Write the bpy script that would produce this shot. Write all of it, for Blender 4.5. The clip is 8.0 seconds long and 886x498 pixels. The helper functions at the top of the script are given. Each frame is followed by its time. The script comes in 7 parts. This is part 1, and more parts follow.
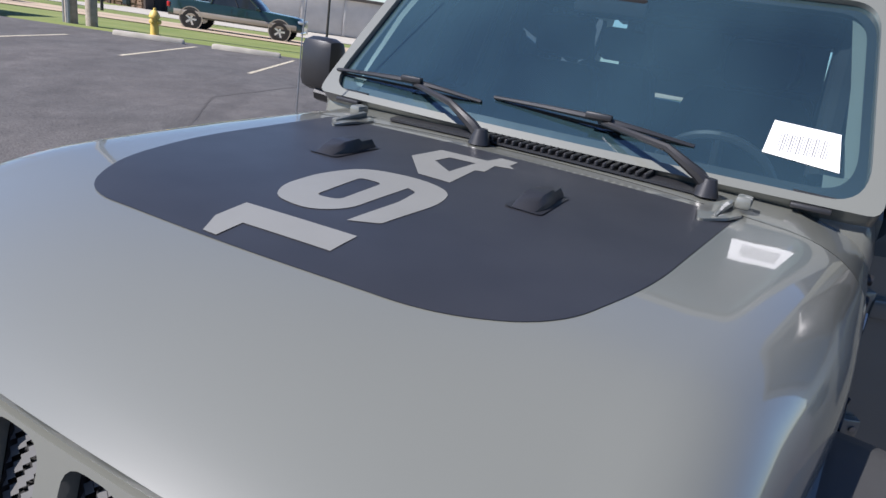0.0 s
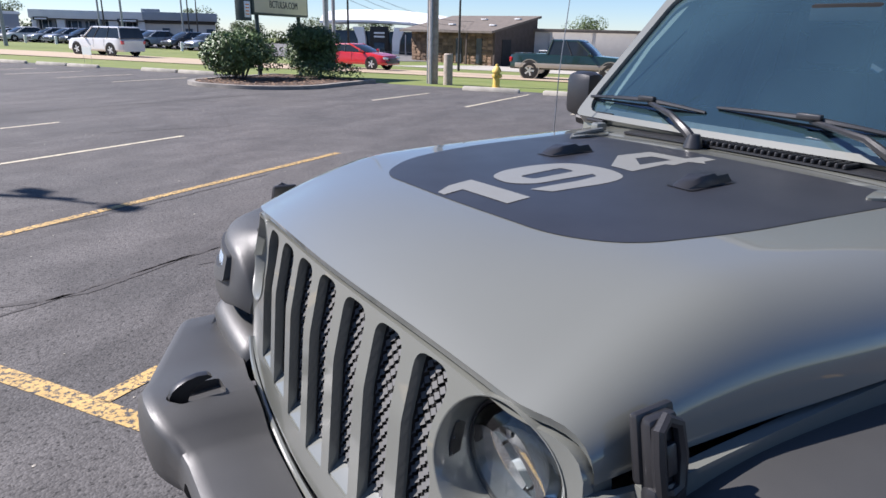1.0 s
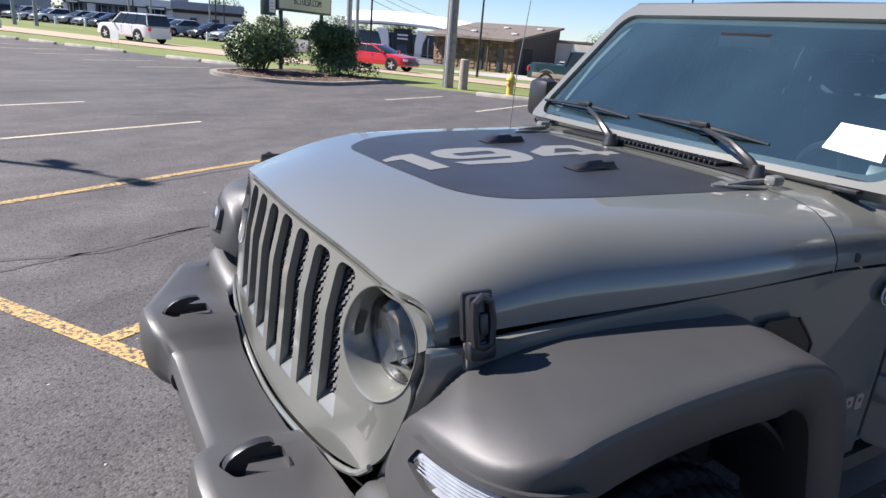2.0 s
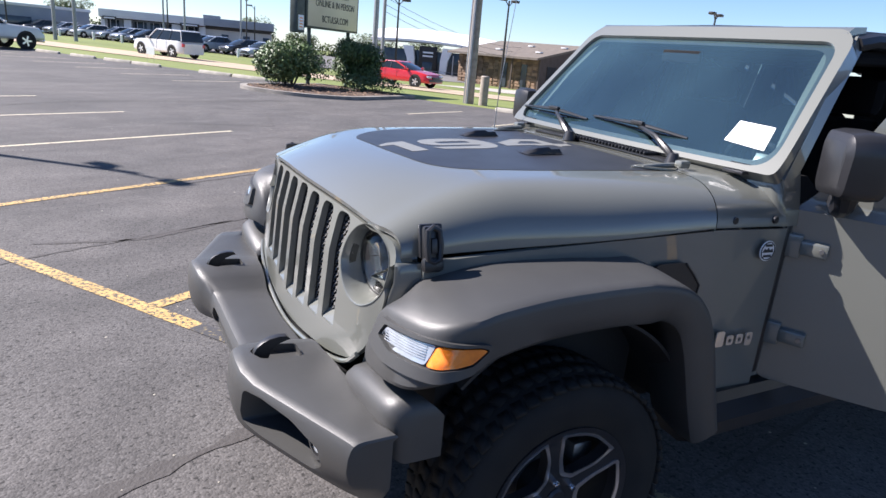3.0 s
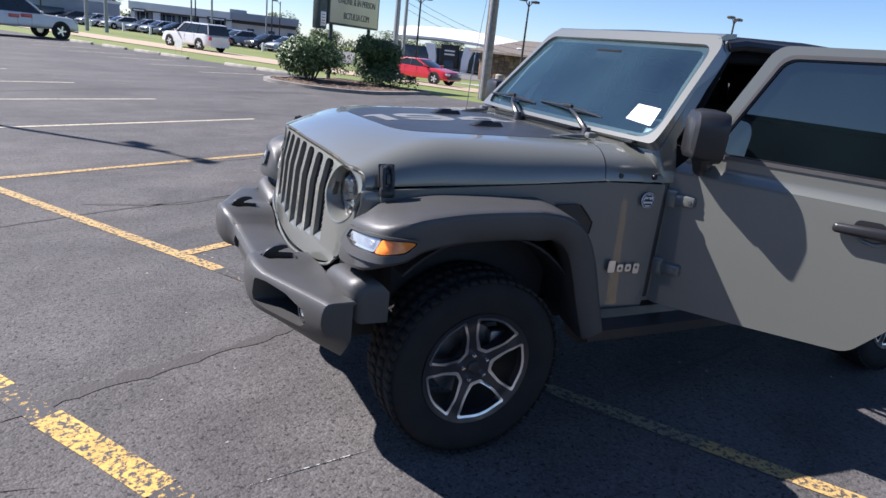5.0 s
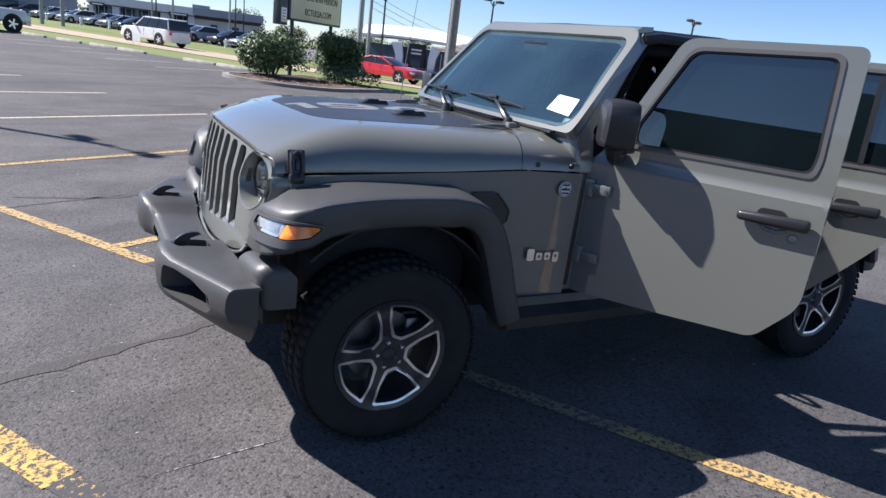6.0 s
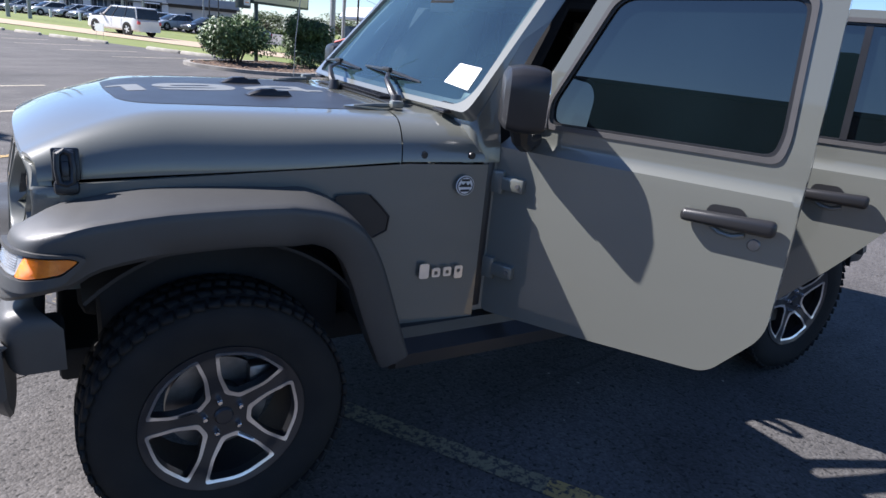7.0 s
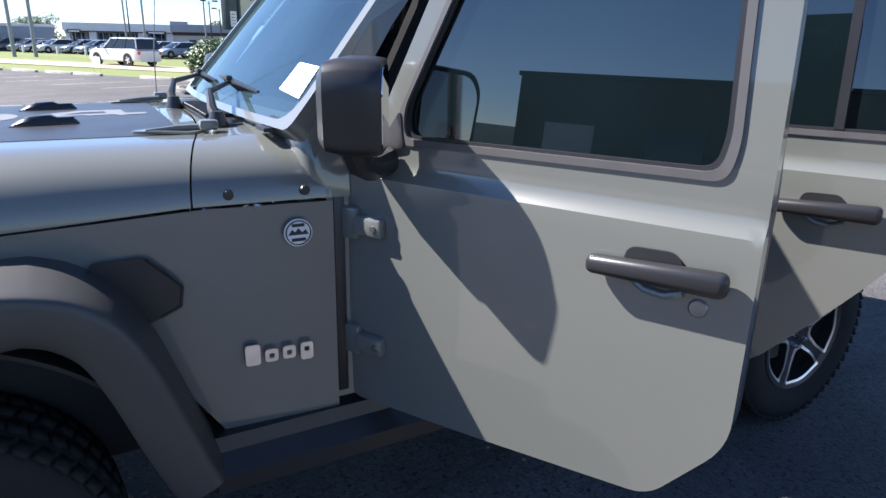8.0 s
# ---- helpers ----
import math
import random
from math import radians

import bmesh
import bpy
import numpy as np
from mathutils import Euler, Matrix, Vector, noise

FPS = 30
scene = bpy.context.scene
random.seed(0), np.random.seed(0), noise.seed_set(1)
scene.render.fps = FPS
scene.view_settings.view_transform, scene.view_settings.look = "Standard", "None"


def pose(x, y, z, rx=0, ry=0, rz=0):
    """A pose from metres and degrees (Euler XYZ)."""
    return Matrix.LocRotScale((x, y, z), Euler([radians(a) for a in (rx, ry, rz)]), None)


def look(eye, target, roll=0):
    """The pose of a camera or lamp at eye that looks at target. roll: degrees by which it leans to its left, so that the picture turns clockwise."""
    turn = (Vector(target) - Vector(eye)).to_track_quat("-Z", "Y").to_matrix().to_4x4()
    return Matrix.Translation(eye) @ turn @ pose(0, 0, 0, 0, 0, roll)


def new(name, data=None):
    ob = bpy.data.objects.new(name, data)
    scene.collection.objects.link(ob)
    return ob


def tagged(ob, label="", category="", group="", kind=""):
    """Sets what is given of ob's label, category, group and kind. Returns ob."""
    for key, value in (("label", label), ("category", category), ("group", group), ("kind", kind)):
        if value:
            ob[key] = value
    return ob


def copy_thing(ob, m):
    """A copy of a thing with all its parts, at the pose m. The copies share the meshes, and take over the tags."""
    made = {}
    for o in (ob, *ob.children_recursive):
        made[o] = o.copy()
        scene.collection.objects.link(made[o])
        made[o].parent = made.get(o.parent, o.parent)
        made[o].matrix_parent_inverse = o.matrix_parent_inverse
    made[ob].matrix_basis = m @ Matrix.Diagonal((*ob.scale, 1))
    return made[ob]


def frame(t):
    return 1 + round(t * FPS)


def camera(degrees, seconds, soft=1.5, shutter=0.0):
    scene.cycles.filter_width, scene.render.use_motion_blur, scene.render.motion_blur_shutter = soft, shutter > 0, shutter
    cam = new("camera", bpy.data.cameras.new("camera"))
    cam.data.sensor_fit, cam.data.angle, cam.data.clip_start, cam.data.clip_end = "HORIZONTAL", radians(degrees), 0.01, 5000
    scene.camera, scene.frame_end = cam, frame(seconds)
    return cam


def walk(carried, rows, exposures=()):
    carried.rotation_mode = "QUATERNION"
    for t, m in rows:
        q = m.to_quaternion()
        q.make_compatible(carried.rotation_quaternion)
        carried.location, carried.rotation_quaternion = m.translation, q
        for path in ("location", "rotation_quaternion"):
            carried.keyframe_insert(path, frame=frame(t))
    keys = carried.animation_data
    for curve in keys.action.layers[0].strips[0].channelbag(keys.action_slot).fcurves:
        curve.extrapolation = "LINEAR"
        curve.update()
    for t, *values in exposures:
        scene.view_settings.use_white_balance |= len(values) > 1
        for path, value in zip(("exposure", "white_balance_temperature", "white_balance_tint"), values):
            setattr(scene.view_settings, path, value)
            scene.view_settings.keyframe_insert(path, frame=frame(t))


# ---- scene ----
from mathutils.geometry import delaunay_2d_cdt

cam = camera(69.0, 8.0)
PATH = [
    (0, (0.814, 0.600, 1.611), (-0.863, -0.264, 0.947), 8.7),
    (0.2, (0.771, 0.740, 1.590), (-0.681, -0.449, 0.899), 6.0),
    (0.3, (0.765, 0.803, 1.609), (-0.526, -0.552, 0.898), 4.3),
    (0.4, (0.765, 0.849, 1.609), (-0.409, -0.618, 0.911), 2.8),
    (0.5, (0.780, 0.892, 1.613), (-0.315, -0.636, 0.931), 1.8),
    (0.6, (0.804, 0.939, 1.621), (-0.233, -0.639, 0.953), 1.3),
    (0.8, (0.882, 1.034, 1.631), (-0.135, -0.568, 0.992), 1.0),
    (1, (0.972, 1.124, 1.630), (-0.046, -0.477, 0.997), 1.4),
    (1.5, (1.105, 1.318, 1.649), (0.088, -0.288, 1.030), 3.6),
    (2, (1.020, 1.599, 1.642), (0.028, -0.023, 1.021), 4.8),
    (2.2, (0.959, 1.720, 1.639), (-0.024, 0.094, 1.015), 5.0),
    (3.3, (1.220, 2.287, 1.645), (0.303, 0.603, 1.079), 5.6),
    (3.5, (1.223, 2.355, 1.652), (0.314, 0.668, 1.081), 6.2),
    (4, (1.110, 2.626, 1.629), (0.219, 0.932, 1.048), 7.3),
    (4.2, (1.046, 2.703, 1.590), (0.155, 1.007, 1.014), 7.5),
    (5.3, (1.380, 3.064, 1.660), (0.492, 1.374, 1.069), 6.1),
    (5.5, (1.386, 3.080, 1.659), (0.485, 1.395, 1.069), 6.4),
    (5.6, (1.365, 3.089, 1.663), (0.455, 1.413, 1.058), 7.0),
    (6, (1.110, 3.124, 1.625), (0.137, 1.475, 1.047), 7.2),
    (6.5, (0.780, 3.031, 1.599), (-0.206, 1.402, 0.985), 6.8),
    (6.8, (0.527, 2.854, 1.556), (-0.449, 1.222, 0.936), 6.2),
    (7, (0.380, 2.744, 1.589), (-0.613, 1.124, 0.966), 5.5),
    (7.2, (0.246, 2.707, 1.590), (-0.759, 1.095, 0.972), 4.1),
    (7.5, (-0.063, 2.625, 1.552), (-1.071, 1.011, 0.935), 2.5),
    (8, (-0.402, 2.385, 1.553), (-1.343, 0.727, 0.949), 1.2),
]
walk(cam, [(t, look(eye, target, roll)) for t, eye, target, roll in PATH], [(0.0, 0.98, 6320, 16), (0.5, 1.06, 6340, 16), (1.0, 1.12, 6380, 17), (2.0, 1.21, 6560, 17), (3.5, 1.44, 6480, 17), (5.5, 1.12, 6320, 17), (6.5, 1.24, 6320, 15), (7.0, 1.37, 6280, 15), (8.0, 1.78, 6350, 15)])

# ---------------------------------------------------------------- world, sun, exposure
SUN_DIR = Vector((0.83, -0.67, 1.0)).normalized()
world = bpy.data.worlds.new("sky")
scene.world = world
world.use_nodes = True
wn = world.node_tree
sky = wn.nodes.new("ShaderNodeTexSky")
sky.sky_type = "NISHITA"
sky.sun_disc = False
sky.sun_elevation = math.asin(SUN_DIR.z)
sky.sun_rotation = math.atan2(SUN_DIR.x, SUN_DIR.y)
sky.air_density, sky.dust_density, sky.ozone_density = 0.85, 0.0, 5.0
cool = wn.nodes.new("ShaderNodeMixRGB")
cool.blend_type = "MULTIPLY"
cool.inputs[0].default_value = 1.0
cool.inputs[2].default_value = (0.90, 0.97, 1.06, 1)
wn.links.new(sky.outputs[0], cool.inputs[1])
wn.links.new(cool.outputs[0], wn.nodes["Background"].inputs[0])
wn.nodes["Background"].inputs[1].default_value = 0.063
sun_data = bpy.data.lights.new("sun", "SUN")
sun_data.energy, sun_data.angle, sun_data.color = 4.9, radians(0.53), (1.0, 0.97, 0.93)
sun = new("sun", sun_data)
sun.matrix_world = look(SUN_DIR * 60, (0, 0, 0))


# ---------------------------------------------------------------- mesh helpers
def inside(p, poly):
    x, y, hit, j = p[0], p[1], False, len(poly) - 1
    for i in range(len(poly)):
        (xi, yi), (xj, yj) = poly[i], poly[j]
        if (yi > y) != (yj > y) and x < (xj - xi) * (y - yi) / (yj - yi) + xi:
            hit = not hit
        j = i
    return hit


def rounded(points, r, n=5):
    """A polygon with its corners rounded; r is one radius or one for each corner."""
    out, k = [], len(points)
    for i in range(k):
        p, a, b = Vector(points[i]), Vector(points[i - 1]), Vector(points[(i + 1) % k])
        rad = r[i] if isinstance(r, (list, tuple)) else r
        da, db = (a - p), (b - p)
        t = min(rad, da.length * 0.48, db.length * 0.48)
        if t < 1e-4:
            out.append(tuple(p))
            continue
        s, e = p + da.normalized() * t, p + db.normalized() * t
        for q in range(n + 1):
            w = q / n
            out.append(tuple((1 - w) ** 2 * s + 2 * w * (1 - w) * p + w * w * e))
    return out


def resample(loop, step):
    out = []
    for i in range(len(loop)):
        a, b = Vector(loop[i]), Vector(loop[(i + 1) % len(loop)])
        k = max(1, int(math.ceil((b - a).length / step)))
        out += [tuple(a.lerp(b, q / k)) for q in range(k)]
    return out


def sheet(outline, holes=(), step=0.1, fn=None, thick=0.0, bm=None):
    """A plate cut from a flat outline with holes, bent by fn(u, v, w); w is 0 on its face and 1 on its back."""
    bm = bm or bmesh.new()
    loops = [resample(outline, step)] + [resample(h, step) for h in holes]
    pts, edges, spans = [], [], []
    for lp in loops:
        k = len(pts)
        pts += [Vector(p) for p in lp]
        edges += [(k + i, k + (i + 1) % len(lp)) for i in range(len(lp))]
        spans.append((k, len(lp)))
    rim = list(pts)
    us, vs = [p[0] for p in loops[0]], [p[1] for p in loops[0]]
    u = min(us) + step / 2
    while u < max(us):
        v = min(vs) + step / 2
        while v < max(vs):
            q = Vector((u, v))
            if inside(q, loops[0]) and not any(inside(q, h) for h in loops[1:]) and min((q - r).length for r in rim) > step * 0.45:
                pts.append(q)
            v += step
        u += step
    vo, _, fo, ov, _, _ = delaunay_2d_cdt(pts, edges, [], 0, 1e-6)
    where = {}
    for i, src in enumerate(ov):
        for s in src:
            where[s] = i
    front = [bm.verts.new(fn(p[0], p[1], 0)) for p in vo]
    back = [bm.verts.new(fn(p[0], p[1], 1)) for p in vo] if thick else None
    made = []
    for f in fo:
        c = sum((vo[i] for i in f), Vector((0, 0))) / len(f)
        if inside(c, loops[0]) and not any(inside(c, h) for h in loops[1:]):
            made.append(bm.faces.new([front[i] for i in f]))
            if back:
                made.append(bm.faces.new([back[i] for i in reversed(f)]))
    if back:
        for k, n in spans:
            for i in range(n):
                a, b = where[k + i], where[k + (i + 1) % n]
                if a != b:
                    try:
                        made.append(bm.faces.new((front[a], front[b], back[b], back[a])))
                    except ValueError:
                        pass
    slivers = [f for f in bm.faces if f.calc_area() < 1e-8 or (len(f.verts) == 3 and f.calc_area() < 0.004 * max(e.calc_length() for e in f.edges) ** 2)]
    bmesh.ops.delete(bm, geom=slivers, context="FACES")
    loose = [v for v in bm.verts if not v.link_faces]
    bmesh.ops.delete(bm, geom=loose, context="VERTS")
    bmesh.ops.recalc_face_normals(bm, faces=bm.faces[:])
    return bm


def loft(rings, bm=None, caps=True, closed=True):
    bm = bm or bmesh.new()
    rows = [[bm.verts.new(p) for p in ring] for ring in rings]
    n = len(rows[0])
    faces = []
    for a, b in zip(rows, rows[1:]):
        for i in range(n if closed else n - 1):
            j = (i + 1) % n
            faces.append(bm.faces.new((a[i], a[j], b[j], b[i])))
    if caps and closed:
        faces.append(bm.faces.new(list(reversed(rows[0]))))
        faces.append(bm.faces.new(rows[-1]))
    bmesh.ops.recalc_face_normals(bm, faces=faces)
    return bm


def tube(path, r, seg=8, bm=None):
    path = [Vector(p) for p in path]
    rings = []
    for i, p in enumerate(path):
        d = (path[min(i + 1, len(path) - 1)] - path[max(i - 1, 0)]).normalized()
        a = d.orthogonal().normalized() if i == 0 else (a - d * a.dot(d)).normalized()
        b = d.cross(a)
        rad = r[i] if isinstance(r, (list, tuple)) else r
        rings.append([p + (a * math.cos(2 * math.pi * k / seg) + b * math.sin(2 * math.pi * k / seg)) * rad for k in range(seg)])
    return loft(rings, bm)


def box(c, s, bevel=0.0, m=None, bm=None, seg=2):
    bm = bm or bmesh.new()
    got = bmesh.ops.create_cube(bm, size=1.0)["verts"]
    for v in got:
        v.co = Vector((v.co.x * s[0], v.co.y * s[1], v.co.z * s[2])) + Vector(c)
    if bevel:
        es = list({e for v in got for e in v.link_edges})
        bmesh.ops.bevel(bm, geom=es, offset=bevel, segments=seg, profile=0.5, affect="EDGES")
        got = [v for v in bm.verts if v.is_valid]
    if m is not None:
        bmesh.ops.transform(bm, matrix=m, verts=bm.verts[:])
    return bm


def lathe(profile, seg=32, bm=None, m=None):
    """Turns (radius, height) pairs round the z axis."""
    rings = [[(r * math.cos(2 * math.pi * k / seg), r * math.sin(2 * math.pi * k / seg), h) for k in range(seg)] for r, h in profile]
    hollow = profile[0][0] > 1e-4 and profile[-1][0] > 1e-4
    made = loft(rings + rings[:1], caps=False) if hollow else loft(rings)
    bmesh.ops.remove_doubles(made, verts=made.verts[:], dist=1e-6)
    bmesh.ops.recalc_face_normals(made, faces=made.faces[:])
    if m is not None:
        bmesh.ops.transform(made, matrix=m, verts=made.verts[:])
    if bm is None:
        return made
    return merge(bm, made)


def merge(bm, other):
    tmp = bpy.data.meshes.new("tmp")
    other.to_mesh(tmp)
    other.free()
    bm.from_mesh(tmp)
    bpy.data.meshes.remove(tmp)
    return bm


def mirrored(bm):
    """Adds the mirror image across the car's middle plane."""
    tmp = bpy.data.meshes.new("tmp")
    bm.to_mesh(tmp)
    tmp.transform(Matrix.Diagonal((1, -1, 1, 1)))
    tmp.flip_normals()
    out = bmesh.new()
    out.from_mesh(tmp)
    bpy.data.meshes.remove(tmp)
    return out


def mesh_of(name, bm, material, sharp=0.6):
    for f in bm.faces:
        f.smooth = True
    for e in bm.edges:
        if len(e.link_faces) == 2 and e.calc_face_angle(0) > sharp:
            e.smooth = False
    me = bpy.data.meshes.new(name)
    bm.to_mesh(me)
    bm.free()
    for one in material if isinstance(material, (list, tuple)) else [material]:
        me.materials.append(one)
    return me


def part(name, bm, material, parent=None, label="", m=None, sharp=0.6):
    ob = new(name, mesh_of(name, bm, material, sharp))
    if parent:
        ob.parent = parent
    if m is not None:
        ob.matrix_basis = m
    return tagged(ob, label)


def thing(name, label, category, m=None, group="", kind=""):
    ob = new(name)
    ob.empty_display_size = 0.2
    if m is not None:
        ob.matrix_basis = m
    return tagged(ob, label, category, group, kind)


def carve(ob, cutters, sharp=0.6):
    """Cuts closed bmeshes out of a mesh object, once and for good."""
    for bm in cutters:
        if bm.calc_volume(signed=True) < 0:
            bmesh.ops.reverse_faces(bm, faces=bm.faces[:])
        c = new("cutter", mesh_of("cutter", bm, ob.data.materials[0]))
        mod = ob.modifiers.new("cut", "BOOLEAN")
        mod.operation, mod.solver, mod.object = "DIFFERENCE", "EXACT", c
        bpy.context.view_layer.update()
        dg = bpy.context.evaluated_depsgraph_get()
        me = bpy.data.meshes.new_from_object(ob.evaluated_get(dg))
        ob.modifiers.clear()
        old = ob.data
        ob.data = me
        bpy.data.meshes.remove(old)
        cm = c.data
        bpy.data.objects.remove(c)
        bpy.data.meshes.remove(cm)
    bm = bmesh.new()
    bm.from_mesh(ob.data)
    for f in bm.faces:
        f.smooth = True
    for e in bm.edges:
        e.smooth = not (len(e.link_faces) == 2 and e.calc_face_angle(0) > sharp)
    bm.to_mesh(ob.data)
    bm.free()


def lerp(a, b, t):
    return a + (b - a) * t


def curve(x, table):
    """A smooth run through (x, value) pairs."""
    if x <= table[0][0]:
        return table[0][1]
    for (a, va), (b, vb) in zip(table, table[1:]):
        if x <= b:
            return lerp(va, vb, (x - a) / (b - a))
    return table[-1][1]


def spline(rows, n=4):
    """Catmull-Rom run through rows of numbers, n steps between neighbours."""
    out = []
    for i in range(len(rows) - 1):
        p0, p1, p2, p3 = (Vector(rows[max(0, i - 1)]), Vector(rows[i]), Vector(rows[i + 1]), Vector(rows[min(len(rows) - 1, i + 2)]))
        for k in range(n):
            t = k / n
            out.append(0.5 * ((2 * p1) + (p2 - p0) * t + (2 * p0 - 5 * p1 + 4 * p2 - p3) * t * t + (3 * p1 - p0 - 3 * p2 + p3) * t ** 3))
    out.append(Vector(rows[-1]))
    return out


def smooth(a, b, x):
    t = min(1, max(0, (x - a) / (b - a)))
    return t * t * (3 - 2 * t)


# ---------------------------------------------------------------- materials
def stuff(name, c1, c2=None, scale=3.0, rough=0.5, metal=0.0, bump=0.05, fine=120.0, coat=0.0, rough_var=0.1, island=False, spec=0.5, random_tint=0.0, detail=6.0):
    """A surface with broad patches, fine grain and a varying gloss."""
    c2 = c2 or tuple(v * 0.8 for v in c1)
    mt = bpy.data.materials.new(name)
    mt.use_nodes = True
    nt = mt.node_tree
    bs = nt.nodes["Principled BSDF"]
    co = nt.nodes.new("ShaderNodeTexCoord")
    big = nt.nodes.new("ShaderNodeTexNoise")
    big.inputs["Scale"].default_value, big.inputs["Detail"].default_value = scale, detail
    grain = nt.nodes.new("ShaderNodeTexNoise")
    grain.inputs["Scale"].default_value, grain.inputs["Detail"].default_value = fine, 3.0
    nt.links.new(co.outputs["Object"], big.inputs["Vector"])
    nt.links.new(co.outputs["Object"], grain.inputs["Vector"])
    ramp = nt.nodes.new("ShaderNodeValToRGB")
    ramp.color_ramp.elements[0].position, ramp.color_ramp.elements[1].position = 0.32, 0.68
    ramp.color_ramp.elements[0].color, ramp.color_ramp.elements[1].color = (*c1, 1), (*c2, 1)
    nt.links.new(big.outputs["Fac"], ramp.inputs[0])
    colour = ramp.outputs[0]
    if random_tint or island:
        src = nt.nodes.new("ShaderNodeNewGeometry").outputs["Random Per Island"] if island else nt.nodes.new("ShaderNodeObjectInfo").outputs["Random"]
        hsv = nt.nodes.new("ShaderNodeHueSaturation")
        span = nt.nodes.new("ShaderNodeMapRange")
        span.inputs["To Min"].default_value, span.inputs["To Max"].default_value = 1 - (random_tint or 0.3), 1 + (random_tint or 0.3)
        nt.links.new(src, span.inputs["Value"])
        nt.links.new(span.outputs[0], hsv.inputs["Value"])
        nt.links.new(colour, hsv.inputs["Color"])
        colour = hsv.outputs[0]
    nt.links.new(colour, bs.inputs["Base Color"])
    rr = nt.nodes.new("ShaderNodeMapRange")
    rr.inputs["To Min"].default_value, rr.inputs["To Max"].default_value = max(0.02, rough - rough_var), min(1, rough + rough_var)
    nt.links.new(big.outputs["Fac"], rr.inputs["Value"])
    nt.links.new(rr.outputs[0], bs.inputs["Roughness"])
    bs.inputs["Metallic"].default_value = metal
    bs.inputs["Specular IOR Level"].default_value = spec
    bs.inputs["Coat Weight"].default_value = coat
    bs.inputs["Coat Roughness"].default_value = 0.03
    if bump:
        bp = nt.nodes.new("ShaderNodeBump")
        bp.inputs["Strength"].default_value, bp.inputs["Distance"].default_value = bump, 0.01
        nt.links.new(grain.outputs["Fac"], bp.inputs["Height"])
        nt.links.new(bp.outputs[0], bs.inputs["Normal"])
    return mt


def glass(name, tint, rough=0.0, ior=1.45, dust_veil=0.0):
    """Thin glazing: a clear or tinted pane that lets light straight through and mirrors by its Fresnel."""
    mt = bpy.data.materials.new(name)
    mt.use_nodes = True
    nt = mt.node_tree
    nt.nodes.remove(nt.nodes["Principled BSDF"])
    out = nt.nodes["Material Output"]
    fr = nt.nodes.new("ShaderNodeFresnel")
    fr.inputs["IOR"].default_value = ior
    tr = nt.nodes.new("ShaderNodeBsdfTransparent")
    tr.inputs[0].default_value = (*tint, 1)
    gl = nt.nodes.new("ShaderNodeBsdfGlossy")
    gl.inputs["Roughness"].default_value = rough
    mx = nt.nodes.new("ShaderNodeMixShader")
    nt.links.new(fr.outputs[0], mx.inputs[0])
    nt.links.new(tr.outputs[0], mx.inputs[1])
    nt.links.new(gl.outputs[0], mx.inputs[2])
    last = mx.outputs[0]
    if dust_veil:
        # teal film: some dust, plus sky reflection and haze put into its colour
        film = nt.nodes.new("ShaderNodeBsdfDiffuse")
        film.inputs[0].default_value = (0.30, 0.62, 0.74, 1)
        co = nt.nodes.new("ShaderNodeTexCoord")
        sm = nt.nodes.new("ShaderNodeTexNoise")
        sm.inputs["Scale"].default_value, sm.inputs["Detail"].default_value = 1.3, 3.0
        nt.links.new(co.outputs["Object"], sm.inputs["Vector"])
        rg = nt.nodes.new("ShaderNodeMapRange")
        rg.inputs["From Min"].default_value, rg.inputs["From Max"].default_value = 0.3, 0.75
        rg.inputs["To Min"].default_value, rg.inputs["To Max"].default_value = dust_veil * 0.5, dust_veil * 1.6
        nt.links.new(sm.outputs["Fac"], rg.inputs["Value"])
        m2 = nt.nodes.new("ShaderNodeMixShader")
        nt.links.new(rg.outputs[0], m2.inputs[0])
        nt.links.new(last, m2.inputs[1])
        nt.links.new(film.outputs[0], m2.inputs[2])
        last = m2.outputs[0]
    nt.links.new(last, out.inputs["Surface"])
    return mt


PAINT = stuff("grey_car_paint", (0.136, 0.1415, 0.125), (0.128, 0.133, 0.1175), 1.4, 0.30, 0.0, 0.006, 900, coat=1.0, rough_var=0.04)
DECAL = stuff("matt_black_vinyl", (0.026, 0.027, 0.031), (0.020, 0.021, 0.025), 6, 0.38, 0, 0.02, 700, rough_var=0.05)
DECAL_GREY = stuff("grey_vinyl", (0.185, 0.186, 0.172), (0.170, 0.171, 0.158), 6, 0.4, 0, 0.01, 700, rough_var=0.04)
PLASTIC = stuff("grained_black_plastic", (0.048, 0.048, 0.046), (0.038, 0.038, 0.037), 5, 0.48, 0, 0.10, 650, rough_var=0.05, spec=0.62)
TRIM = stuff("smooth_black_plastic", (0.022, 0.022, 0.024), (0.015, 0.015, 0.016), 8, 0.36, 0, 0.05, 500)
SLOT_MESH = stuff("grey_moulded_mesh", (0.105, 0.104, 0.100), (0.085, 0.084, 0.081), 8, 0.45, 0, 0.05, 500)
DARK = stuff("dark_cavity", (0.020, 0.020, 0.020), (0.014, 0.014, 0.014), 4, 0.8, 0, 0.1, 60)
# black rubber, its colour lightened to grey for the sunlight on it
SEAL = stuff("sunlit_black_rubber", (0.092, 0.088, 0.086), (0.076, 0.073, 0.072), 12, 0.42, 0, 0.03, 500)
RUBBER = stuff("tyre_rubber", (0.022, 0.022, 0.022), (0.030, 0.029, 0.027), 9, 0.88, 0, 0.3, 300, spec=0.12)
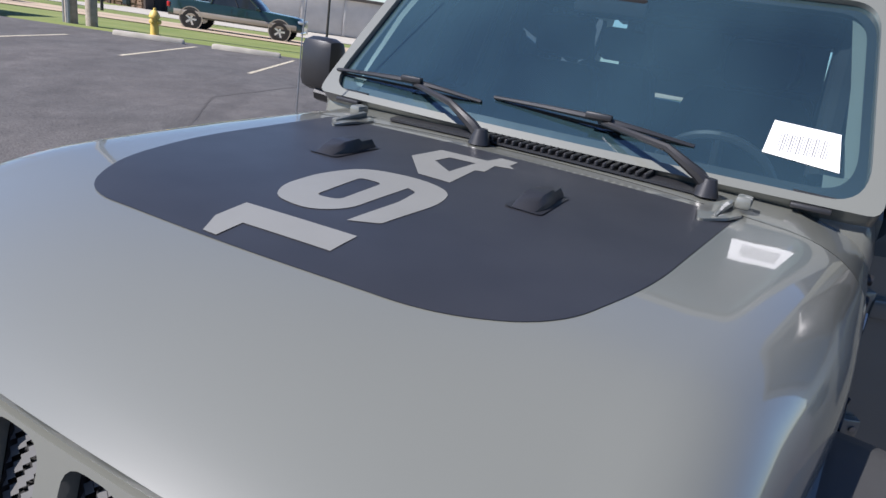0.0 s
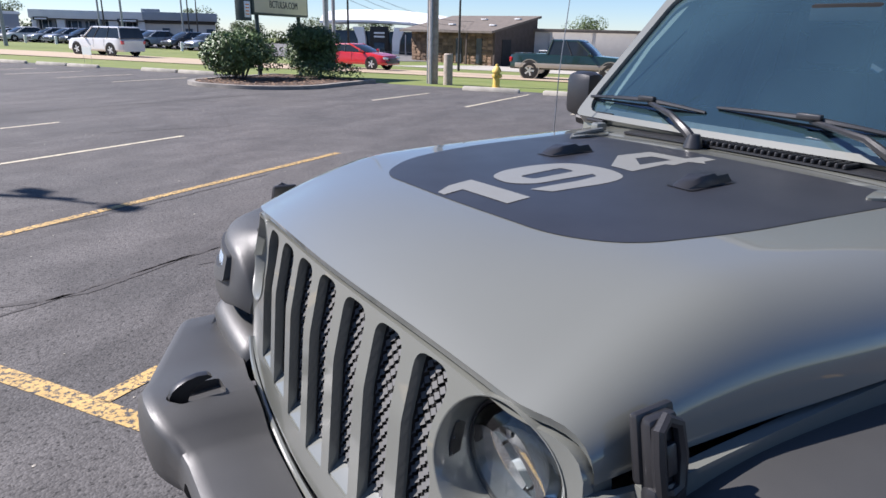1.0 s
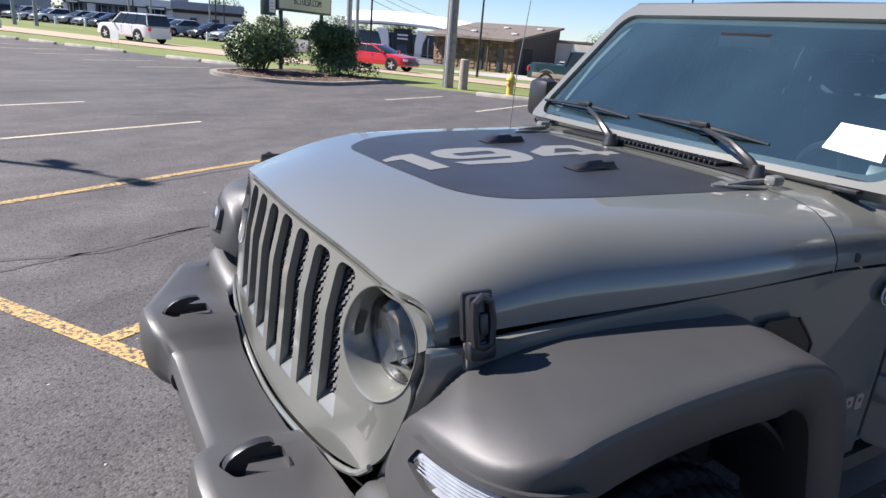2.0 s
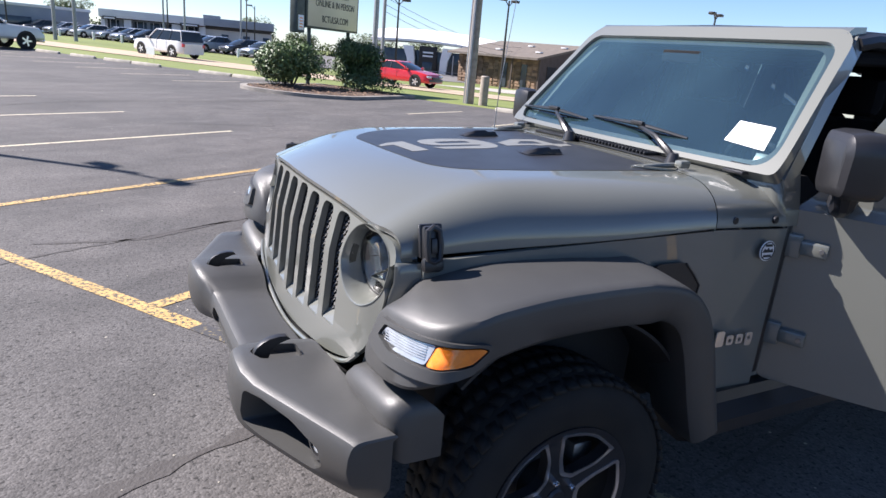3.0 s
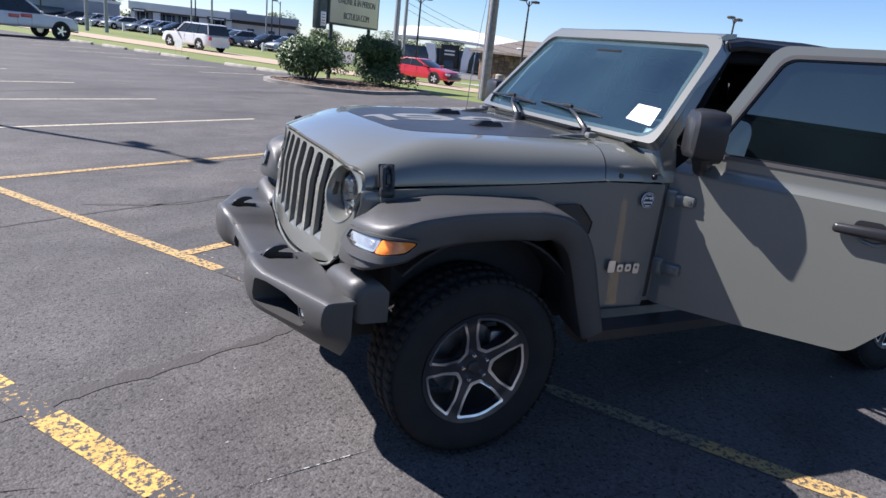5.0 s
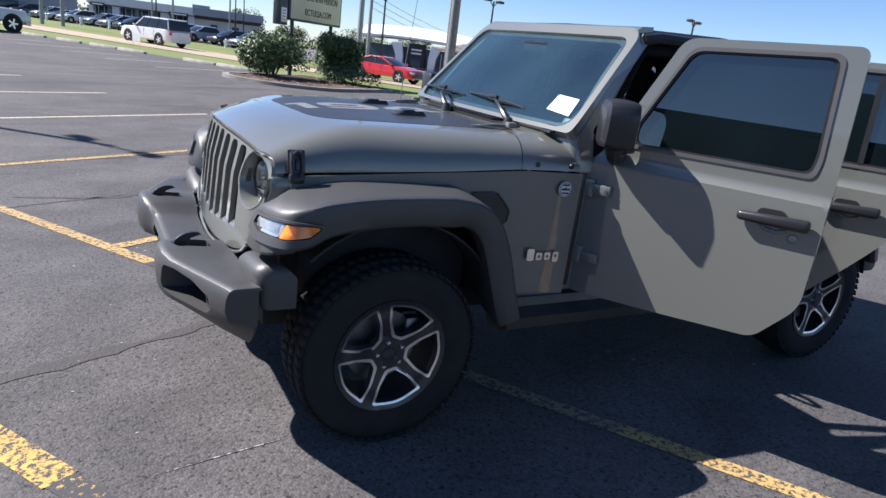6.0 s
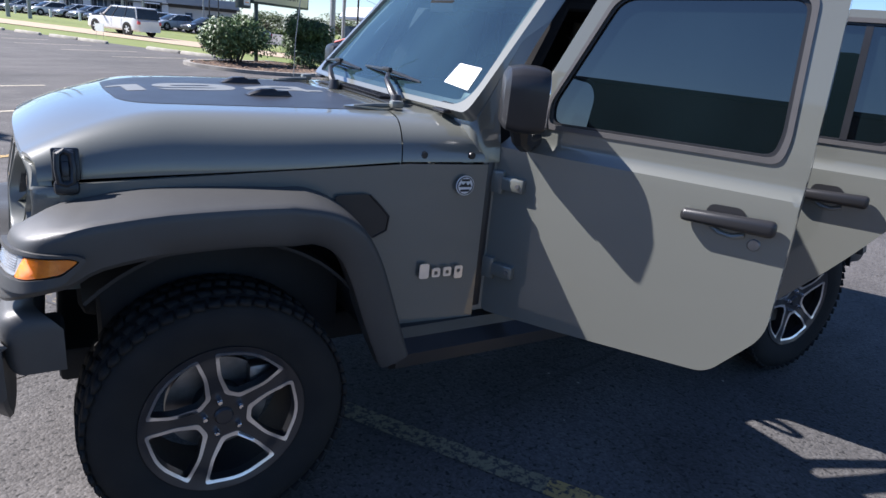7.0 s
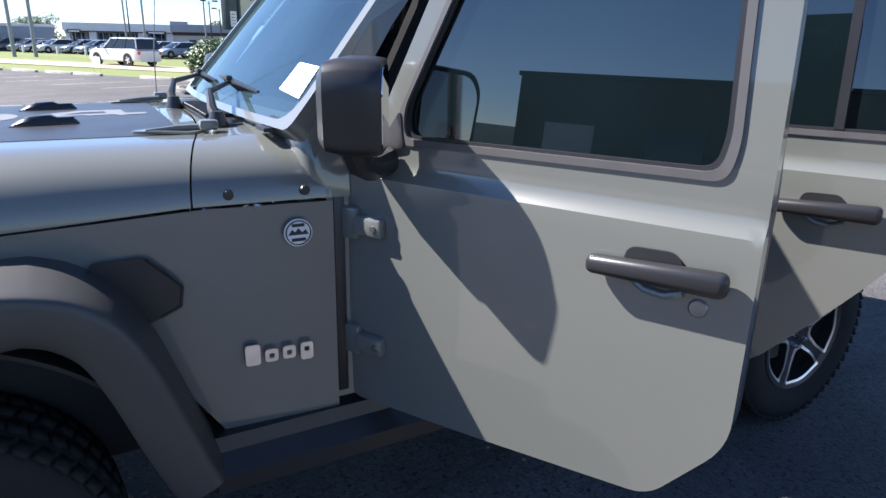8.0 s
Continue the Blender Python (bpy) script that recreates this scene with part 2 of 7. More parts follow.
ALLOY = stuff("dark_painted_alloy", (0.055, 0.055, 0.058), (0.040, 0.040, 0.044), 8, 0.34, 0.55, 0.03, 300, coat=0.3)
MACHINED = stuff("machined_alloy", (0.82, 0.82, 0.83), (0.70, 0.70, 0.71), 20, 0.32, 1.0, 0.05, 400)
CHROME = stuff("chrome", (0.75, 0.75, 0.76), (0.65, 0.65, 0.66), 10, 0.12, 1.0, 0.0)
REFLECTOR = stuff("bright_lamp_reflector", (0.82, 0.87, 0.87), (0.66, 0.72, 0.73), 40, 0.24, 0.2, 0.0)
STEEL = stuff("dull_steel", (0.30, 0.30, 0.30), (0.18, 0.18, 0.18), 14, 0.4, 0.9, 0.1, 200)
AMBER = stuff("amber_lens", (0.85, 0.22, 0.01), (0.62, 0.14, 0.005), 30, 0.15, 0, 0.1, 150, coat=0.8)
LENS = stuff("clear_lens_white_inside", (0.40, 0.44, 0.48), (0.33, 0.36, 0.40), 30, 0.14, 0.25, 0.06, 90, coat=1.0)
CLOTH = stuff("black_cloth", (0.016, 0.016, 0.017), (0.011, 0.011, 0.012), 9, 0.95, 0, 0.1, 400, spec=0.15, rough_var=0.03)
PAPER = stuff("white_paper", (0.80, 0.80, 0.78), (0.74, 0.74, 0.73), 12, 0.7, 0, 0.05, 300)
BLACK_INK = stuff("black_ink", (0.02, 0.02, 0.02), (0.03, 0.03, 0.03), 20, 0.6, 0, 0.0)
CODE_GREY = stuff("grey_code_ink", (0.16, 0.16, 0.16), (0.22, 0.22, 0.22), 20, 0.6, 0, 0.0)
WHITE = stuff("white_print", (0.78, 0.78, 0.78), (0.70, 0.70, 0.70), 20, 0.4, 0, 0.0)
SCREEN = glass("windscreen_glass", (0.40, 0.60, 0.66), 0.0, 2.6, 0.038)
TINTED = glass("tinted_glass", (0.003, 0.0032, 0.0035), 0.0, 2.1, dust_veil=0.012)
CLEAR = glass("clear_glass", (0.92, 0.94, 0.94), 0.0, 1.5)
MIRROR = stuff("mirror_glass", (0.85, 0.86, 0.88), (0.83, 0.84, 0.86), 3, 0.03, 1.0, 0.0, rough_var=0.01)

# ---------------------------------------------------------------- the off-road car
rig = thing("off_road_car", "grey four-door off-road car with black hood decal, both driver-side doors open", "car")


def grille_x(y):
    return 0.553 - 0.12 * y * y


def hood_top(x, y):
    q = max(0.0, (x + 0.73) / 1.26)
    return 1.318 - 0.015 * q - 0.112 * q ** 7 - 0.010 * (y / 0.6) ** 2 - 0.036 * smooth(0.10, 0.47, x) * (abs(y) / 0.54) ** 2.6


def hood_section(s, t):
    """A point of the hood: s runs from the rear edge to the front, t across."""
    ws, zs = lerp(0.80, 0.715, s) - 0.050 * smooth(0.25, 1.0, s), lerp(1.172, 1.102, s)
    yc, a = ws - lerp(0.19, 0.12, s ** 3), abs(t)
    if a <= 0.7:
        y, drop = yc * a / 0.7, 0.0
    else:
        th = (a - 0.7) / 0.3 * math.pi / 2
        y, drop = yc + (ws - yc) * math.sin(th) ** 0.92, 1 - max(0.0, math.cos(th)) ** 0.95
    x = lerp(-0.73 + 0.09 * (y / 0.7) ** 2, grille_x(y) - 0.030 - 0.020 * smooth(0.56, 0.66, y), s)
    z = hood_top(x, min(y, yc))
    return Vector((x, math.copysign(y, t), z - (z - zs) * drop))


def hood_mesh(s0, s1, ns, t0=-1.0, t1=1.0, nt=56):
    bm = bmesh.new()
    rows = []
    for i in range(ns + 1):
        s = lerp(s0, s1, i / ns)
        row = [hood_section(s, lerp(t0, t1, j / nt)) for j in range(nt + 1)]
        if t1 == 1.0:
            row = [row[0] + Vector((0, 0.025, -0.004))] + row + [row[-1] + Vector((0, -0.025, -0.004))]
        rows.append(row)
    rows.append([p + Vector((-0.004, 0, -0.014)) for p in rows[-1]])
    rows.append([p + Vector((-0.03, 0, -0.006)) for p in rows[-1]])
    rows.insert(0, [p + Vector((0.004, 0, -0.014)) for p in rows[0]])
    grid = [[bm.verts.new(p) for p in row] for row in rows]
    for a, b in zip(grid, grid[1:]):
        for j in range(len(a) - 1):
            bm.faces.new((a[j], b[j], b[j + 1], a[j + 1]))
    bmesh.ops.recalc_face_normals(bm, faces=bm.faces[:])
    return bm


hood = part("hood", hood_mesh(0.0, 1.0, 44), PAINT, rig, "warm grey painted hood")


def on_hood(lift):
    return lambda u, v, w: Vector((u, v, hood_top(u, v) + lift))


def slid(shape):
    return [(x - 0.031, y - 0.010) for x, y in shape]


DECAL_SHAPE = rounded([(-0.62, -0.56), (-0.10, -0.500), (0.135, -0.425), (0.262, -0.330), (0.268, -0.02), (0.240, 0.30), (0.165, 0.425), (-0.04, 0.485), (-0.62, 0.535)], [0.02, 0.3, 0.10, 0.10, 0.3, 0.13, 0.14, 0.3, 0.02], 8)
part("hood_decal", sheet(slid(DECAL_SHAPE), (), 0.05, on_hood(0.0012)), DECAL, hood, "matt black vinyl blackout panel")
ONE = [(0.256, -0.068), (0.210, -0.095), (0.142, -0.103), (0.128, 0.101), (0.194, 0.106), (0.204, -0.046), (0.256, -0.042)]
NINE = rounded([(0.088, -0.098), (0.028, -0.135), (-0.078, -0.147), (-0.192, -0.125), (-0.222, -0.010), (-0.190, 0.078), (-0.10, 0.102), (0.060, 0.094), (0.088, 0.050),
                (-0.055, 0.050), (-0.130, 0.036), (-0.140, 0.012), (0.045, 0.020), (0.096, -0.020)], [0.03, 0.03, 0.04, 0.05, 0.05, 0.05, 0.04, 0.005, 0.0, 0.02, 0.01, 0.0, 0.03, 0.04], 4)
NINE_EYE = rounded([(0.030, -0.062), (-0.122, -0.082), (-0.124, -0.034), (0.020, -0.020)], 0.015, 3)
FOUR = [(-0.253, -0.037), (-0.383, -0.137), (-0.510, -0.132), (-0.516, -0.010), (-0.578, -0.004), (-0.576, 0.042), (-0.520, 0.045), (-0.499, 0.067), (-0.482, 0.025), (-0.406, 0.037), (-0.398, 0.018), (-0.250, 0.038)]
FOUR_EYE = [(-0.392, -0.080), (-0.455, -0.078), (-0.461, -0.014), (-0.332, -0.010)]
for shape, eyes in ((ONE, ()), (NINE, (NINE_EYE,)), (FOUR, (FOUR_EYE,))):
    part("hood_numeral", sheet(slid(shape), [slid(e) for e in eyes], 0.05, on_hood(0.0022)), DECAL_GREY, hood, "large grey numeral of the number 194")
for y in (-0.258, 0.203):
    prof = []
    for x, w, h in ((-0.240, 0.024, 0.003), (-0.262, 0.028, 0.016), (-0.290, 0.029, 0.026), (-0.340, 0.027, 0.028), (-0.355, 0.023, 0.020), (-0.395, 0.021, 0.021), (-0.410, 0.018, 0.003)):
        z = hood_top(x, y)
        prof.append([Vector((x, y + k * w, z + h * g)) for k, g in ((-1, -0.1), (-0.9, 0.6), (-0.6, 1), (0.6, 1), (0.9, 0.6), (1, -0.1))])
    noz = part("washer_nozzle", loft(prof), TRIM, hood, "black plastic washer nozzle")
    part("nozzle_base", sheet(rounded([(-0.235, y - 0.038), (-0.235, y + 0.038), (-0.41, y + 0.03), (-0.41, y - 0.03)], 0.015), (), 0.05, on_hood(0.0035)), TRIM, hood)

# grille with seven slots and two round lamps
def grille_at(y, z):
    return grille_x(y) - 0.22 * max(0.0, z - 1.03) + 0.08 * (1.03 - z if z < 1.03 else 0) - 0.02 * smooth(0.56, 0.66, abs(y))


brow = [hood_section(1.0, lerp(-0.99, 0.99, k / 40)) for k in range(41)]
GRILLE_OUT = [(p.y, p.z - 0.021) for p in brow] + rounded([(0.668, 1.03), (0.628, 0.875), (0.603, 0.812), (0.552, 0.762), (0.42, 0.724), (0.0, 0.680), (-0.42, 0.724), (-0.552, 0.762), (-0.603, 0.812), (-0.628, 0.875), (-0.668, 1.03)], [0.08, 0.12, 0.07, 0.07, 0.2, 0.4, 0.2, 0.07, 0.07, 0.12, 0.08], 6)
LAMP_Y, LAMP_Z, LAMP_R = 0.534, 1.046, 0.116
slots = []
for i in range(-3, 4):
    c, dz = i * 0.1245, 0.015 * abs(i)
    left, right, low, high = c - 0.044, c + 0.044, 0.762 + dz, 1.168 - 0.003 * abs(i)
    shape = [(left, low), (right, low), (right, high), (left, high)]
    shape = resample(rounded(shape, [0.012, 0.012, 0.032, 0.032], 5), 0.02)
    lim = LAMP_R + 0.017
    bent = []
    for y, z in shape:
        for sy in (-1, 1):
            dy, dzz = y - sy * LAMP_Y, z - LAMP_Z
            if math.hypot(dy, dzz) < lim:
                y = sy * (LAMP_Y - math.sqrt(lim * lim - dzz * dzz))
        bent.append((y, z))
    slots.append(bent)
rings = [[(sy * LAMP_Y + LAMP_R * math.cos(k * math.pi / 16), LAMP_Z + LAMP_R * math.sin(k * math.pi / 16)) for k in range(32)] for sy in (-1, 1)]
grille = part("grille", sheet(GRILLE_OUT, slots + rings, 0.035, lambda y, z, w: Vector((grille_at(y, z) - 0.022 * w, y, z)), thick=0.02), PAINT, rig, "grey painted grille panel with seven slots")
part("grille_shell", sheet([(-0.427, 0.745), (0.427, 0.745), (0.427, 1.176), (-0.427, 1.176)], slots, 0.05, lambda y, z, w: Vector((grille_at(y, z) - 0.024 - 0.020 * w, y, z)), thick=0.02), TRIM, grille, "black plastic slot liner")
for i in range(-3, 4):
    bm = bmesh.new()
    c = i * 0.1245
    for r in range(30):
        z = 0.772 + 0.015 * abs(i) + r * 0.0135
        for k in range(5):
            y = c - 0.046 + 0.021 * (k + 0.5 * (r % 2))
            if z > 1.158:
                continue
            x = grille_at(y, z) - 0.027
            ring = [bm.verts.new((x + dx, y + dy, z + dz)) for dx, dy, dz in ((0.0, 0.0090, 0.0015), (-0.004, 0.0, 0.0085), (0.0, -0.0090, 0.0015), (0.004, 0.0, -0.0055))]
            back = bm.verts.new((x - 0.012, y, z - 0.006))
            bm.faces.new(ring)
            bm.faces.new((ring[0], ring[3], back))
            bm.faces.new((ring[3], ring[2], back))
    bmesh.ops.recalc_face_normals(bm, faces=bm.faces[:])
    part("slot_mesh", bm, SLOT_MESH, grille, "dark grey honeycomb slot insert", sharp=0.3)
    low = 0.762 + 0.015 * abs(i)
    ledge = [[Vector((grille_at(y, low) + dx, y, low + dz)) for dx, dz in ((-0.004, -0.006), (-0.004, 0.003), (-0.024, 0.024), (-0.036, 0.034), (-0.036, -0.006))] for y in (c - 0.045, c + 0.045)]
    part("slot_ledge", loft(ledge), PAINT, grille)
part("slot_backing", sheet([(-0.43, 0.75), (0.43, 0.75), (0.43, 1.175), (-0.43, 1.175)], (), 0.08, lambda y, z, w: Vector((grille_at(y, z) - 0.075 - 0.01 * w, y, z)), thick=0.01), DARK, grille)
TO_X = Matrix.Rotation(math.pi / 2, 4, "Y")
FORE = Matrix.Translation((0, 0, 0.024))
for sy in (-1, 1):
    at = Matrix.Translation((grille_at(LAMP_Y, LAMP_Z) - 0.006, sy * LAMP_Y, LAMP_Z)) @ Matrix.Rotation(sy * 0.16, 4, "Z") @ TO_X
    bezel = lathe([(0.1172, -0.020), (0.1172, -0.002), (0.1150, -0.003), (0.1125, -0.008), (0.108, -0.030), (0.104, -0.045), (0.102, -0.050), (0.099, -0.056), (0.099, -0.110), (0.119, -0.110)], 48)
    for v in bezel.verts:
        w = at @ v.co
        v.co = at.inverted() @ (w + Vector((smooth(-0.050, -0.010, v.co.z) * (grille_at(w.y, w.z) + 0.0015 - (at @ Vector((v.co.x, v.co.y, -0.003))).x), 0, 0)))
    lamp = part("headlight", bezel, PAINT, rig, "round headlight in a grey painted recess", m=at)
    facets = bmesh.new()
    for row, (r0, z0, r1, z1) in enumerate(((0.097, -0.088, 0.074, -0.112), (0.074, -0.112, 0.045, -0.128), (0.045, -0.128, 0.012, -0.134))):
        for k in range(14):
            a0, a1 = (k + 0.04) * math.pi / 7, (k + 0.96) * math.pi / 7
            tilt = 0.006 * ((k * 5 + row * 3) % 4 - 1.5)
            facets.faces.new([facets.verts.new((r * math.cos(a), r * math.sin(a), z + dz)) for r, a, z, dz in ((r0, a0, z0, tilt), (r0, a1, z0, -tilt), (r1, a1, z1, tilt), (r1, a0, z1, -tilt))])
    for k, wd in ((-0.046, 0.15), (0.0, 0.17), (0.046, 0.15)):
        box((k, 0.0, -0.098), (0.010, wd, 0.024), 0.002, bm=facets)
    lathe([(0.092, -0.082), (0.097, -0.080), (0.0985, -0.090), (0.086, -0.098)], 40, facets)
    bmesh.ops.recalc_face_normals(facets, faces=facets.faces[:])
    part("reflector", facets, REFLECTOR, lamp, "faceted chrome reflector", m=FORE, sharp=0.2)
    for k in (-0.024, 0.026):
        part("projector", lathe([(0.0, -0.078), (0.010, -0.080), (0.018, -0.088), (0.021, -0.125), (0.0, -0.125)], 20), LENS, lamp, m=Matrix.Translation((k, 0, 0)) @ FORE)
    part("lamp_ring", lathe([(0.0985, -0.094), (0.0985, -0.076), (0.094, -0.074), (0.093, -0.084)], 40), TRIM, lamp, m=FORE)
    lens = part("lens", lathe([(0.0945, -0.078), (0.085, -0.068), (0.062, -0.056), (0.03, -0.050), (0.0, -0.049)], 40), CLEAR, lamp, m=FORE)
    lens.visible_shadow = False

lip = [(grille_at(y, z) + 0.004, y, z) for y, z in ((-0.585, 0.790), (-0.53, 0.744), (-0.40, 0.708), (-0.20, 0.682), (0.0, 0.668), (0.20, 0.682), (0.40, 0.708), (0.53, 0.744), (0.585, 0.790))]
part("grille_lip", tube([tuple(p) for p in spline(lip, 3)], 0.008, 8), PAINT, grille, "thin painted strip under the grille")

# front bumper
BX = [(0, 0.795), (0.25, 0.795), (0.32, 0.835), (0.40, 0.852), (0.50, 0.848), (0.56, 0.826), (0.90, 0.678), (0.925, 0.666)]
BZ = [(0, 0.688), (0.25, 0.690), (0.31, 0.738), (0.38, 0.756), (0.48, 0.756), (0.56, 0.738), (0.90, 0.738), (0.925, 0.734)]
BB = [(0, 0.575), (0.28, 0.575), (0.40, 0.565), (0.60, 0.565), (0.80, 0.572), (0.90, 0.590), (0.925, 0.605)]
BK = [(0, 0.56), (0.40, 0.55), (0.60, 0.505), (0.76, 0.465), (0.84, 0.475), (0.90, 0.530), (0.925, 0.57)]
rings = []
ys = [-0.926, -0.922, -0.905, -0.84, -0.78, -0.72, -0.64, -0.56, -0.50, -0.44, -0.38, -0.34, -0.30, -0.26, -0.22, -0.15, -0.07, 0.0]
for y in ys + [-v for v in reversed(ys[:-1])]:
    a = abs(y)
    xf, zt, zb, zk = curve(a, BX), curve(a, BZ), curve(a, BB), curve(a, BK)
    if a > 0.925:
        xf, zt, zb, zk = xf - 0.006, zt - 0.005, zb + 0.005, zk + 0.005
    xb = curve(a, [(0, 0.602), (0.45, 0.585), (0.58, 0.560), (0.70, 0.555), (0.92, 0.560)])
    pts = [(xb, zt - 0.010), (xf - 0.115, zt), (xf - 0.034, zt - 0.001), (xf - 0.018, zt - 0.003), (xf - 0.006, zt - 0.009), (xf + 0.001, zt - 0.020), (xf + 0.008, lerp(zt, zb, 0.32)), (xf + 0.011, lerp(zt, zb, 0.6)), (xf + 0.002, lerp(zt, zb, 0.86)), (xf - 0.014, zb), (xf - 0.07, lerp(zb, zk, 0.5)), (max(xb + 0.01, xf - 0.16), zk), (xb, zk + 0.01)]
    rings.append([Vector((x, y, z)) for x, z in pts])
bumper_bm = loft(rings)
if bumper_bm.calc_volume(signed=True) < 0:
    bmesh.ops.reverse_faces(bumper_bm, faces=bumper_bm.faces[:])
bumper = part("front_bumper", bumper_bm, PLASTIC, rig, "grained dark grey plastic front bumper")


def prism_x(shape, x0, x1):
    return loft([[Vector((x0, y, z)) for y, z in shape], [Vector((x1, y, z)) for y, z in shape]])


def prism_z(shape, z0, z1):
    return loft([[Vector((x, y, z0)) for x, y in shape], [Vector((x, y, z1)) for x, y in shape]])


fog = rounded([(0.525, 0.605), (0.532, 0.704), (0.60, 0.710), (0.72, 0.702), (0.825, 0.672), (0.842, 0.630), (0.805, 0.600), (0.60, 0.595)], 0.014, 3)
hookwell = rounded([(0.655, 0.384), (0.770, 0.372), (0.800, 0.410), (0.775, 0.462), (0.655, 0.468)], 0.014, 3)
cuts = [prism_x(rounded([(-0.23, 0.585), (0.23, 0.585), (0.21, 0.655), (-0.21, 0.655)], 0.02, 3), 0.785, 0.98)]
for sy in (-1, 1):
    cuts.append(prism_x([(sy * y, z) for y, z in fog], 0.652, 0.98))
    cuts.append(prism_z([(x, sy * y) for x, y in hookwell], 0.728, 0.90))
carve(bumper, cuts, 0.50)
for sy in (-1, 1):
    part("fog_pocket", prism_x([(sy * y, z) for y, z in fog], 0.653, 0.660), PLASTIC, bumper, "dark fog lamp recess")
    lamp = part("fog_light", lathe([(0.036, -0.03), (0.036, 0.0), (0.028, 0.010), (0.0, 0.014)], 24), LENS, bumper, "round fog lamp", m=Matrix.Translation((0.694, sy * 0.762, 0.650)) @ Matrix.Rotation(sy * 0.1, 4, "Z") @ TO_X)
    part("fog_ring", lathe([(0.046, -0.04), (0.047, 0.012), (0.037, 0.012), (0.037, -0.04)], 24), TRIM, lamp)
    part("fog_bezel", box((0.668, sy * 0.764, 0.650), (0.03, 0.115, 0.090), 0.01), TRIM, bumper)
    blade = [(0.768, 0.715, 0.046), (0.768, 0.738, 0.042), (0.764, 0.756, 0.034), (0.752, 0.773, 0.026), (0.733, 0.786, 0.020), (0.708, 0.793, 0.016), (0.688, 0.794, 0.010)]
    hk = loft([[Vector((x + dx * w, sy * (0.418 + dy), z + dz * w)) for dx, dy, dz in ((0.5, -0.011, 0.5), (0.56, 0.0, 0.56), (0.5, 0.011, 0.5), (-0.5, 0.011, -0.5), (-0.56, 0.0, -0.56), (-0.5, -0.011, -0.5))] for x, z, w in blade])
    part("tow_hook", hk, TRIM, bumper, "black steel tow hook")
    wing = []
    for y, zt, xs, zb in spline([(0.572, 0.722, 0.560, 0.655), (0.60, 0.746, 0.568, 0.675), (0.70, 0.768, 0.575, 0.695), (0.82, 0.783, 0.573, 0.700), (0.870, 0.787, 0.566, 0.690), (0.898, 0.780, 0.552, 0.655), (0.914, 0.762, 0.530, 0.640), (0.920, 0.738, 0.508, 0.640)], 3):
        wing.append([Vector((x, sy * y, z)) for x, z in ((xs - 0.090, zb), (xs - 0.090, zt + 0.022), (xs - 0.064, zt + 0.026), (xs - 0.028, zt + 0.018), (xs - 0.006, zt), (xs + 0.003, zt - 0.025), (xs - 0.004, zb))])
    part("bumper_wing", loft(wing), PLASTIC, bumper)
    part("bumper_bracket", box((0.470, sy * 0.74, 0.650), (0.10, 0.16, 0.12), 0.02), DARK, bumper)
part("lower_valance", box((0.545, 0, 0.600), (0.13, 1.12, 0.10), 0.01), TRIM, rig)
part("valance", sheet(rounded([(-0.57, 0.53), (0.57, 0.53), (0.57, 0.66), (-0.57, 0.66)], 0.03), (), 0.1, lambda y, z, w: Vector((grille_x(y) + 0.012 - 0.05 * w, y, z)), thick=0.05), TRIM, rig)

# fenders: painted side panel, plastic flare, marker lamp
def side_y(x):
    return lerp(0.702, 0.826, smooth(0.60, -1.15, x))


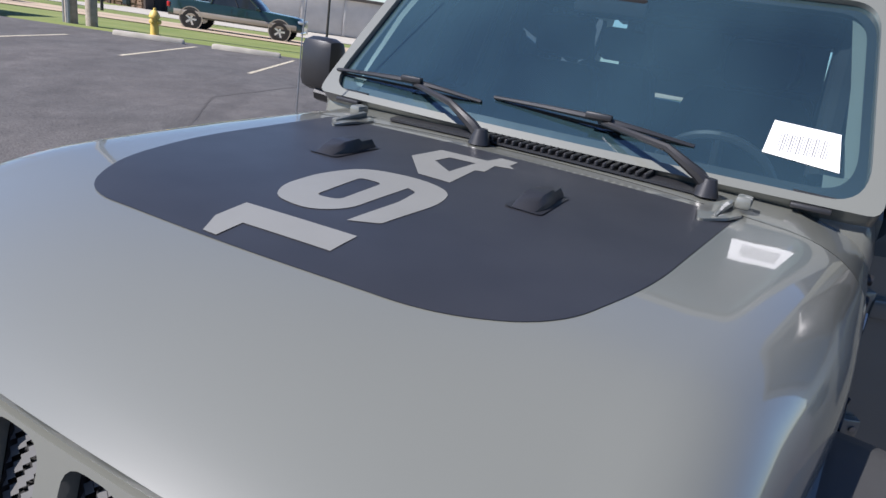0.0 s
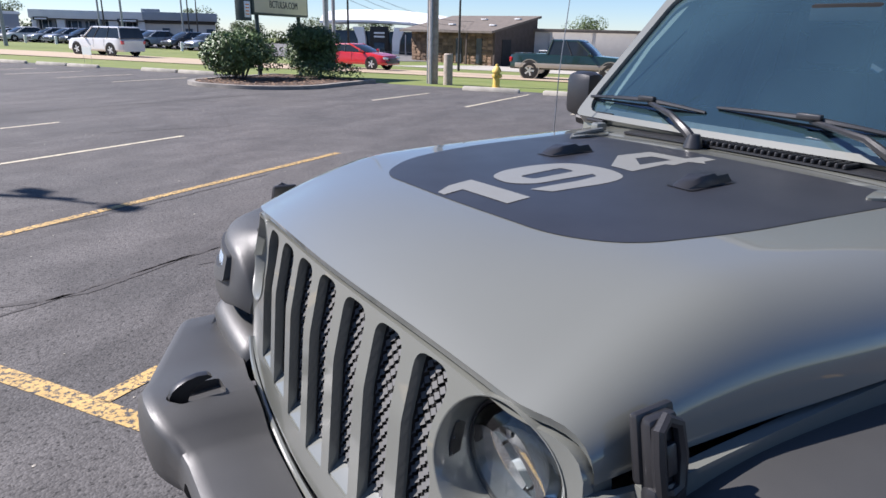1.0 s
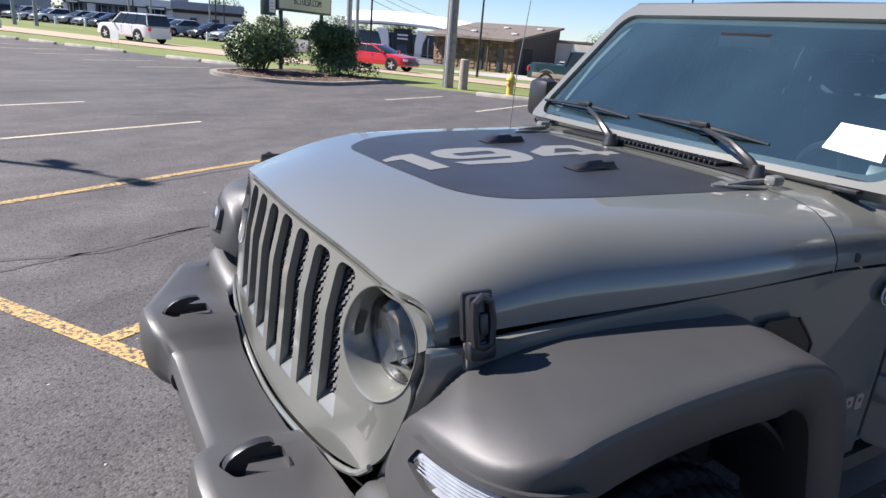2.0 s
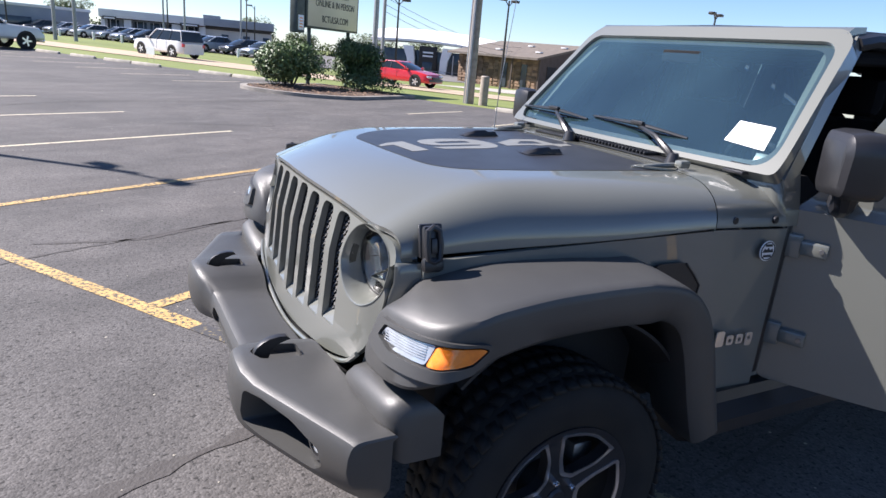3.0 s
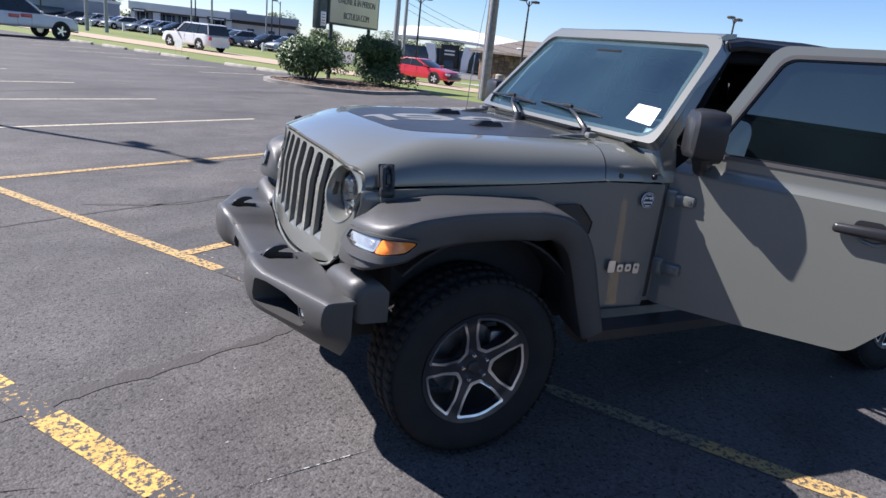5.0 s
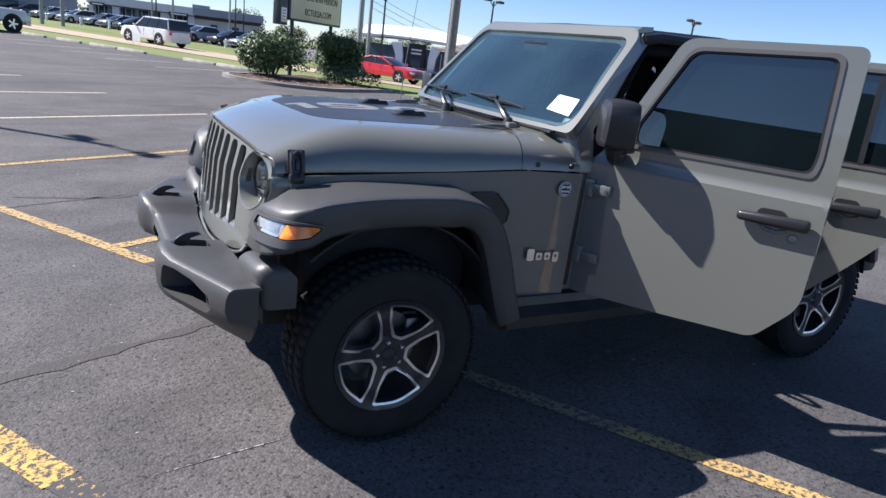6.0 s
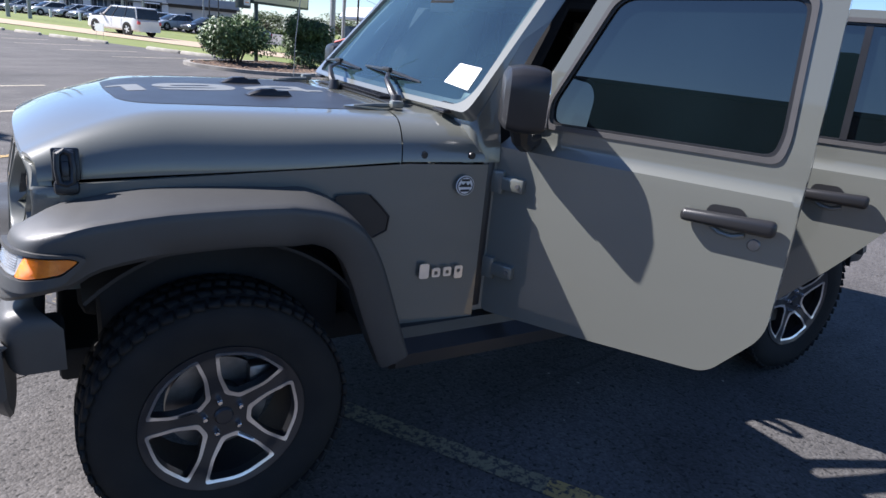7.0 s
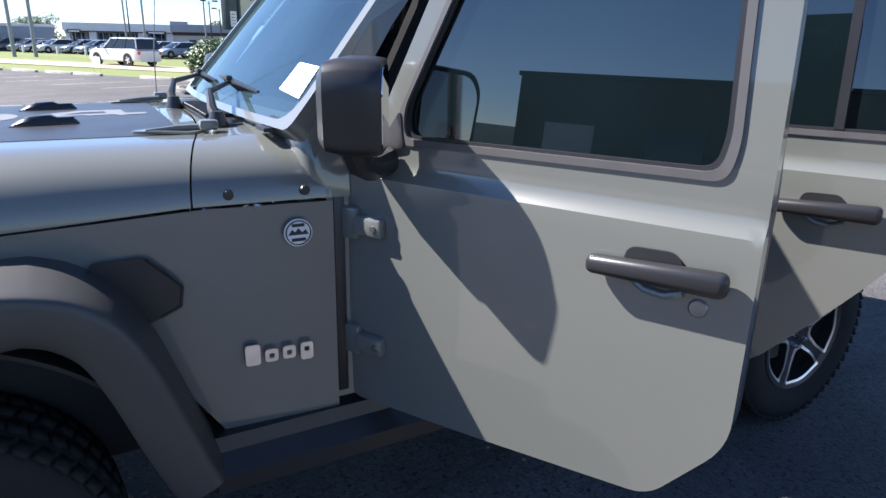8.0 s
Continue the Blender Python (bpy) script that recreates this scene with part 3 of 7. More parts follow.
SIDE = [(0.40, 1.099), (-0.20, 1.1375), (-0.64, 1.165), (-0.957, 1.162), (-0.957, 0.56), (-0.915, 0.535), (-0.66, 0.535), (-0.52, 0.75), (-0.36, 0.98), (0.30, 1.00), (0.40, 0.98)]
for sy in (-1, 1):
    label = "grey painted front fender" if sy == 1 else ""
    fender = part("fender", sheet(SIDE, (), 0.05, lambda x, z, w: Vector((x, sy * (side_y(x) - 0.02 * w), z)), thick=0.02), PAINT, rig, label)
    corner = []
    for x, y in spline(((0.470, 0.668), (0.462, 0.675), (0.440, 0.684), (0.395, 0.693), (0.34, 0.699)), 3):
        corner.append([Vector((x + dx, sy * (y - dy), z)) for dx, dy, z in ((0.046, 0.086, 0.75), (0.040, 0.070, 0.80), (0.028, 0.042, 0.875), (0.012, 0.015, 0.96), (0, 0, 1.03), (0, 0, 1.082), (-0.004, 0.004, 1.090), (-0.02, 0.012, 1.090), (-0.02, 0.012, 0.96), (0.0, 0.09, 0.75))])
    part("fender_corner", loft(corner), PAINT, fender)
    # flare: stations of outer x and y, inner x and y, top, lip and inner height
    ST = [(0.505, 0.640, 0.440, 0.640, 0.880, 0.835, 0.870), (0.518, 0.680, 0.437, 0.655, 0.945, 0.850, 0.925), (0.522, 0.740, 0.432, 0.668, 0.990, 0.846, 0.975), (0.520, 0.810, 0.420, 0.678, 1.005, 0.848, 1.015), (0.509, 0.880, 0.398, 0.685, 1.014, 0.852, 1.045), (0.488, 0.940, 0.366, 0.692, 1.022, 0.860, 1.056), (0.450, 0.982, 0.332, 0.70, 1.034, 0.878, 1.064),
          (0.390, 1.002, 0.30, 0.705, 1.048, 0.902, 1.071), (0.32, 1.000, 0.26, 0.71, 1.062, 0.938, 1.079), (0.15, 0.995, 0.15, 0.72, 1.078, 0.964, 1.090), (-0.05, 0.992, -0.05, 0.735, 1.082, 0.970, 1.092), (-0.19, 0.990, -0.19, 0.745, 1.079, 0.962, 1.088)]
    rg = []
    for xo, yo, xi, yi, zt, zl, zi in spline(ST, 3):
        row, lean, swell = [], 0.34 * smooth(0.37, 0.48, xo), lerp(0.005, 0.011, smooth(0.30, 0.48, xo))
        for k, z in ((0.0, zi), (0.3, lerp(zi, zt, 0.3) + swell), (0.6, lerp(zi, zt, 0.6) + swell * 1.25), (0.85, lerp(zi, zt, 0.85) + swell + 0.001), (0.945, zt + 0.006), (0.978, zt + 0.001), (0.994, zt - 0.008), (1.0, zt - 0.020), (0.998, lerp(zt, zl, 0.5)), (0.985, zl + 0.012), (0.95, zl), (0.70, zl), (0.0, zl + 0.03)):
            row.append(Vector((lerp(xi, xo, k) + lean * (zt - z) * smooth(0.6, 1.0, k), sy * lerp(yi, yo, k), z)))
        rg.append(row)
    for x, z, nx, nz, dx in spline(((-0.265, 1.067, -0.16, 0.98, 0.108), (-0.325, 1.050, -0.34, 0.94, 0.110), (-0.385, 1.014, -0.54, 0.84, 0.112), (-0.435, 0.960, -0.72, 0.69, 0.113), (-0.485, 0.862, -0.85, 0.52, 0.114), (-0.537, 0.71, -0.90, 0.43, 0.112), (-0.585, 0.565, -0.92, 0.40, 0.105), (-0.598, 0.53, -0.92, 0.40, 0.100)), 3):
        n = Vector((nx, 0, nz)).normalized()
        rg.append([Vector((x, sy * y, z)) + n * k for y, k in ((0.76, 0.024), (0.830, 0.021), (0.90, 0.015), (0.955, 0.009), (0.975, 0.005), (0.982, 0.001), (0.987, -0.008), (0.988, -0.020), (0.986, -dx * 0.5), (0.978, -dx * 0.88), (0.966, -dx), (0.91, -dx), (0.76, -dx * 0.7))])
    flare = part("fender_flare", loft(rg), PLASTIC, rig, "wide grained dark plastic fender flare")
    bmw = sheet(rounded([(-0.38, 1.062), (-0.50, 1.066), (-0.575, 0.985), (-0.570, 0.93), (-0.47, 0.89), (-0.39, 1.0)], 0.02), (), 0.05, lambda x, z, w: Vector((x, sy * (side_y(x) + 0.0185 - 0.004 * w), z)), thick=0.004)
    vent_ob = part("fender_vent", bmw, TRIM, fender, "dark recessed fender air outlet panel")
    part("vent_rim", tube([(x, sy * (side_y(x) + 0.019), z) for x, z in ((-0.500, 1.062), (-0.540, 1.022), (-0.573, 0.984), (-0.566, 0.935), (-0.52, 0.912))], 0.004, 6), TRIM, vent_ob)

    RUN = [Vector((r[0], r[1])) for r in spline([(st[0], st[1]) for st in ST[2:9]], 6)]

    def nose(u, v, lift):
        """A point on the flare's front face: u runs round the nose, v is its height."""
        left = u
        for a, b in zip(RUN, RUN[1:]):
            seg = (b - a).length
            if left <= seg or b is RUN[-1]:
                q, t = a.lerp(b, left / seg), (b - a).normalized()
                q = q + Vector((t.y, -t.x)) * (lift + 0.34 * max(0.0, 1.0 - v) * smooth(0.37, 0.48, q.x))
                return Vector((q.x, sy * q.y, v))
            left -= seg
    surround = rounded([(-0.004, 0.914), (0.018, 0.984), (0.222, 1.000), (0.340, 0.996), (0.366, 0.983), (0.315, 0.925), (0.240, 0.904), (0.09, 0.896)], 0.012, 3)
    opening = rounded([(0.036, 0.944), (0.050, 0.976), (0.226, 0.991), (0.328, 0.990), (0.350, 0.980), (0.312, 0.945), (0.240, 0.932), (0.10, 0.928)], 0.008, 3)
    part("marker_surround", sheet(surround, (opening,), 0.03, lambda u, v, w: nose(u, v, 0.014 - 0.020 * w), thick=0.02), PLASTIC, flare)
    lens = part("marker_light", sheet(rounded([(0.041, 0.948), (0.054, 0.971), (0.226, 0.986), (0.209, 0.936), (0.11, 0.932)], 0.008, 3), (), 0.03, lambda u, v, w: nose(u, v, 0.0065 - 0.006 * w), thick=0.005), LENS, rig, "clear ribbed running lamp")
    for k in range(6):
        part("lens_rib", tube([nose(lerp(0.062, 0.205, i / 6), lerp(0.943, 0.972, k / 5) + lerp(-0.001, 0.006, i / 6), 0.0072) for i in range(7)], 0.0013, 5), LENS, lens)
    part("turn_signal", sheet(rounded([(0.230, 0.986), (0.325, 0.985), (0.345, 0.979), (0.309, 0.949), (0.240, 0.936), (0.213, 0.936)], 0.008, 3), (), 0.03, lambda u, v, w: nose(u, v, 0.0110 - 0.006 * w), thick=0.005), AMBER, lens, "amber turn signal lens")
    latch = part("hood_latch", box((0.0, 0.0, 0.0), (0.050, 0.022, 0.098), 0.008), TRIM, rig, "black rubber hood latch", m=Matrix.Translation((0.380, sy * 0.700, 1.147)) @ Matrix.Rotation(sy * 0.22, 4, "X") @ Matrix.Scale(1.06, 4))
    strap = [(x, sy * y, z) for x, y, z in ((0.0, 0.012, -0.045), (0.016, 0.014, -0.038), (0.019, 0.016, 0.0), (0.016, 0.015, 0.036), (0.0, 0.013, 0.045), (-0.016, 0.015, 0.036), (-0.019, 0.016, 0.0), (-0.016, 0.014, -0.038), (0.0, 0.012, -0.045))]
    part("latch_strap", tube(strap, 0.0085, 8), TRIM, latch)
    part("latch_foot", box((0.0, sy * 0.004, -0.050), (0.060, 0.028, 0.040), 0.012), TRIM, latch)
    part("latch_mount", box((-0.002, -sy * 0.010, 0.010), (0.066, 0.014, 0.088), 0.006), TRIM, latch)
    part("latch_tongue", box((0.0, sy * 0.014, -0.002), (0.018, 0.012, 0.040), 0.004), TRIM, latch)

# cowl, windscreen, wipers
def cowl_section(k, t):
    """From the hood's rear edge (k 0) to the windscreen's foot (k 1)."""
    a = hood_section(0.0, t)
    p = a + Vector((-0.0045, 0, 0))
    end = Vector((-0.955 + 0.12 * (1 - (a.y / 0.8) ** 2), a.y * 1.028, a.z + 0.012 if abs(t) < 0.75 else a.z))
    return p.lerp(end, k)


bm = bmesh.new()
grid = [[bm.verts.new(cowl_section(i / 8, lerp(-1, 1, j / 56))) for j in range(57)] for i in range(9)]
for a, b in zip(grid, grid[1:]):
    for j in range(56):
        bm.faces.new((a[j], b[j], b[j + 1], a[j + 1]))
bmesh.ops.recalc_face_normals(bm, faces=bm.faces[:])
cowl = part("cowl", bm, PAINT, rig, "grey painted cowl panel below the windscreen")


def cowl_z(x, y):
    return 1.324 - 0.010 * (y / 0.6) ** 2


vent = part("cowl_vent", sheet(rounded([(-0.742, -0.44), (-0.742, 0.44), (-0.825, 0.46), (-0.825, -0.46)], 0.02), (), 0.05, lambda x, y, w: Vector((x, y, cowl_z(x, y) + 0.006 - 0.006 * w)), thick=0.006), TRIM, cowl, "black plastic cowl vent")
for i in range(22):
    y = -0.13 + i * 0.0205
    part("vent_rib", box((-0.785, y, cowl_z(-0.785, y) + 0.012), (0.085, 0.009, 0.014), 0.003, seg=1), TRIM, vent)
for sy in (-1, 1):
    br = sheet(rounded([(-0.52, 0.462 * sy), (-0.60, 0.448 * sy), (-0.70, 0.455 * sy), (-0.725, 0.50 * sy), (-0.67, 0.535 * sy), (-0.58, 0.515 * sy)], 0.018), (), 0.04, lambda x, y, w: Vector((x, y, hood_top(x, y) + 0.008 - 0.006 * w + 0.002 * math.sin(40 * x))), thick=0.01)
    part("hood_hinge", br, PAINT, hood, "grey painted hood hinge plate")
    part("hinge_rib", tube([(-0.56, sy * 0.487, hood_top(-0.56, 0.487) + 0.008), (-0.64, sy * 0.492, hood_top(-0.64, 0.492) + 0.013), (-0.705, sy * 0.500, hood_top(-0.705, 0.50) + 0.014)], [0.005, 0.009, 0.010], 8), PAINT, hood)
    part("hinge_knuckle", box((-0.715, sy * 0.525, 1.333), (0.05, 0.035, 0.028), 0.008), PAINT, hood)
    bm = tube([(-0.868, sy * 0.61, 1.345), (-0.868, sy * 0.70, 1.345)], 0.017, 12)
    box((-0.845, sy * 0.655, 1.333), (0.05, 0.085, 0.012), 0.004, bm=bm)
    part("windscreen_hinge", bm, TRIM, rig, "dark windscreen hinge")
    part("hinge_leaf", sheet(rounded([(-0.715, 0.60 * sy), (-0.84, 0.60 * sy), (-0.84, 0.70 * sy), (-0.715, 0.69 * sy)], 0.01), (), 0.05, lambda x, y, w: Vector((x, y, cowl_z(x, y) - 0.012 - 0.15 * max(0, abs(y) - 0.62) + 0.006 - 0.004 * w)), thick=0.004), PAINT, cowl)
    for x, y, z in ((-0.70, 0.800, 1.195), (-0.885, 0.818, 1.195)):
        part("bolt", lathe([(0.0, 0.006), (0.012, 0.005), (0.014, 0.0), (0.014, -0.01), (0.0, -0.01)], 12), TRIM, cowl, m=Matrix.Translation((x, sy * y, z)) @ Matrix.Rotation(-sy * math.pi / 2, 4, "X"))


def screen_at(y, z, inward=0.0):
    return Vector((-0.93 - 0.857 * (z - 1.426) + 0.035 * (1 - (y / 0.7) ** 2) - inward * 0.76, y, z - inward * 0.65))


FRAME = rounded([(-0.795, 1.334), (0.795, 1.334), (0.79, 1.40), (0.715, 1.80), (0.66, 1.846), (-0.66, 1.846), (-0.715, 1.80), (-0.79, 1.40)], [0.03, 0.03, 0.05, 0.05, 0.05, 0.05, 0.05, 0.05], 4)
PANE = rounded([(-0.765, 1.352), (0.765, 1.352), (0.672, 1.798), (-0.672, 1.798)], [0.09, 0.09, 0.07, 0.07], 8)
INNER = rounded([(-0.735, 1.378), (0.735, 1.378), (0.650, 1.778), (-0.650, 1.778)], [0.09, 0.09, 0.07, 0.07], 8)
wframe = part("windscreen_frame", sheet(FRAME, (PANE,), 0.05, lambda y, z, w: screen_at(y, z, -0.012 + 0.065 * w), thick=0.06), PAINT, rig, "grey painted windscreen frame")
pane = part("windscreen", sheet(PANE, (), 0.06, lambda y, z, w: screen_at(y, z, 0.004)), SCREEN, rig, "raked windscreen")
pane.visible_shadow = False
part("screen_border", sheet(PANE, (INNER,), 0.05, lambda y, z, w: screen_at(y, z, 0.007)), TRIM, pane, "black printed glass border")
part("header_bar", loft([[Vector((x, y, z)) for x, z in ((-1.255, 1.80), (-1.262, 1.838), (-1.30, 1.862), (-1.37, 1.868), (-1.38, 1.82))] for y in (-0.67, -0.62, 0.62, 0.67)]), PAINT, wframe)
doc = part("window_paper", sheet([(0.520, 1.426), (0.690, 1.412), (0.671, 1.492), (0.524, 1.499)], (), 0.06, lambda y, z, w: screen_at(y, z, 0.0015)), PAPER, pane, "white paper label with a bar code on the glass")
for i in range(19):
    y0 = 0.548 + i * 0.0058
    wd = (0.0015, 0.0027, 0.0020)[i % 3]
    part("code_bar", sheet([(y0, 1.434), (y0 + wd, 1.434), (y0 + wd, 1.474), (y0, 1.474)], (), 0.06, lambda y, z, w: screen_at(y, z, 0.0)), CODE_GREY, doc)
for arm0, mid, tips in (((-0.755, 0.44, 1.34), (-0.88, 0.13, 1.405), ((-0.905, -0.19, 1.412), (-0.905, 0.37, 1.392))), ((-0.715, -0.13, 1.34), (-0.885, -0.45, 1.402), ((-0.915, -0.765, 1.398), (-0.895, -0.225, 1.393)))):
    a, b, (c, d) = Vector(arm0), Vector(mid), (Vector(tips[0]), Vector(tips[1]))
    up = Vector((0.05, 0, 0.055))
    wiper = part("wiper_arm", tube([a, a.lerp(b, 0.08) + up * 0.35, a.lerp(b, 0.35) + up * 0.8, a.lerp(b, 0.85) + up * 0.45, b + up * 0.28], [0.016, 0.015, 0.010, 0.008, 0.006], 8), TRIM, rig, "black wiper arm with blade")
    part("wiper_pivot", lathe([(0.0, 0.022), (0.018, 0.02), (0.024, 0.0), (0.03, -0.02), (0.0, -0.02)], 16), TRIM, wiper, m=Matrix.Translation(a))
    lift = Vector((0.012, 0, 0.014))
    part("blade_spine", tube([c + lift, c.lerp(b, 0.5) + lift * 1.5, b + lift * 1.8, b.lerp(d, 0.5) + lift * 1.5, d + lift], [0.005, 0.007, 0.009, 0.007, 0.005], 6), TRIM, wiper)
    part("blade_rubber", tube([c + lift * 0.3, b + lift * 0.3 + Vector((0.004, 0, 0)), d + lift * 0.3], 0.004, 5), RUBBER, wiper)
    part("blade_clip", box(b + lift * 2.2, (0.02, 0.07, 0.016), 0.004), TRIM, wiper)
part("antenna", tube([(-0.72, -0.765, 1.20), (-0.735, -0.775, 1.50), (-0.80, -0.79, 2.05)], [0.003, 0.0022, 0.0016], 6), STEEL, rig, "thin whip antenna")
part("antenna_base", lathe([(0.0, 0.03), (0.012, 0.028), (0.02, 0.0), (0.0, 0.0)], 12), TRIM, rig, m=Matrix.Translation((-0.72, -0.762, 1.19)))

# cabin, tub, roof
tub = part("tub", box((-2.35, 0, 0.56), (3.1, 1.56, 0.10), 0.02), PAINT, rig, "grey body floor and sills")
part("underbody", box((-1.5, 0, 0.46), (3.9, 1.10, 0.12), 0.02), DARK, rig)
part("engine_bay", box((-0.15, 0, 0.84), (1.06, 1.16, 0.44), 0.05), DARK, rig)
part("firewall", box((-0.90, 0, 0.90), (0.06, 1.56, 0.72), 0.02), PAINT, rig)
part("cabin_floor", box((-2.2, 0, 0.625), (2.5, 1.50, 0.02)), CLOTH, rig)
for sy in (-1, 1):
    part("inner_arch", box((-0.06, sy * 0.62, 0.78), (0.78, 0.16, 0.52), 0.03), DARK, rig)
    for ax, aa in ((0.0, (0.80, 2.9)), (-3.008, (0.2, 2.95))):
        arc = [lerp(aa[0], aa[1], k / 20) for k in range(21)]
        rows = [[Vector((ax + r * math.cos(t), sy * y, 0.44 + r * math.sin(t))) for y, r in ((0.52, 0.52), (0.905, 0.52), (0.905, 0.53), (0.52, 0.53))] for t in arc]
        part("wheel_liner", loft(rows), DARK, rig)
    part("rocker", loft([[Vector((x, sy * y, z)) for y, z in ((0.70, 0.56), (0.835, 0.56), (0.845, 0.52), (0.895, 0.48), (0.895, 0.43), (0.84, 0.40), (0.72, 0.41))] for x in (-0.60, -0.66, -2.40, -2.45)]), TRIM, rig, "black rocker sill")
dash = loft([[Vector((x, y, z)) for x, z in ((-0.93, 1.30), (-1.0, 1.335), (-1.16, 1.325), (-1.24, 1.27), (-1.24, 1.10), (-1.0, 0.9), (-0.93, 0.9))] for y in (-0.72, -0.70, 0.70, 0.72)])
part("dashboard", dash, CLOTH, rig, "black dashboard")
wheel_bm = bmesh.new()
tor = [[Vector(((0.185 + 0.016 * math.cos(q)) * math.cos(p), (0.185 + 0.016 * math.cos(q)) * math.sin(p), 0.016 * math.sin(q))) for q in [k * math.pi / 4 for k in range(8)]] for p in [k * math.pi / 16 for k in range(33)]]
loft(tor, wheel_bm, caps=False)
for ang in (0, math.pi, -math.pi / 2):
    tube([(0, 0, -0.02), (0.18 * math.cos(ang), 0.18 * math.sin(ang), 0)], 0.018, 6, wheel_bm)
lathe([(0, 0.01), (0.055, 0.0), (0.06, -0.04), (0, -0.05)], 20, wheel_bm)
part("steering_wheel", wheel_bm, TRIM, rig, "black steering wheel", m=Matrix.Translation((-1.38, 0.38, 1.24)) @ Matrix.Rotation(radians(-62), 4, "Y"))
for y in (-0.38, 0.38):
    for x0, nm in ((-1.75, "front_seat"), (-2.65, "rear_seat")):
        rg = []
        for z, d, w in ((0.95, 0.10, 0.24), (1.05, 0.12, 0.255), (1.30, 0.11, 0.25), (1.48, 0.09, 0.21), (1.52, 0.05, 0.17)):
            off = -0.22 * (z - 0.95)
            rg.append([Vector((x0 + off + px * d, y + py * w, z)) for px, py in ((0.5, -0.8), (0.9, -1), (-0.6, -1), (-1, -0.6), (-1, 0.6), (-0.6, 1), (0.9, 1), (0.5, 0.8))])
        seat = part(nm, loft(rg), CLOTH, rig, "black cloth seat")
        part("seat_cushion", box((x0 + 0.28, y, 0.88), (0.55, 0.50, 0.16), 0.05), CLOTH, seat)
        part("head_restraint", box((x0 - 0.15, y, 1.62), (0.10, 0.25, 0.17), 0.045), CLOTH, seat)
bar = bmesh.new()
for sy in (-1, 1):
    tube([(-1.15, sy * 0.66, 1.36), (-1.36, sy * 0.63, 1.76), (-1.95, sy * 0.63, 1.79), (-2.9, sy * 0.63, 1.78), (-3.2, sy * 0.64, 1.35)], 0.035, 8, bar)
    tube([(-1.98, sy * 0.63, 1.79), (-2.0, sy * 0.68, 1.3), (-2.0, sy * 0.70, 0.65)], 0.035, 8, bar)
tube([(-1.97, -0.63, 1.79), (-1.97, 0.63, 1.79)], 0.035, 8, bar)
tube([(-2.9, -0.63, 1.78), (-2.9, 0.63, 1.78)], 0.035, 8, bar)
part("sport_bar", bar, CLOTH, rig, "black padded roll bar")
part("inner_mirror", box((-1.18, 0, 1.72), (0.03, 0.22, 0.055), 0.012), CLOTH, rig, "rear-view mirror")
roof_rg = []
for x, w, z in ((-1.33, 0.63, 1.850), (-1.36, 0.655, 1.862), (-1.9, 0.665, 1.885), (-2.8, 0.67, 1.882), (-3.55, 0.665, 1.850), (-3.62, 0.63, 1.82)):
    roof_rg.append([Vector((x, y, zz)) for y, zz in ((-w, z - 0.07), (-w, z - 0.03), (-w + 0.03, z - 0.006), (-w * 0.5, z + 0.006), (0, z + 0.01), (w * 0.5, z + 0.006), (w - 0.03, z - 0.006), (w, z - 0.03), (w, z - 0.07), (0, z - 0.04))])
part("hardtop_roof", loft(roof_rg), TRIM, rig, "black hardtop roof")
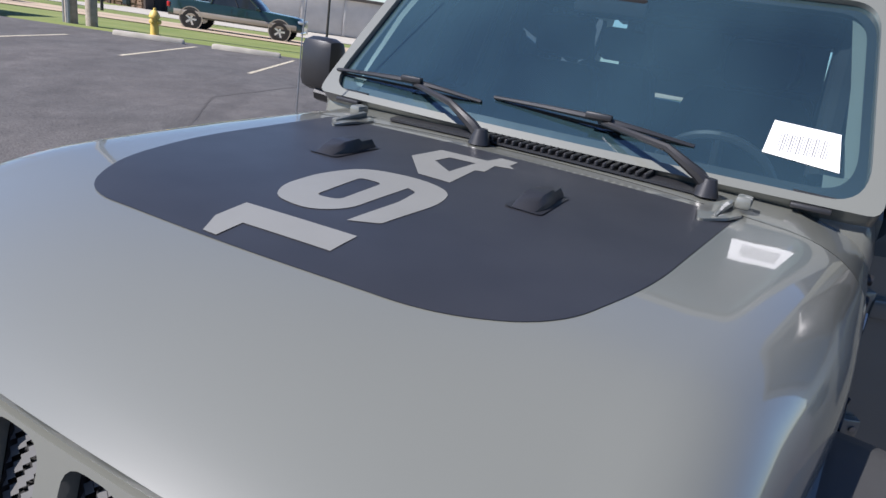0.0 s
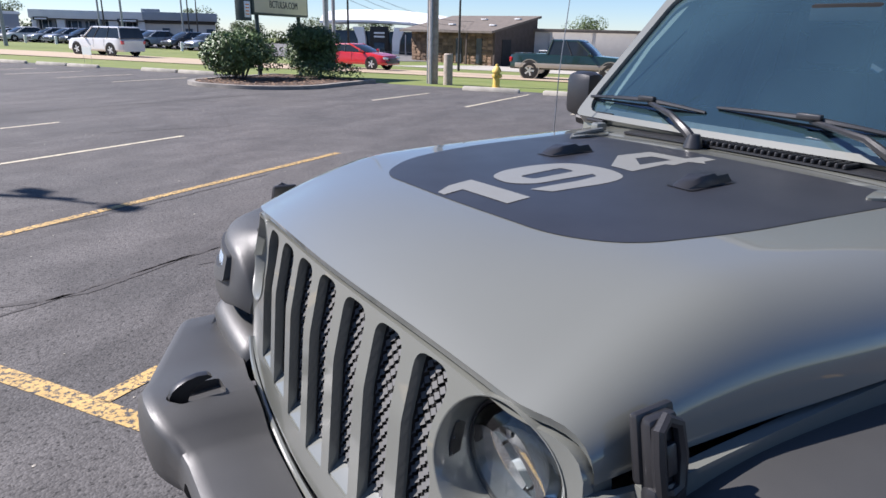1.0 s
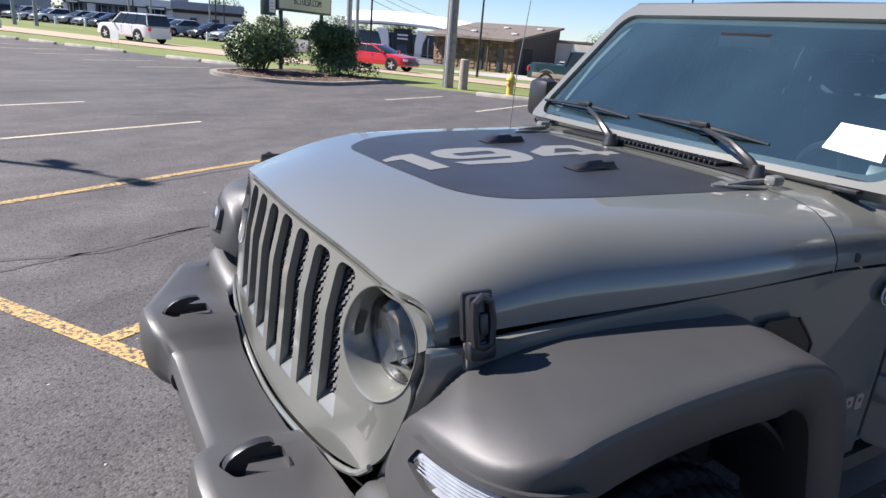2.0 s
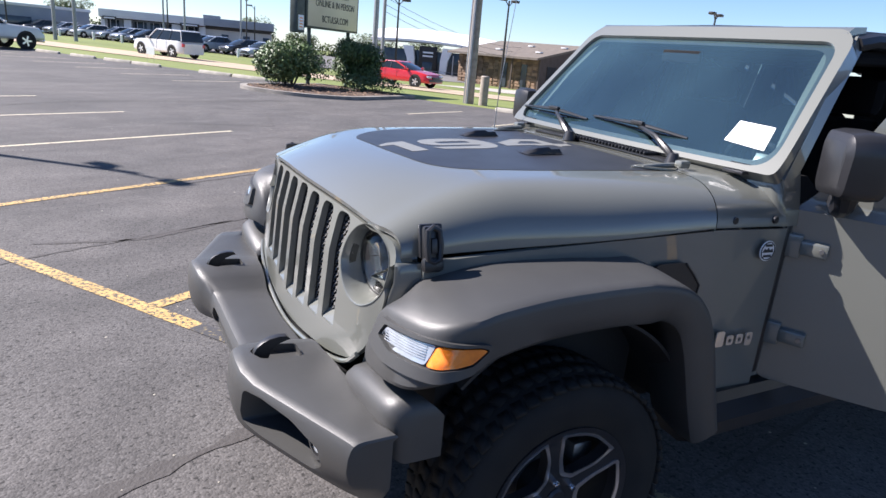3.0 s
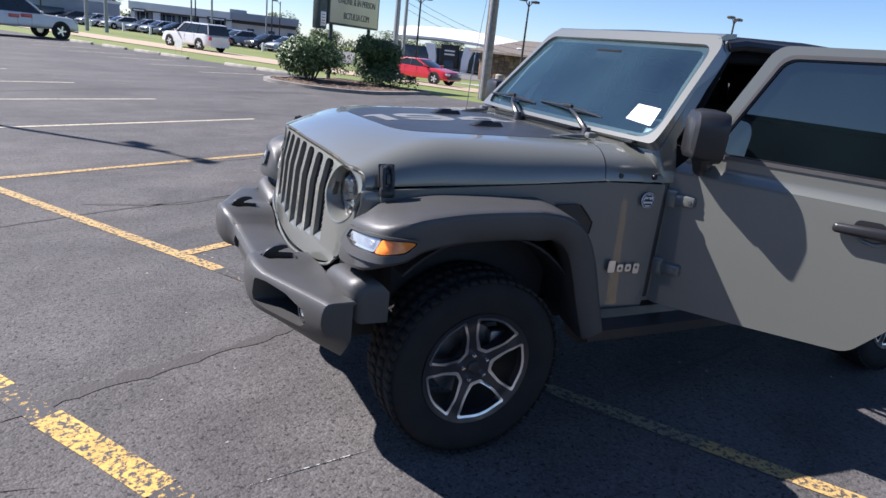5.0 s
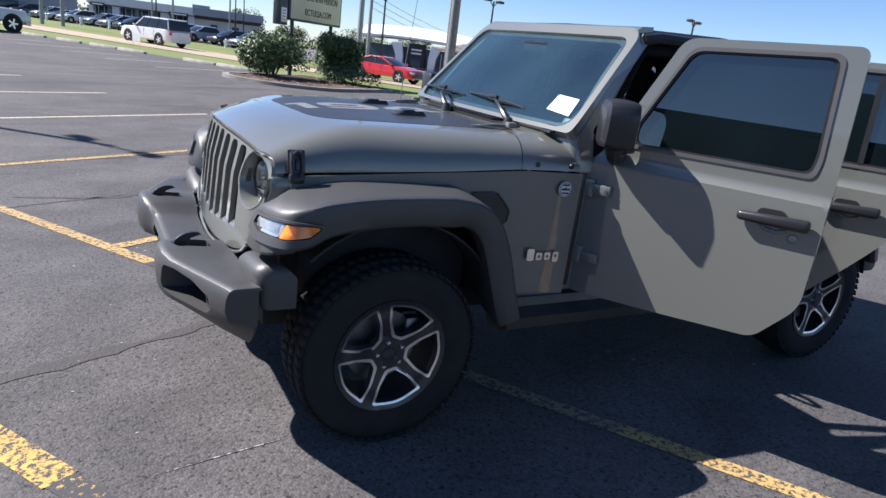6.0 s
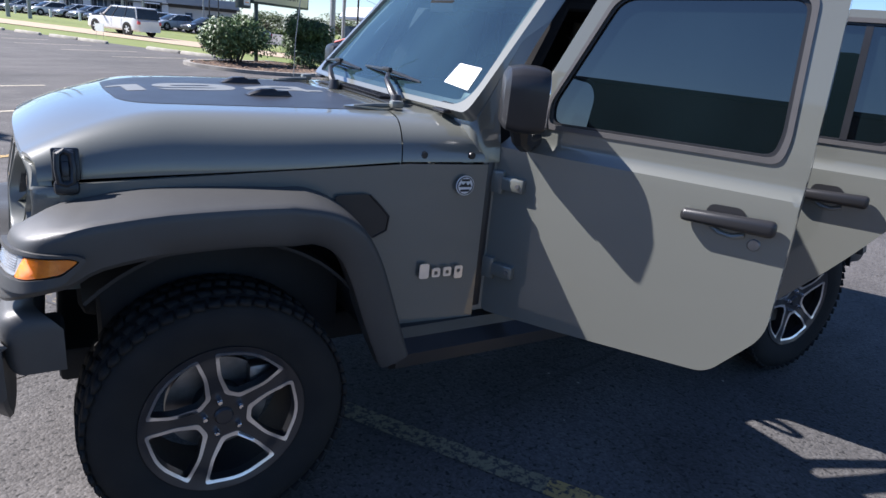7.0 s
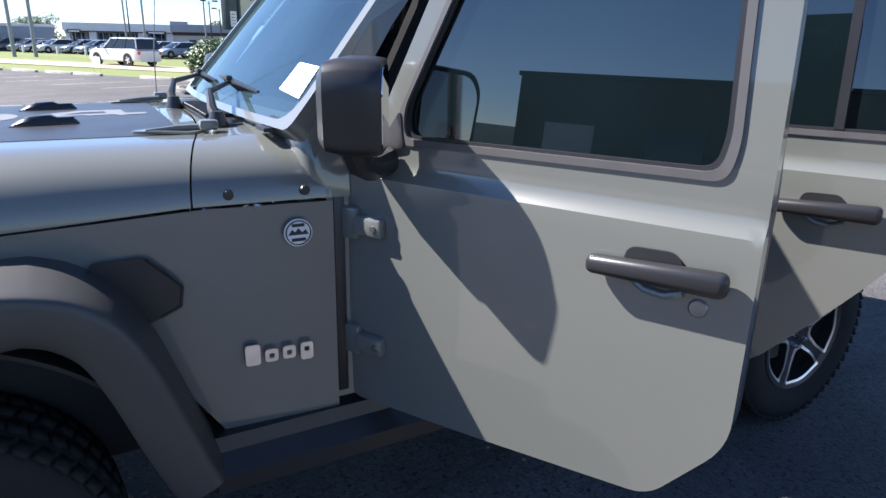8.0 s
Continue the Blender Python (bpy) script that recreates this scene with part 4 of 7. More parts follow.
for sy in (-1, 1):
    rail = tube([(-1.30, sy * 0.685, 1.80), (-1.40, sy * 0.688, 1.82), (-2.2, sy * 0.69, 1.83), (-2.9, sy * 0.69, 1.82)], 0.03, 8)
    part("roof_rail", rail, TRIM, rig)
    part("b_pillar", loft([[Vector((x, sy * y, z)) for x, y in ((-1.93, 0.72 + k), (-2.03, 0.72 + k), (-2.03, 0.79 + k), (-1.93, 0.79 + k))] for z, k in ((0.58, 0.03), (1.30, 0.02), (1.82, -0.10))]), PAINT, rig, "grey door pillar")
    part("a_post", loft([[Vector((x + e, sy * y, z)) for x, y in ((-0.945, 0.72 + k), (-1.01, 0.72 + k), (-1.01, 0.812 + k), (-0.945, 0.812 + k))] for z, k, e in ((0.58, 0, 0), (1.155, 0.0, 0), (1.33, -0.01, 0.04), (1.60, -0.06, -0.15), (1.83, -0.12, -0.35))]), PAINT, rig)
    foot = [[Vector((x, sy * (y - dy), z)) for x, dy in ((xf, 0.12), (xf - 0.006, 0.03), (xf - 0.022, 0.008), (xf - 0.05, 0.0), (-1.005, 0.0), (-1.005, 0.12))] for z, xf, y in ((1.17, -0.895, 0.822), (1.24, -0.884, 0.815), (1.30, -0.878, 0.802), (1.345, -0.885, 0.790), (1.40, -0.925, 0.780))]
    part("pillar_foot", loft(foot), PAINT, rig, "grey painted foot of the windscreen pillar", sharp=0.9)
    # added black strip that stands in for the dark of the door gap
    part("gap_shade_strip", box((-0.975, sy * 0.8125, 0.900), (0.030, 0.010, 0.600), 0.003), TRIM, rig, "black strip standing in for the shade of the door gap")
    QUART = [(-2.62, 1.31), (-3.70, 1.31), (-3.72, 0.70), (-3.52, 0.62), (-3.45, 0.85), (-3.28, 0.99), (-2.78, 0.99), (-2.62, 0.86), (-2.52, 0.70)]
    quarter = part("rear_quarter", sheet(QUART, (), 0.1, lambda x, z, w: Vector((x, sy * (0.822 - 0.03 * w), z)), thick=0.03), PAINT, rig, "grey rear quarter panel")
    rg = []
    for x, z, nx, nz in ((-2.47, 0.55, 1, 0.3), (-2.55, 0.76, 0.9, 0.45), (-2.68, 0.96, 0.6, 0.8), (-2.82, 1.02, 0.1, 1), (-3.10, 1.02, 0, 1), (-3.28, 1.00, -0.3, 1), (-3.42, 0.88, -0.8, 0.6), (-3.52, 0.66, -1, 0.3)):
        n = Vector((nx, 0, nz)).normalized()
        rg.append([Vector((x, sy * y, z)) + n * k for y, k in ((0.76, 0.01), (0.93, 0.008), (0.975, -0.012), (0.983, -0.06), (0.96, -0.075), (0.76, -0.05))])
    part("rear_flare", loft(rg), PLASTIC, rig, "dark plastic rear fender flare")
    TOPQ = [(-2.66, 1.32), (-3.66, 1.32), (-3.52, 1.82), (-2.66, 1.82)]
    part("hardtop_side", sheet(TOPQ, (rounded([(-2.80, 1.40), (-3.52, 1.40), (-3.42, 1.75), (-2.80, 1.75)], 0.06),), 0.1, lambda x, z, w: Vector((x, sy * (0.80 - 0.03 * w - 0.24 * (z - 1.32)), z)), thick=0.03), TRIM, rig, "black hardtop side")
    qw = part("quarter_window", sheet([(-2.78, 1.38), (-3.54, 1.38), (-3.44, 1.77), (-2.78, 1.77)], (), 0.2, lambda x, z, w: Vector((x, sy * (0.785 - 0.24 * (z - 1.32)), z))), TINTED, rig)
part("tailgate", box((-3.70, 0, 0.98), (0.05, 1.56, 0.70), 0.02), PAINT, rig)
part("rear_glass", sheet([(-0.62, 1.36), (0.62, 1.36), (0.58, 1.80), (-0.58, 1.80)], (), 0.2, lambda y, z, w: Vector((-3.70 + 0.3 * (z - 1.32), y, z))), TINTED, rig)
part("rear_bumper", box((-3.80, 0, 0.58), (0.2, 1.6, 0.18), 0.04), PLASTIC, rig)
RDOORS = [(-0.95, 0.58), (-0.95, 1.30), (-1.36, 1.80), (-2.65, 1.82), (-2.65, 0.90), (-2.42, 0.60)]
rwin = [rounded([(-1.10, 1.335), (-1.42, 1.76), (-1.90, 1.78), (-1.90, 1.335)], 0.04), rounded([(-2.05, 1.335), (-2.05, 1.78), (-2.58, 1.78), (-2.60, 1.335)], 0.04)]


def right_side(x, z, w):
    return Vector((x, -(0.825 - 0.03 * w - 0.24 * max(0, z - 1.32)), z))


rside = part("far_side_doors", sheet(RDOORS, rwin, 0.1, right_side, thick=0.03), PAINT, rig, "closed grey doors of the passenger side")
for hole in rwin:
    part("far_side_window", sheet(hole, (), 0.2, lambda x, z, w: right_side(x, z, 0.5)), TINTED, rside)
rm = part("far_side_mirror", box((-1.02, -0.925, 1.405), (0.10, 0.145, 0.18), 0.035), TRIM, rig, "black outside mirror")
part("mirror_arm", tube([(-1.03, -0.81, 1.30), (-1.01, -0.93, 1.31)], 0.03, 8), TRIM, rm)

# wheels
def petal(k, grow=0.0):
    mid, pts = math.pi + 0.087 + k * 2 * math.pi / 5, []
    for r, a in ((0.086 - grow, -0.20), (0.150, -0.46), (0.222 + grow, -0.47), (0.228 + grow, 0.0), (0.222 + grow, 0.47), (0.150, 0.46), (0.086 - grow, 0.20)):
        a += math.copysign(grow / r, a) if a else 0
        pts.append((r * math.cos(mid + a), r * math.sin(mid + a)))
    return rounded(pts, [0.010, 0.022, 0.012, 0.08, 0.012, 0.022, 0.010], 4)


def rim_y(u, v):
    r = math.hypot(u, v)
    return 0.105 - 0.018 * smooth(0.20, 0.06, r) + 0.012 * smooth(0.21, 0.250, r)


def make_wheel(m, steer=0.0):
    prof = [(0.235, -0.105), (0.29, -0.128), (0.345, -0.132), (0.378, -0.118), (0.396, -0.09), (0.399, -0.03), (0.399, 0.03), (0.396, 0.09), (0.378, 0.118), (0.345, 0.132), (0.29, 0.128), (0.235, 0.105)]
    turn = Matrix.Rotation(-math.pi / 2, 4, "X")
    wheel = part("wheel", lathe(prof + [(0.23, 0.0)], 64, m=turn), RUBBER, rig, "black all-terrain tyre on a five-spoke two-tone alloy rim", m=m)
    bm = bmesh.new()
    for k in range(56):
        for row, (y, w) in enumerate(((-0.098, 0.05), (-0.034, 0.045), (0.034, 0.045), (0.098, 0.05))):
            a = 2 * math.pi * (k + 0.5 * (row % 2)) / 56
            rr = 0.399 if abs(y) < 0.05 else 0.391
            box((0, 0, 0), (0.033, w, 0.012), 0, bm=(piece := bmesh.new()))
            bmesh.ops.transform(piece, matrix=Matrix.Rotation(a, 4, "Y") @ Matrix.Translation((0, y, rr)) @ Matrix.Rotation(0.25 * (-1) ** row, 4, "Z"), verts=piece.verts[:])
            base = [bm.verts.new(v.co) for v in piece.verts]
            piece.verts.index_update()
            for f in piece.faces:
                bm.faces.new([base[v.index] for v in f.verts])
            piece.free()
    tread = part("tread", bm, RUBBER, wheel)
    circle = [(0.250 * math.cos(k * math.pi / 36), 0.250 * math.sin(k * math.pi / 36)) for k in range(72)]
    rim = part("rim", sheet(circle, [petal(k) for k in range(5)], 0.022, lambda u, v, w: Vector((u, rim_y(u, v) - 0.035 * w, v)), thick=0.03), ALLOY, wheel, "dark painted alloy rim")
    for k in range(5):
        part("spoke_edge", sheet(petal(k, 0.0105), [petal(k)], 0.03, lambda u, v, w: Vector((u, rim_y(u, v) + 0.0025 - 0.004 * w, v)), thick=0.004), MACHINED, wheel, "bright machined window edge")
        a = math.pi + 0.087 + math.pi / 5 + k * 2 * math.pi / 5
        part("lug_nut", lathe([(0.0, 0.022), (0.007, 0.021), (0.010, 0.014), (0.011, 0.0), (0.0, 0.0)], 10), CHROME, wheel, m=Matrix.Translation((0.058 * math.cos(a), rim_y(0.05, 0), 0.058 * math.sin(a))) @ Matrix.Rotation(-math.pi / 2, 4, "X"))
    part("hub_cap", lathe([(0.0, 0.012), (0.024, 0.011), (0.030, 0.004), (0.031, -0.01), (0.0, -0.01)], 24), ALLOY, wheel, m=Matrix.Translation((0, rim_y(0, 0), 0)) @ Matrix.Rotation(-math.pi / 2, 4, "X"))
    part("rim_barrel", lathe([(0.236, -0.10), (0.236, 0.10), (0.226, 0.10), (0.226, -0.10)], 48, m=turn), DARK, wheel)
    part("brake_disc", lathe([(0.07, 0.0), (0.16, 0.0), (0.16, -0.025), (0.07, -0.025)], 40, m=turn), STEEL, wheel)
    part("brake_caliper", box((-0.13, 0.01, 0.06), (0.08, 0.06, 0.14), 0.015), STEEL, wheel)
    part("wheel_centre", lathe([(0.0, 0.05), (0.08, 0.05), (0.08, -0.08), (0.0, -0.08)], 24, m=turn), DARK, wheel)
    return wheel


for x in (0.0, -3.008):
    make_wheel(Matrix.Translation((x + 0.012, 0.842, 0.403)))
    make_wheel(Matrix.Translation((x + 0.012, -0.842, 0.403)) @ Matrix.Rotation(math.pi, 4, "Z"))
for x in (0.0, -3.008):
    part("axle", tube([(x, -0.75, 0.39), (x, 0.75, 0.39)], 0.05, 10), DARK, rig)


# open doors on the driver's side
def door_pose(hinge, angle):
    a = radians(angle)
    d, n = Vector((-math.cos(a), math.sin(a), 0)), Vector((math.sin(a), math.cos(a), 0))
    m = Matrix.Identity(4)
    m.col[0][:3], m.col[1][:3], m.col[2][:3], m.col[3][:3] = d, -n, (0, 0, 1), hinge
    return m


def skin(u, v, w):
    """Local door shape: x along the door, -y outward."""
    out = 0.004 * math.sin(math.pi * (v - 0.58) / 0.65) if v < 1.23 else 0.0
    out -= 0.022 * smooth(1.222, 1.256, v)
    out -= 0.085 * max(0.0, v - 1.34)
    return Vector((u, -out + 0.055 * w, v))


def door_handle(parent, s0, z0):
    bm = box((s0 + 0.131, -0.032, z0 + 0.002), (0.276, 0.040, 0.050), 0.017, seg=3)
    for v in bm.verts:
        k = (v.co.x - s0) / 0.262
        v.co.z = z0 + 0.006 * k + (v.co.z - z0) * (0.80 + 0.26 * k)
        v.co.y *= 0.9 + 0.2 * math.sin(math.pi * min(1, max(0, k)))
    part("door_handle", bm, TRIM, parent, "black satin plastic door handle")
    cup = sheet(rounded([(s0 + 0.055, z0 - 0.012), (s0 + 0.068, z0 + 0.045), (s0 + 0.165, z0 + 0.048), (s0 + 0.195, z0 - 0.005)], 0.02), (), 0.03, lambda u, v, w: skin(u, v, 0) + Vector((0, -0.006 + 0.003 * w, 0)), thick=0.004)
    part("handle_lip", tube([skin(s0 + x, z0 + z, 0) + Vector((0, -0.006, 0)) for x, z in ((0.085, -0.022), (0.11, -0.038), (0.15, -0.043), (0.185, -0.030))], 0.008, 8), PAINT, parent)
    part("handle_cup", cup, TRIM, parent, "black handle recess")


FD = rounded([(-0.135, 0.575), (0.20, 0.588), (0.72, 0.622), (0.862, 0.80), (0.862, 1.32), (0.845, 1.838), (0.16, 1.815), (-0.09, 1.285), (-0.175, 1.20), (-0.18, 0.69)], [0.03, 0.4, 0.045, 0.06, 0.3, 0.045, 0.06, 0.15, 0.06, 0.06], 6)
FW = rounded([(0.035, 1.332), (0.765, 1.338), (0.778, 1.40), (0.757, 1.790), (0.205, 1.765), (0.028, 1.40)], [0.03, 0.07, 0.06, 0.045, 0.05, 0.05], 6)
FWO = [(0.4 + (u - 0.4) * 1.045, 1.555 + (v - 1.555) * 1.075) for u, v in FW]
FWI = [(0.5 + (u - 0.4) * 0.97 - 0.1, 1.55 + (v - 1.55) * 0.965) for u, v in FW]
H1 = Vector((-1.066, 0.934, 0))
fdoor = part("front_door", sheet(FD, (FW,), 0.020, skin, thick=0.05), PAINT, rig, "grey front door standing wide open", m=door_pose(H1, 63.7))
part("window_seal", sheet(FW, (FWI,), 0.04, lambda u, v, w: skin(u, v, 0) + Vector((0, 0.004 + 0.01 * w, 0)), thick=0.01), TRIM, fdoor)
part("window_moulding", sheet(FWO, (FW,), 0.03, lambda u, v, w: skin(u, v, 0) + Vector((0, -0.005 + 0.007 * w, 0)), thick=0.007), SEAL, fdoor, "black rubber window moulding, coloured grey for the sun on it")
fglass = part("door_glass", sheet(FW, (), 0.2, lambda u, v, w: Vector((u, 0.040 + 0.085 * (v - 1.34), v))), TINTED, fdoor, "dark tinted side window")
part("door_lining", sheet(FD, (FW,), 0.08, lambda u, v, w: skin(u, v, 1) + Vector((0, 0.002 + 0.03 * w * smooth(1.40, 1.30, v), 0)), thick=0.03), TRIM, fdoor)
door_handle(fdoor, 0.552, 1.132)
lock = part("door_lock", lathe([(0.0, 0.008), (0.016, 0.008), (0.019, 0.004), (0.019, -0.01), (0.0, -0.01)], 24), STEEL, fdoor, "round metal key lock", m=Matrix.Translation((0.768, 0.0, 1.077)) @ Matrix.Rotation(math.pi / 2, 4, "X"))
for z in (1.10, 0.765):
    hg = box((-0.055, -0.014, z), (0.09, 0.03, 0.052), 0.008)
    box((-0.125, -0.012, z), (0.06, 0.022, 0.085), 0.006, bm=hg)
    hinge = part("door_hinge", hg, PAINT, fdoor, "grey bolted outside door hinge")
    part("hinge_bolt", lathe([(0.0, 0.004), (0.008, 0.004), (0.009, 0.0), (0.0, 0.0)], 12), STEEL, hinge, m=Matrix.Translation((-0.03, -0.030, z)) @ Matrix.Rotation(math.pi / 2, 4, "X"))
# outside mirror on the door
mrg = []
for s, k in ((-0.075, 0.72), (-0.06, 0.92), (-0.02, 1.0), (0.035, 1.0), (0.06, 0.97), (0.066, 0.94)):
    shape = rounded([(-0.090, -0.108), (0.085, -0.102), (0.095, 0.06), (0.070, 0.108), (-0.080, 0.112), (-0.095, 0.09)], 0.03, 3)
    mrg.append([Vector((s, -(0.120 + y * k), 1.414 + z * k)) for y, z in shape])
mir = part("door_mirror", loft(mrg), TRIM, fdoor, "black outside mirror", m=Matrix.Translation((0.0, -0.12, 0)) @ Matrix.Rotation(radians(34), 4, "Z") @ Matrix.Translation((0, 0.12, 0)))
part("mirror_glass", sheet(rounded([(0.045, 1.322), (0.19, 1.325), (0.20, 1.46), (0.175, 1.505), (0.045, 1.508)], 0.03), (), 0.1, lambda y, z, w: Vector((0.0675 + 0.002 * (1 - w), -y, z)), thick=0.002), MIRROR, mir)
part("mirror_foot", tube([(-0.02, 0.01, 1.275), (-0.01, -0.06, 1.268), (0.0, -0.11, 1.285), (0.0, -0.12, 1.33)], [0.04, 0.036, 0.034, 0.045], 10), TRIM, fdoor)
part("mirror_sail", sheet(rounded([(-0.055, 1.29), (0.035, 1.31), (0.02, 1.40)], 0.015), (), 0.05, lambda u, v, w: skin(u + 0.01, v, 0) + Vector((-0.01, -0.008 + 0.006 * w, 0)), thick=0.006), TRIM, fdoor)

RD = rounded([(-0.05, 0.60), (0.44, 0.60), (0.66, 0.86), (0.825, 1.09), (0.808, 1.32), (0.735, 1.83), (-0.02, 1.83), (-0.05, 1.32)], [0.05, 0.06, 0.3, 0.08, 0.15, 0.06, 0.05, 0.2], 6)
RW = rounded([(0.06, 1.342), (0.71, 1.345), (0.722, 1.40), (0.672, 1.785), (0.06, 1.785)], [0.04, 0.05, 0.05, 0.05, 0.04], 6)
RWO = [(0.39 + (u - 0.39) * 1.050, 1.565 + (v - 1.565) * 1.075) for u, v in RW]
RWI = [(0.39 + (u - 0.39) * 0.965, 1.56 + (v - 1.56) * 0.96) for u, v in RW]
rdoor = part("rear_door", sheet(RD, (RW,), 0.022, skin, thick=0.05), PAINT, rig, "grey rear door standing open", m=door_pose(Vector((-1.99, 0.85, 0)), 64))
part("window_seal", sheet(RW, (RWI,), 0.04, lambda u, v, w: skin(u, v, 0) + Vector((0, 0.004 + 0.01 * w, 0)), thick=0.01), TRIM, rdoor)
part("window_moulding", sheet(RWO, (RW,), 0.03, lambda u, v, w: skin(u, v, 0) + Vector((0, -0.005 + 0.007 * w, 0)), thick=0.007), SEAL, rdoor, "black rubber window moulding, coloured grey for the sun on it")
rglass = part("door_glass", sheet(RW, (), 0.2, lambda u, v, w: Vector((u, 0.040 + 0.085 * (v - 1.34), v))), TINTED, rdoor, "dark tinted side window")
for pane_ob in (fglass, rglass):
    for face in pane_ob.data.polygons:
        face.use_smooth = False
part("window_bar", sheet([(0.545, 1.35), (0.57, 1.35), (0.555, 1.78), (0.53, 1.78)], (), 0.2, lambda u, v, w: skin(u, v, 0) + Vector((0, 0.002 + 0.02 * w, 0)), thick=0.02), TRIM, rdoor)
part("door_lining", sheet(RD, (RW,), 0.08, lambda u, v, w: skin(u, v, 1) + Vector((0, 0.002 + 0.03 * w * smooth(1.40, 1.30, v), 0)), thick=0.03), TRIM, rdoor)
door_handle(rdoor, 0.435, 1.125)

# badges on the fender
def on_fender(lift):
    return lambda x, z, w: Vector((x, side_y(x) + 0.0145 + lift - 0.004 * w, z))


badge = part("round_badge", sheet([(-0.858 + 0.036 * math.cos(k * math.pi / 14), 1.090 + 0.036 * math.sin(k * math.pi / 14)) for k in range(28)], (), 0.03, on_fender(0.004), thick=0.004), WHITE, rig, "round white and blue trim badge")
part("badge_ring", sheet([(-0.858 + 0.033 * math.cos(k * math.pi / 14), 1.090 + 0.033 * math.sin(k * math.pi / 14)) for k in range(28)], ([(-0.858 + 0.030 * math.cos(k * math.pi / 14), 1.090 + 0.030 * math.sin(k * math.pi / 14)) for k in range(28)],), 0.02, on_fender(0.006), thick=0.004), BLACK_INK, badge)
part("badge_peak", sheet([(-0.832, 1.085), (-0.884, 1.085), (-0.876, 1.098), (-0.868, 1.090), (-0.858, 1.102), (-0.850, 1.092), (-0.842, 1.099)], (), 0.02, on_fender(0.006), thick=0.004), BLACK_INK, badge)
for z, w in ((1.110, 0.016), (1.072, 0.018)):
    part("badge_bar", sheet([(-0.858 - w, z - 0.004), (-0.858 + w, z - 0.004), (-0.858 + w, z + 0.004), (-0.858 - w, z + 0.004)], (), 0.02, on_fender(0.006), thick=0.004), BLACK_INK, badge)
# the maker's word mark, as four plain bright shapes
for x0, w, z0, h in ((-0.705, 0.038, 0.742, 0.058), (-0.755, 0.034, 0.745, 0.036), (-0.801, 0.034, 0.746, 0.036), (-0.848, 0.034, 0.734, 0.050)):
    hole = () if w > 0.036 else (rounded([(x0 - 0.010, z0 + h - 0.026), (x0 - w + 0.010, z0 + h - 0.026), (x0 - w + 0.010, z0 + h - 0.012), (x0 - 0.010, z0 + h - 0.012)], 0.004, 2),)
    part("word_mark", sheet(rounded([(x0, z0), (x0 - w, z0), (x0 - w, z0 + h), (x0, z0 + h)], 0.009, 3), hole, 0.02, on_fender(0.006), thick=0.004), MACHINED, rig, "bright metal word mark drawn as plain blocks")

# ---------------------------------------------------------------- ground, in stall coordinates: a along the stall line, b towards the road
ORIGIN, UA, UB = Vector((0.94, -1.85, 0)), Vector((-0.555, 0.832, 0)), Vector((-0.832, -0.555, 0))
ASPHALT = None


def land(a, b):
    """Height of the open ground: level at the lot, falling away past its edge."""
    return -max(0.0, b - 18.3) * lerp(0.033, 0.012, smooth(-18, -60, a)) if b > 18.3 else 0.0


def spot(a, b, z=None):
    p = ORIGIN + UA * a + UB * b
    p.z = land(a, b) if z is None else z
    return p


def strip(a0, a1, b0, b1, lift, na=20, nb=4, base=None):
    bm = bmesh.new()
    g = [[bm.verts.new(spot(lerp(a0, a1, i / na), lerp(b0, b1, j / nb)) + Vector((0, 0, lift))) for j in range(nb + 1)] for i in range(na + 1)]
    for r, s in zip(g, g[1:]):
        for j in range(nb):
            bm.faces.new((r[j], s[j], s[j + 1], r[j + 1]))
    bmesh.ops.recalc_face_normals(bm, faces=bm.faces[:])
    if bm.faces[:][0].normal.z < 0:
        bmesh.ops.reverse_faces(bm, faces=bm.faces[:])
    return bm


ROAD_NEAR = [(-260, 22.5), (-40, 23.7), (-25, 25.2), (-10, 27.4), (200, 30)]
ROAD_FAR = [(-260, 28.0), (-49, 29.4), (-40, 31.2), (-35, 33.3), (-20, 34.8), (200, 37)]


def band(near, far, lift):
    bm = bmesh.new()
    g = []
    for i in range(116):
        a = -260 + 4 * i
        g.append([bm.verts.new(spot(a, lerp(curve(a, near), curve(a, far), j / 4)) + Vector((0, 0, lift))) for j in range(5)])
    for r, s in zip(g, g[1:]):
        for j in range(4):
            bm.faces.new((r[j], s[j], s[j + 1], r[j + 1]))
    bmesh.ops.recalc_face_normals(bm, faces=bm.faces[:])
    if bm.faces[:][0].normal.z < 0:
        bmesh.ops.reverse_faces(bm, faces=bm.faces[:])
    return bm


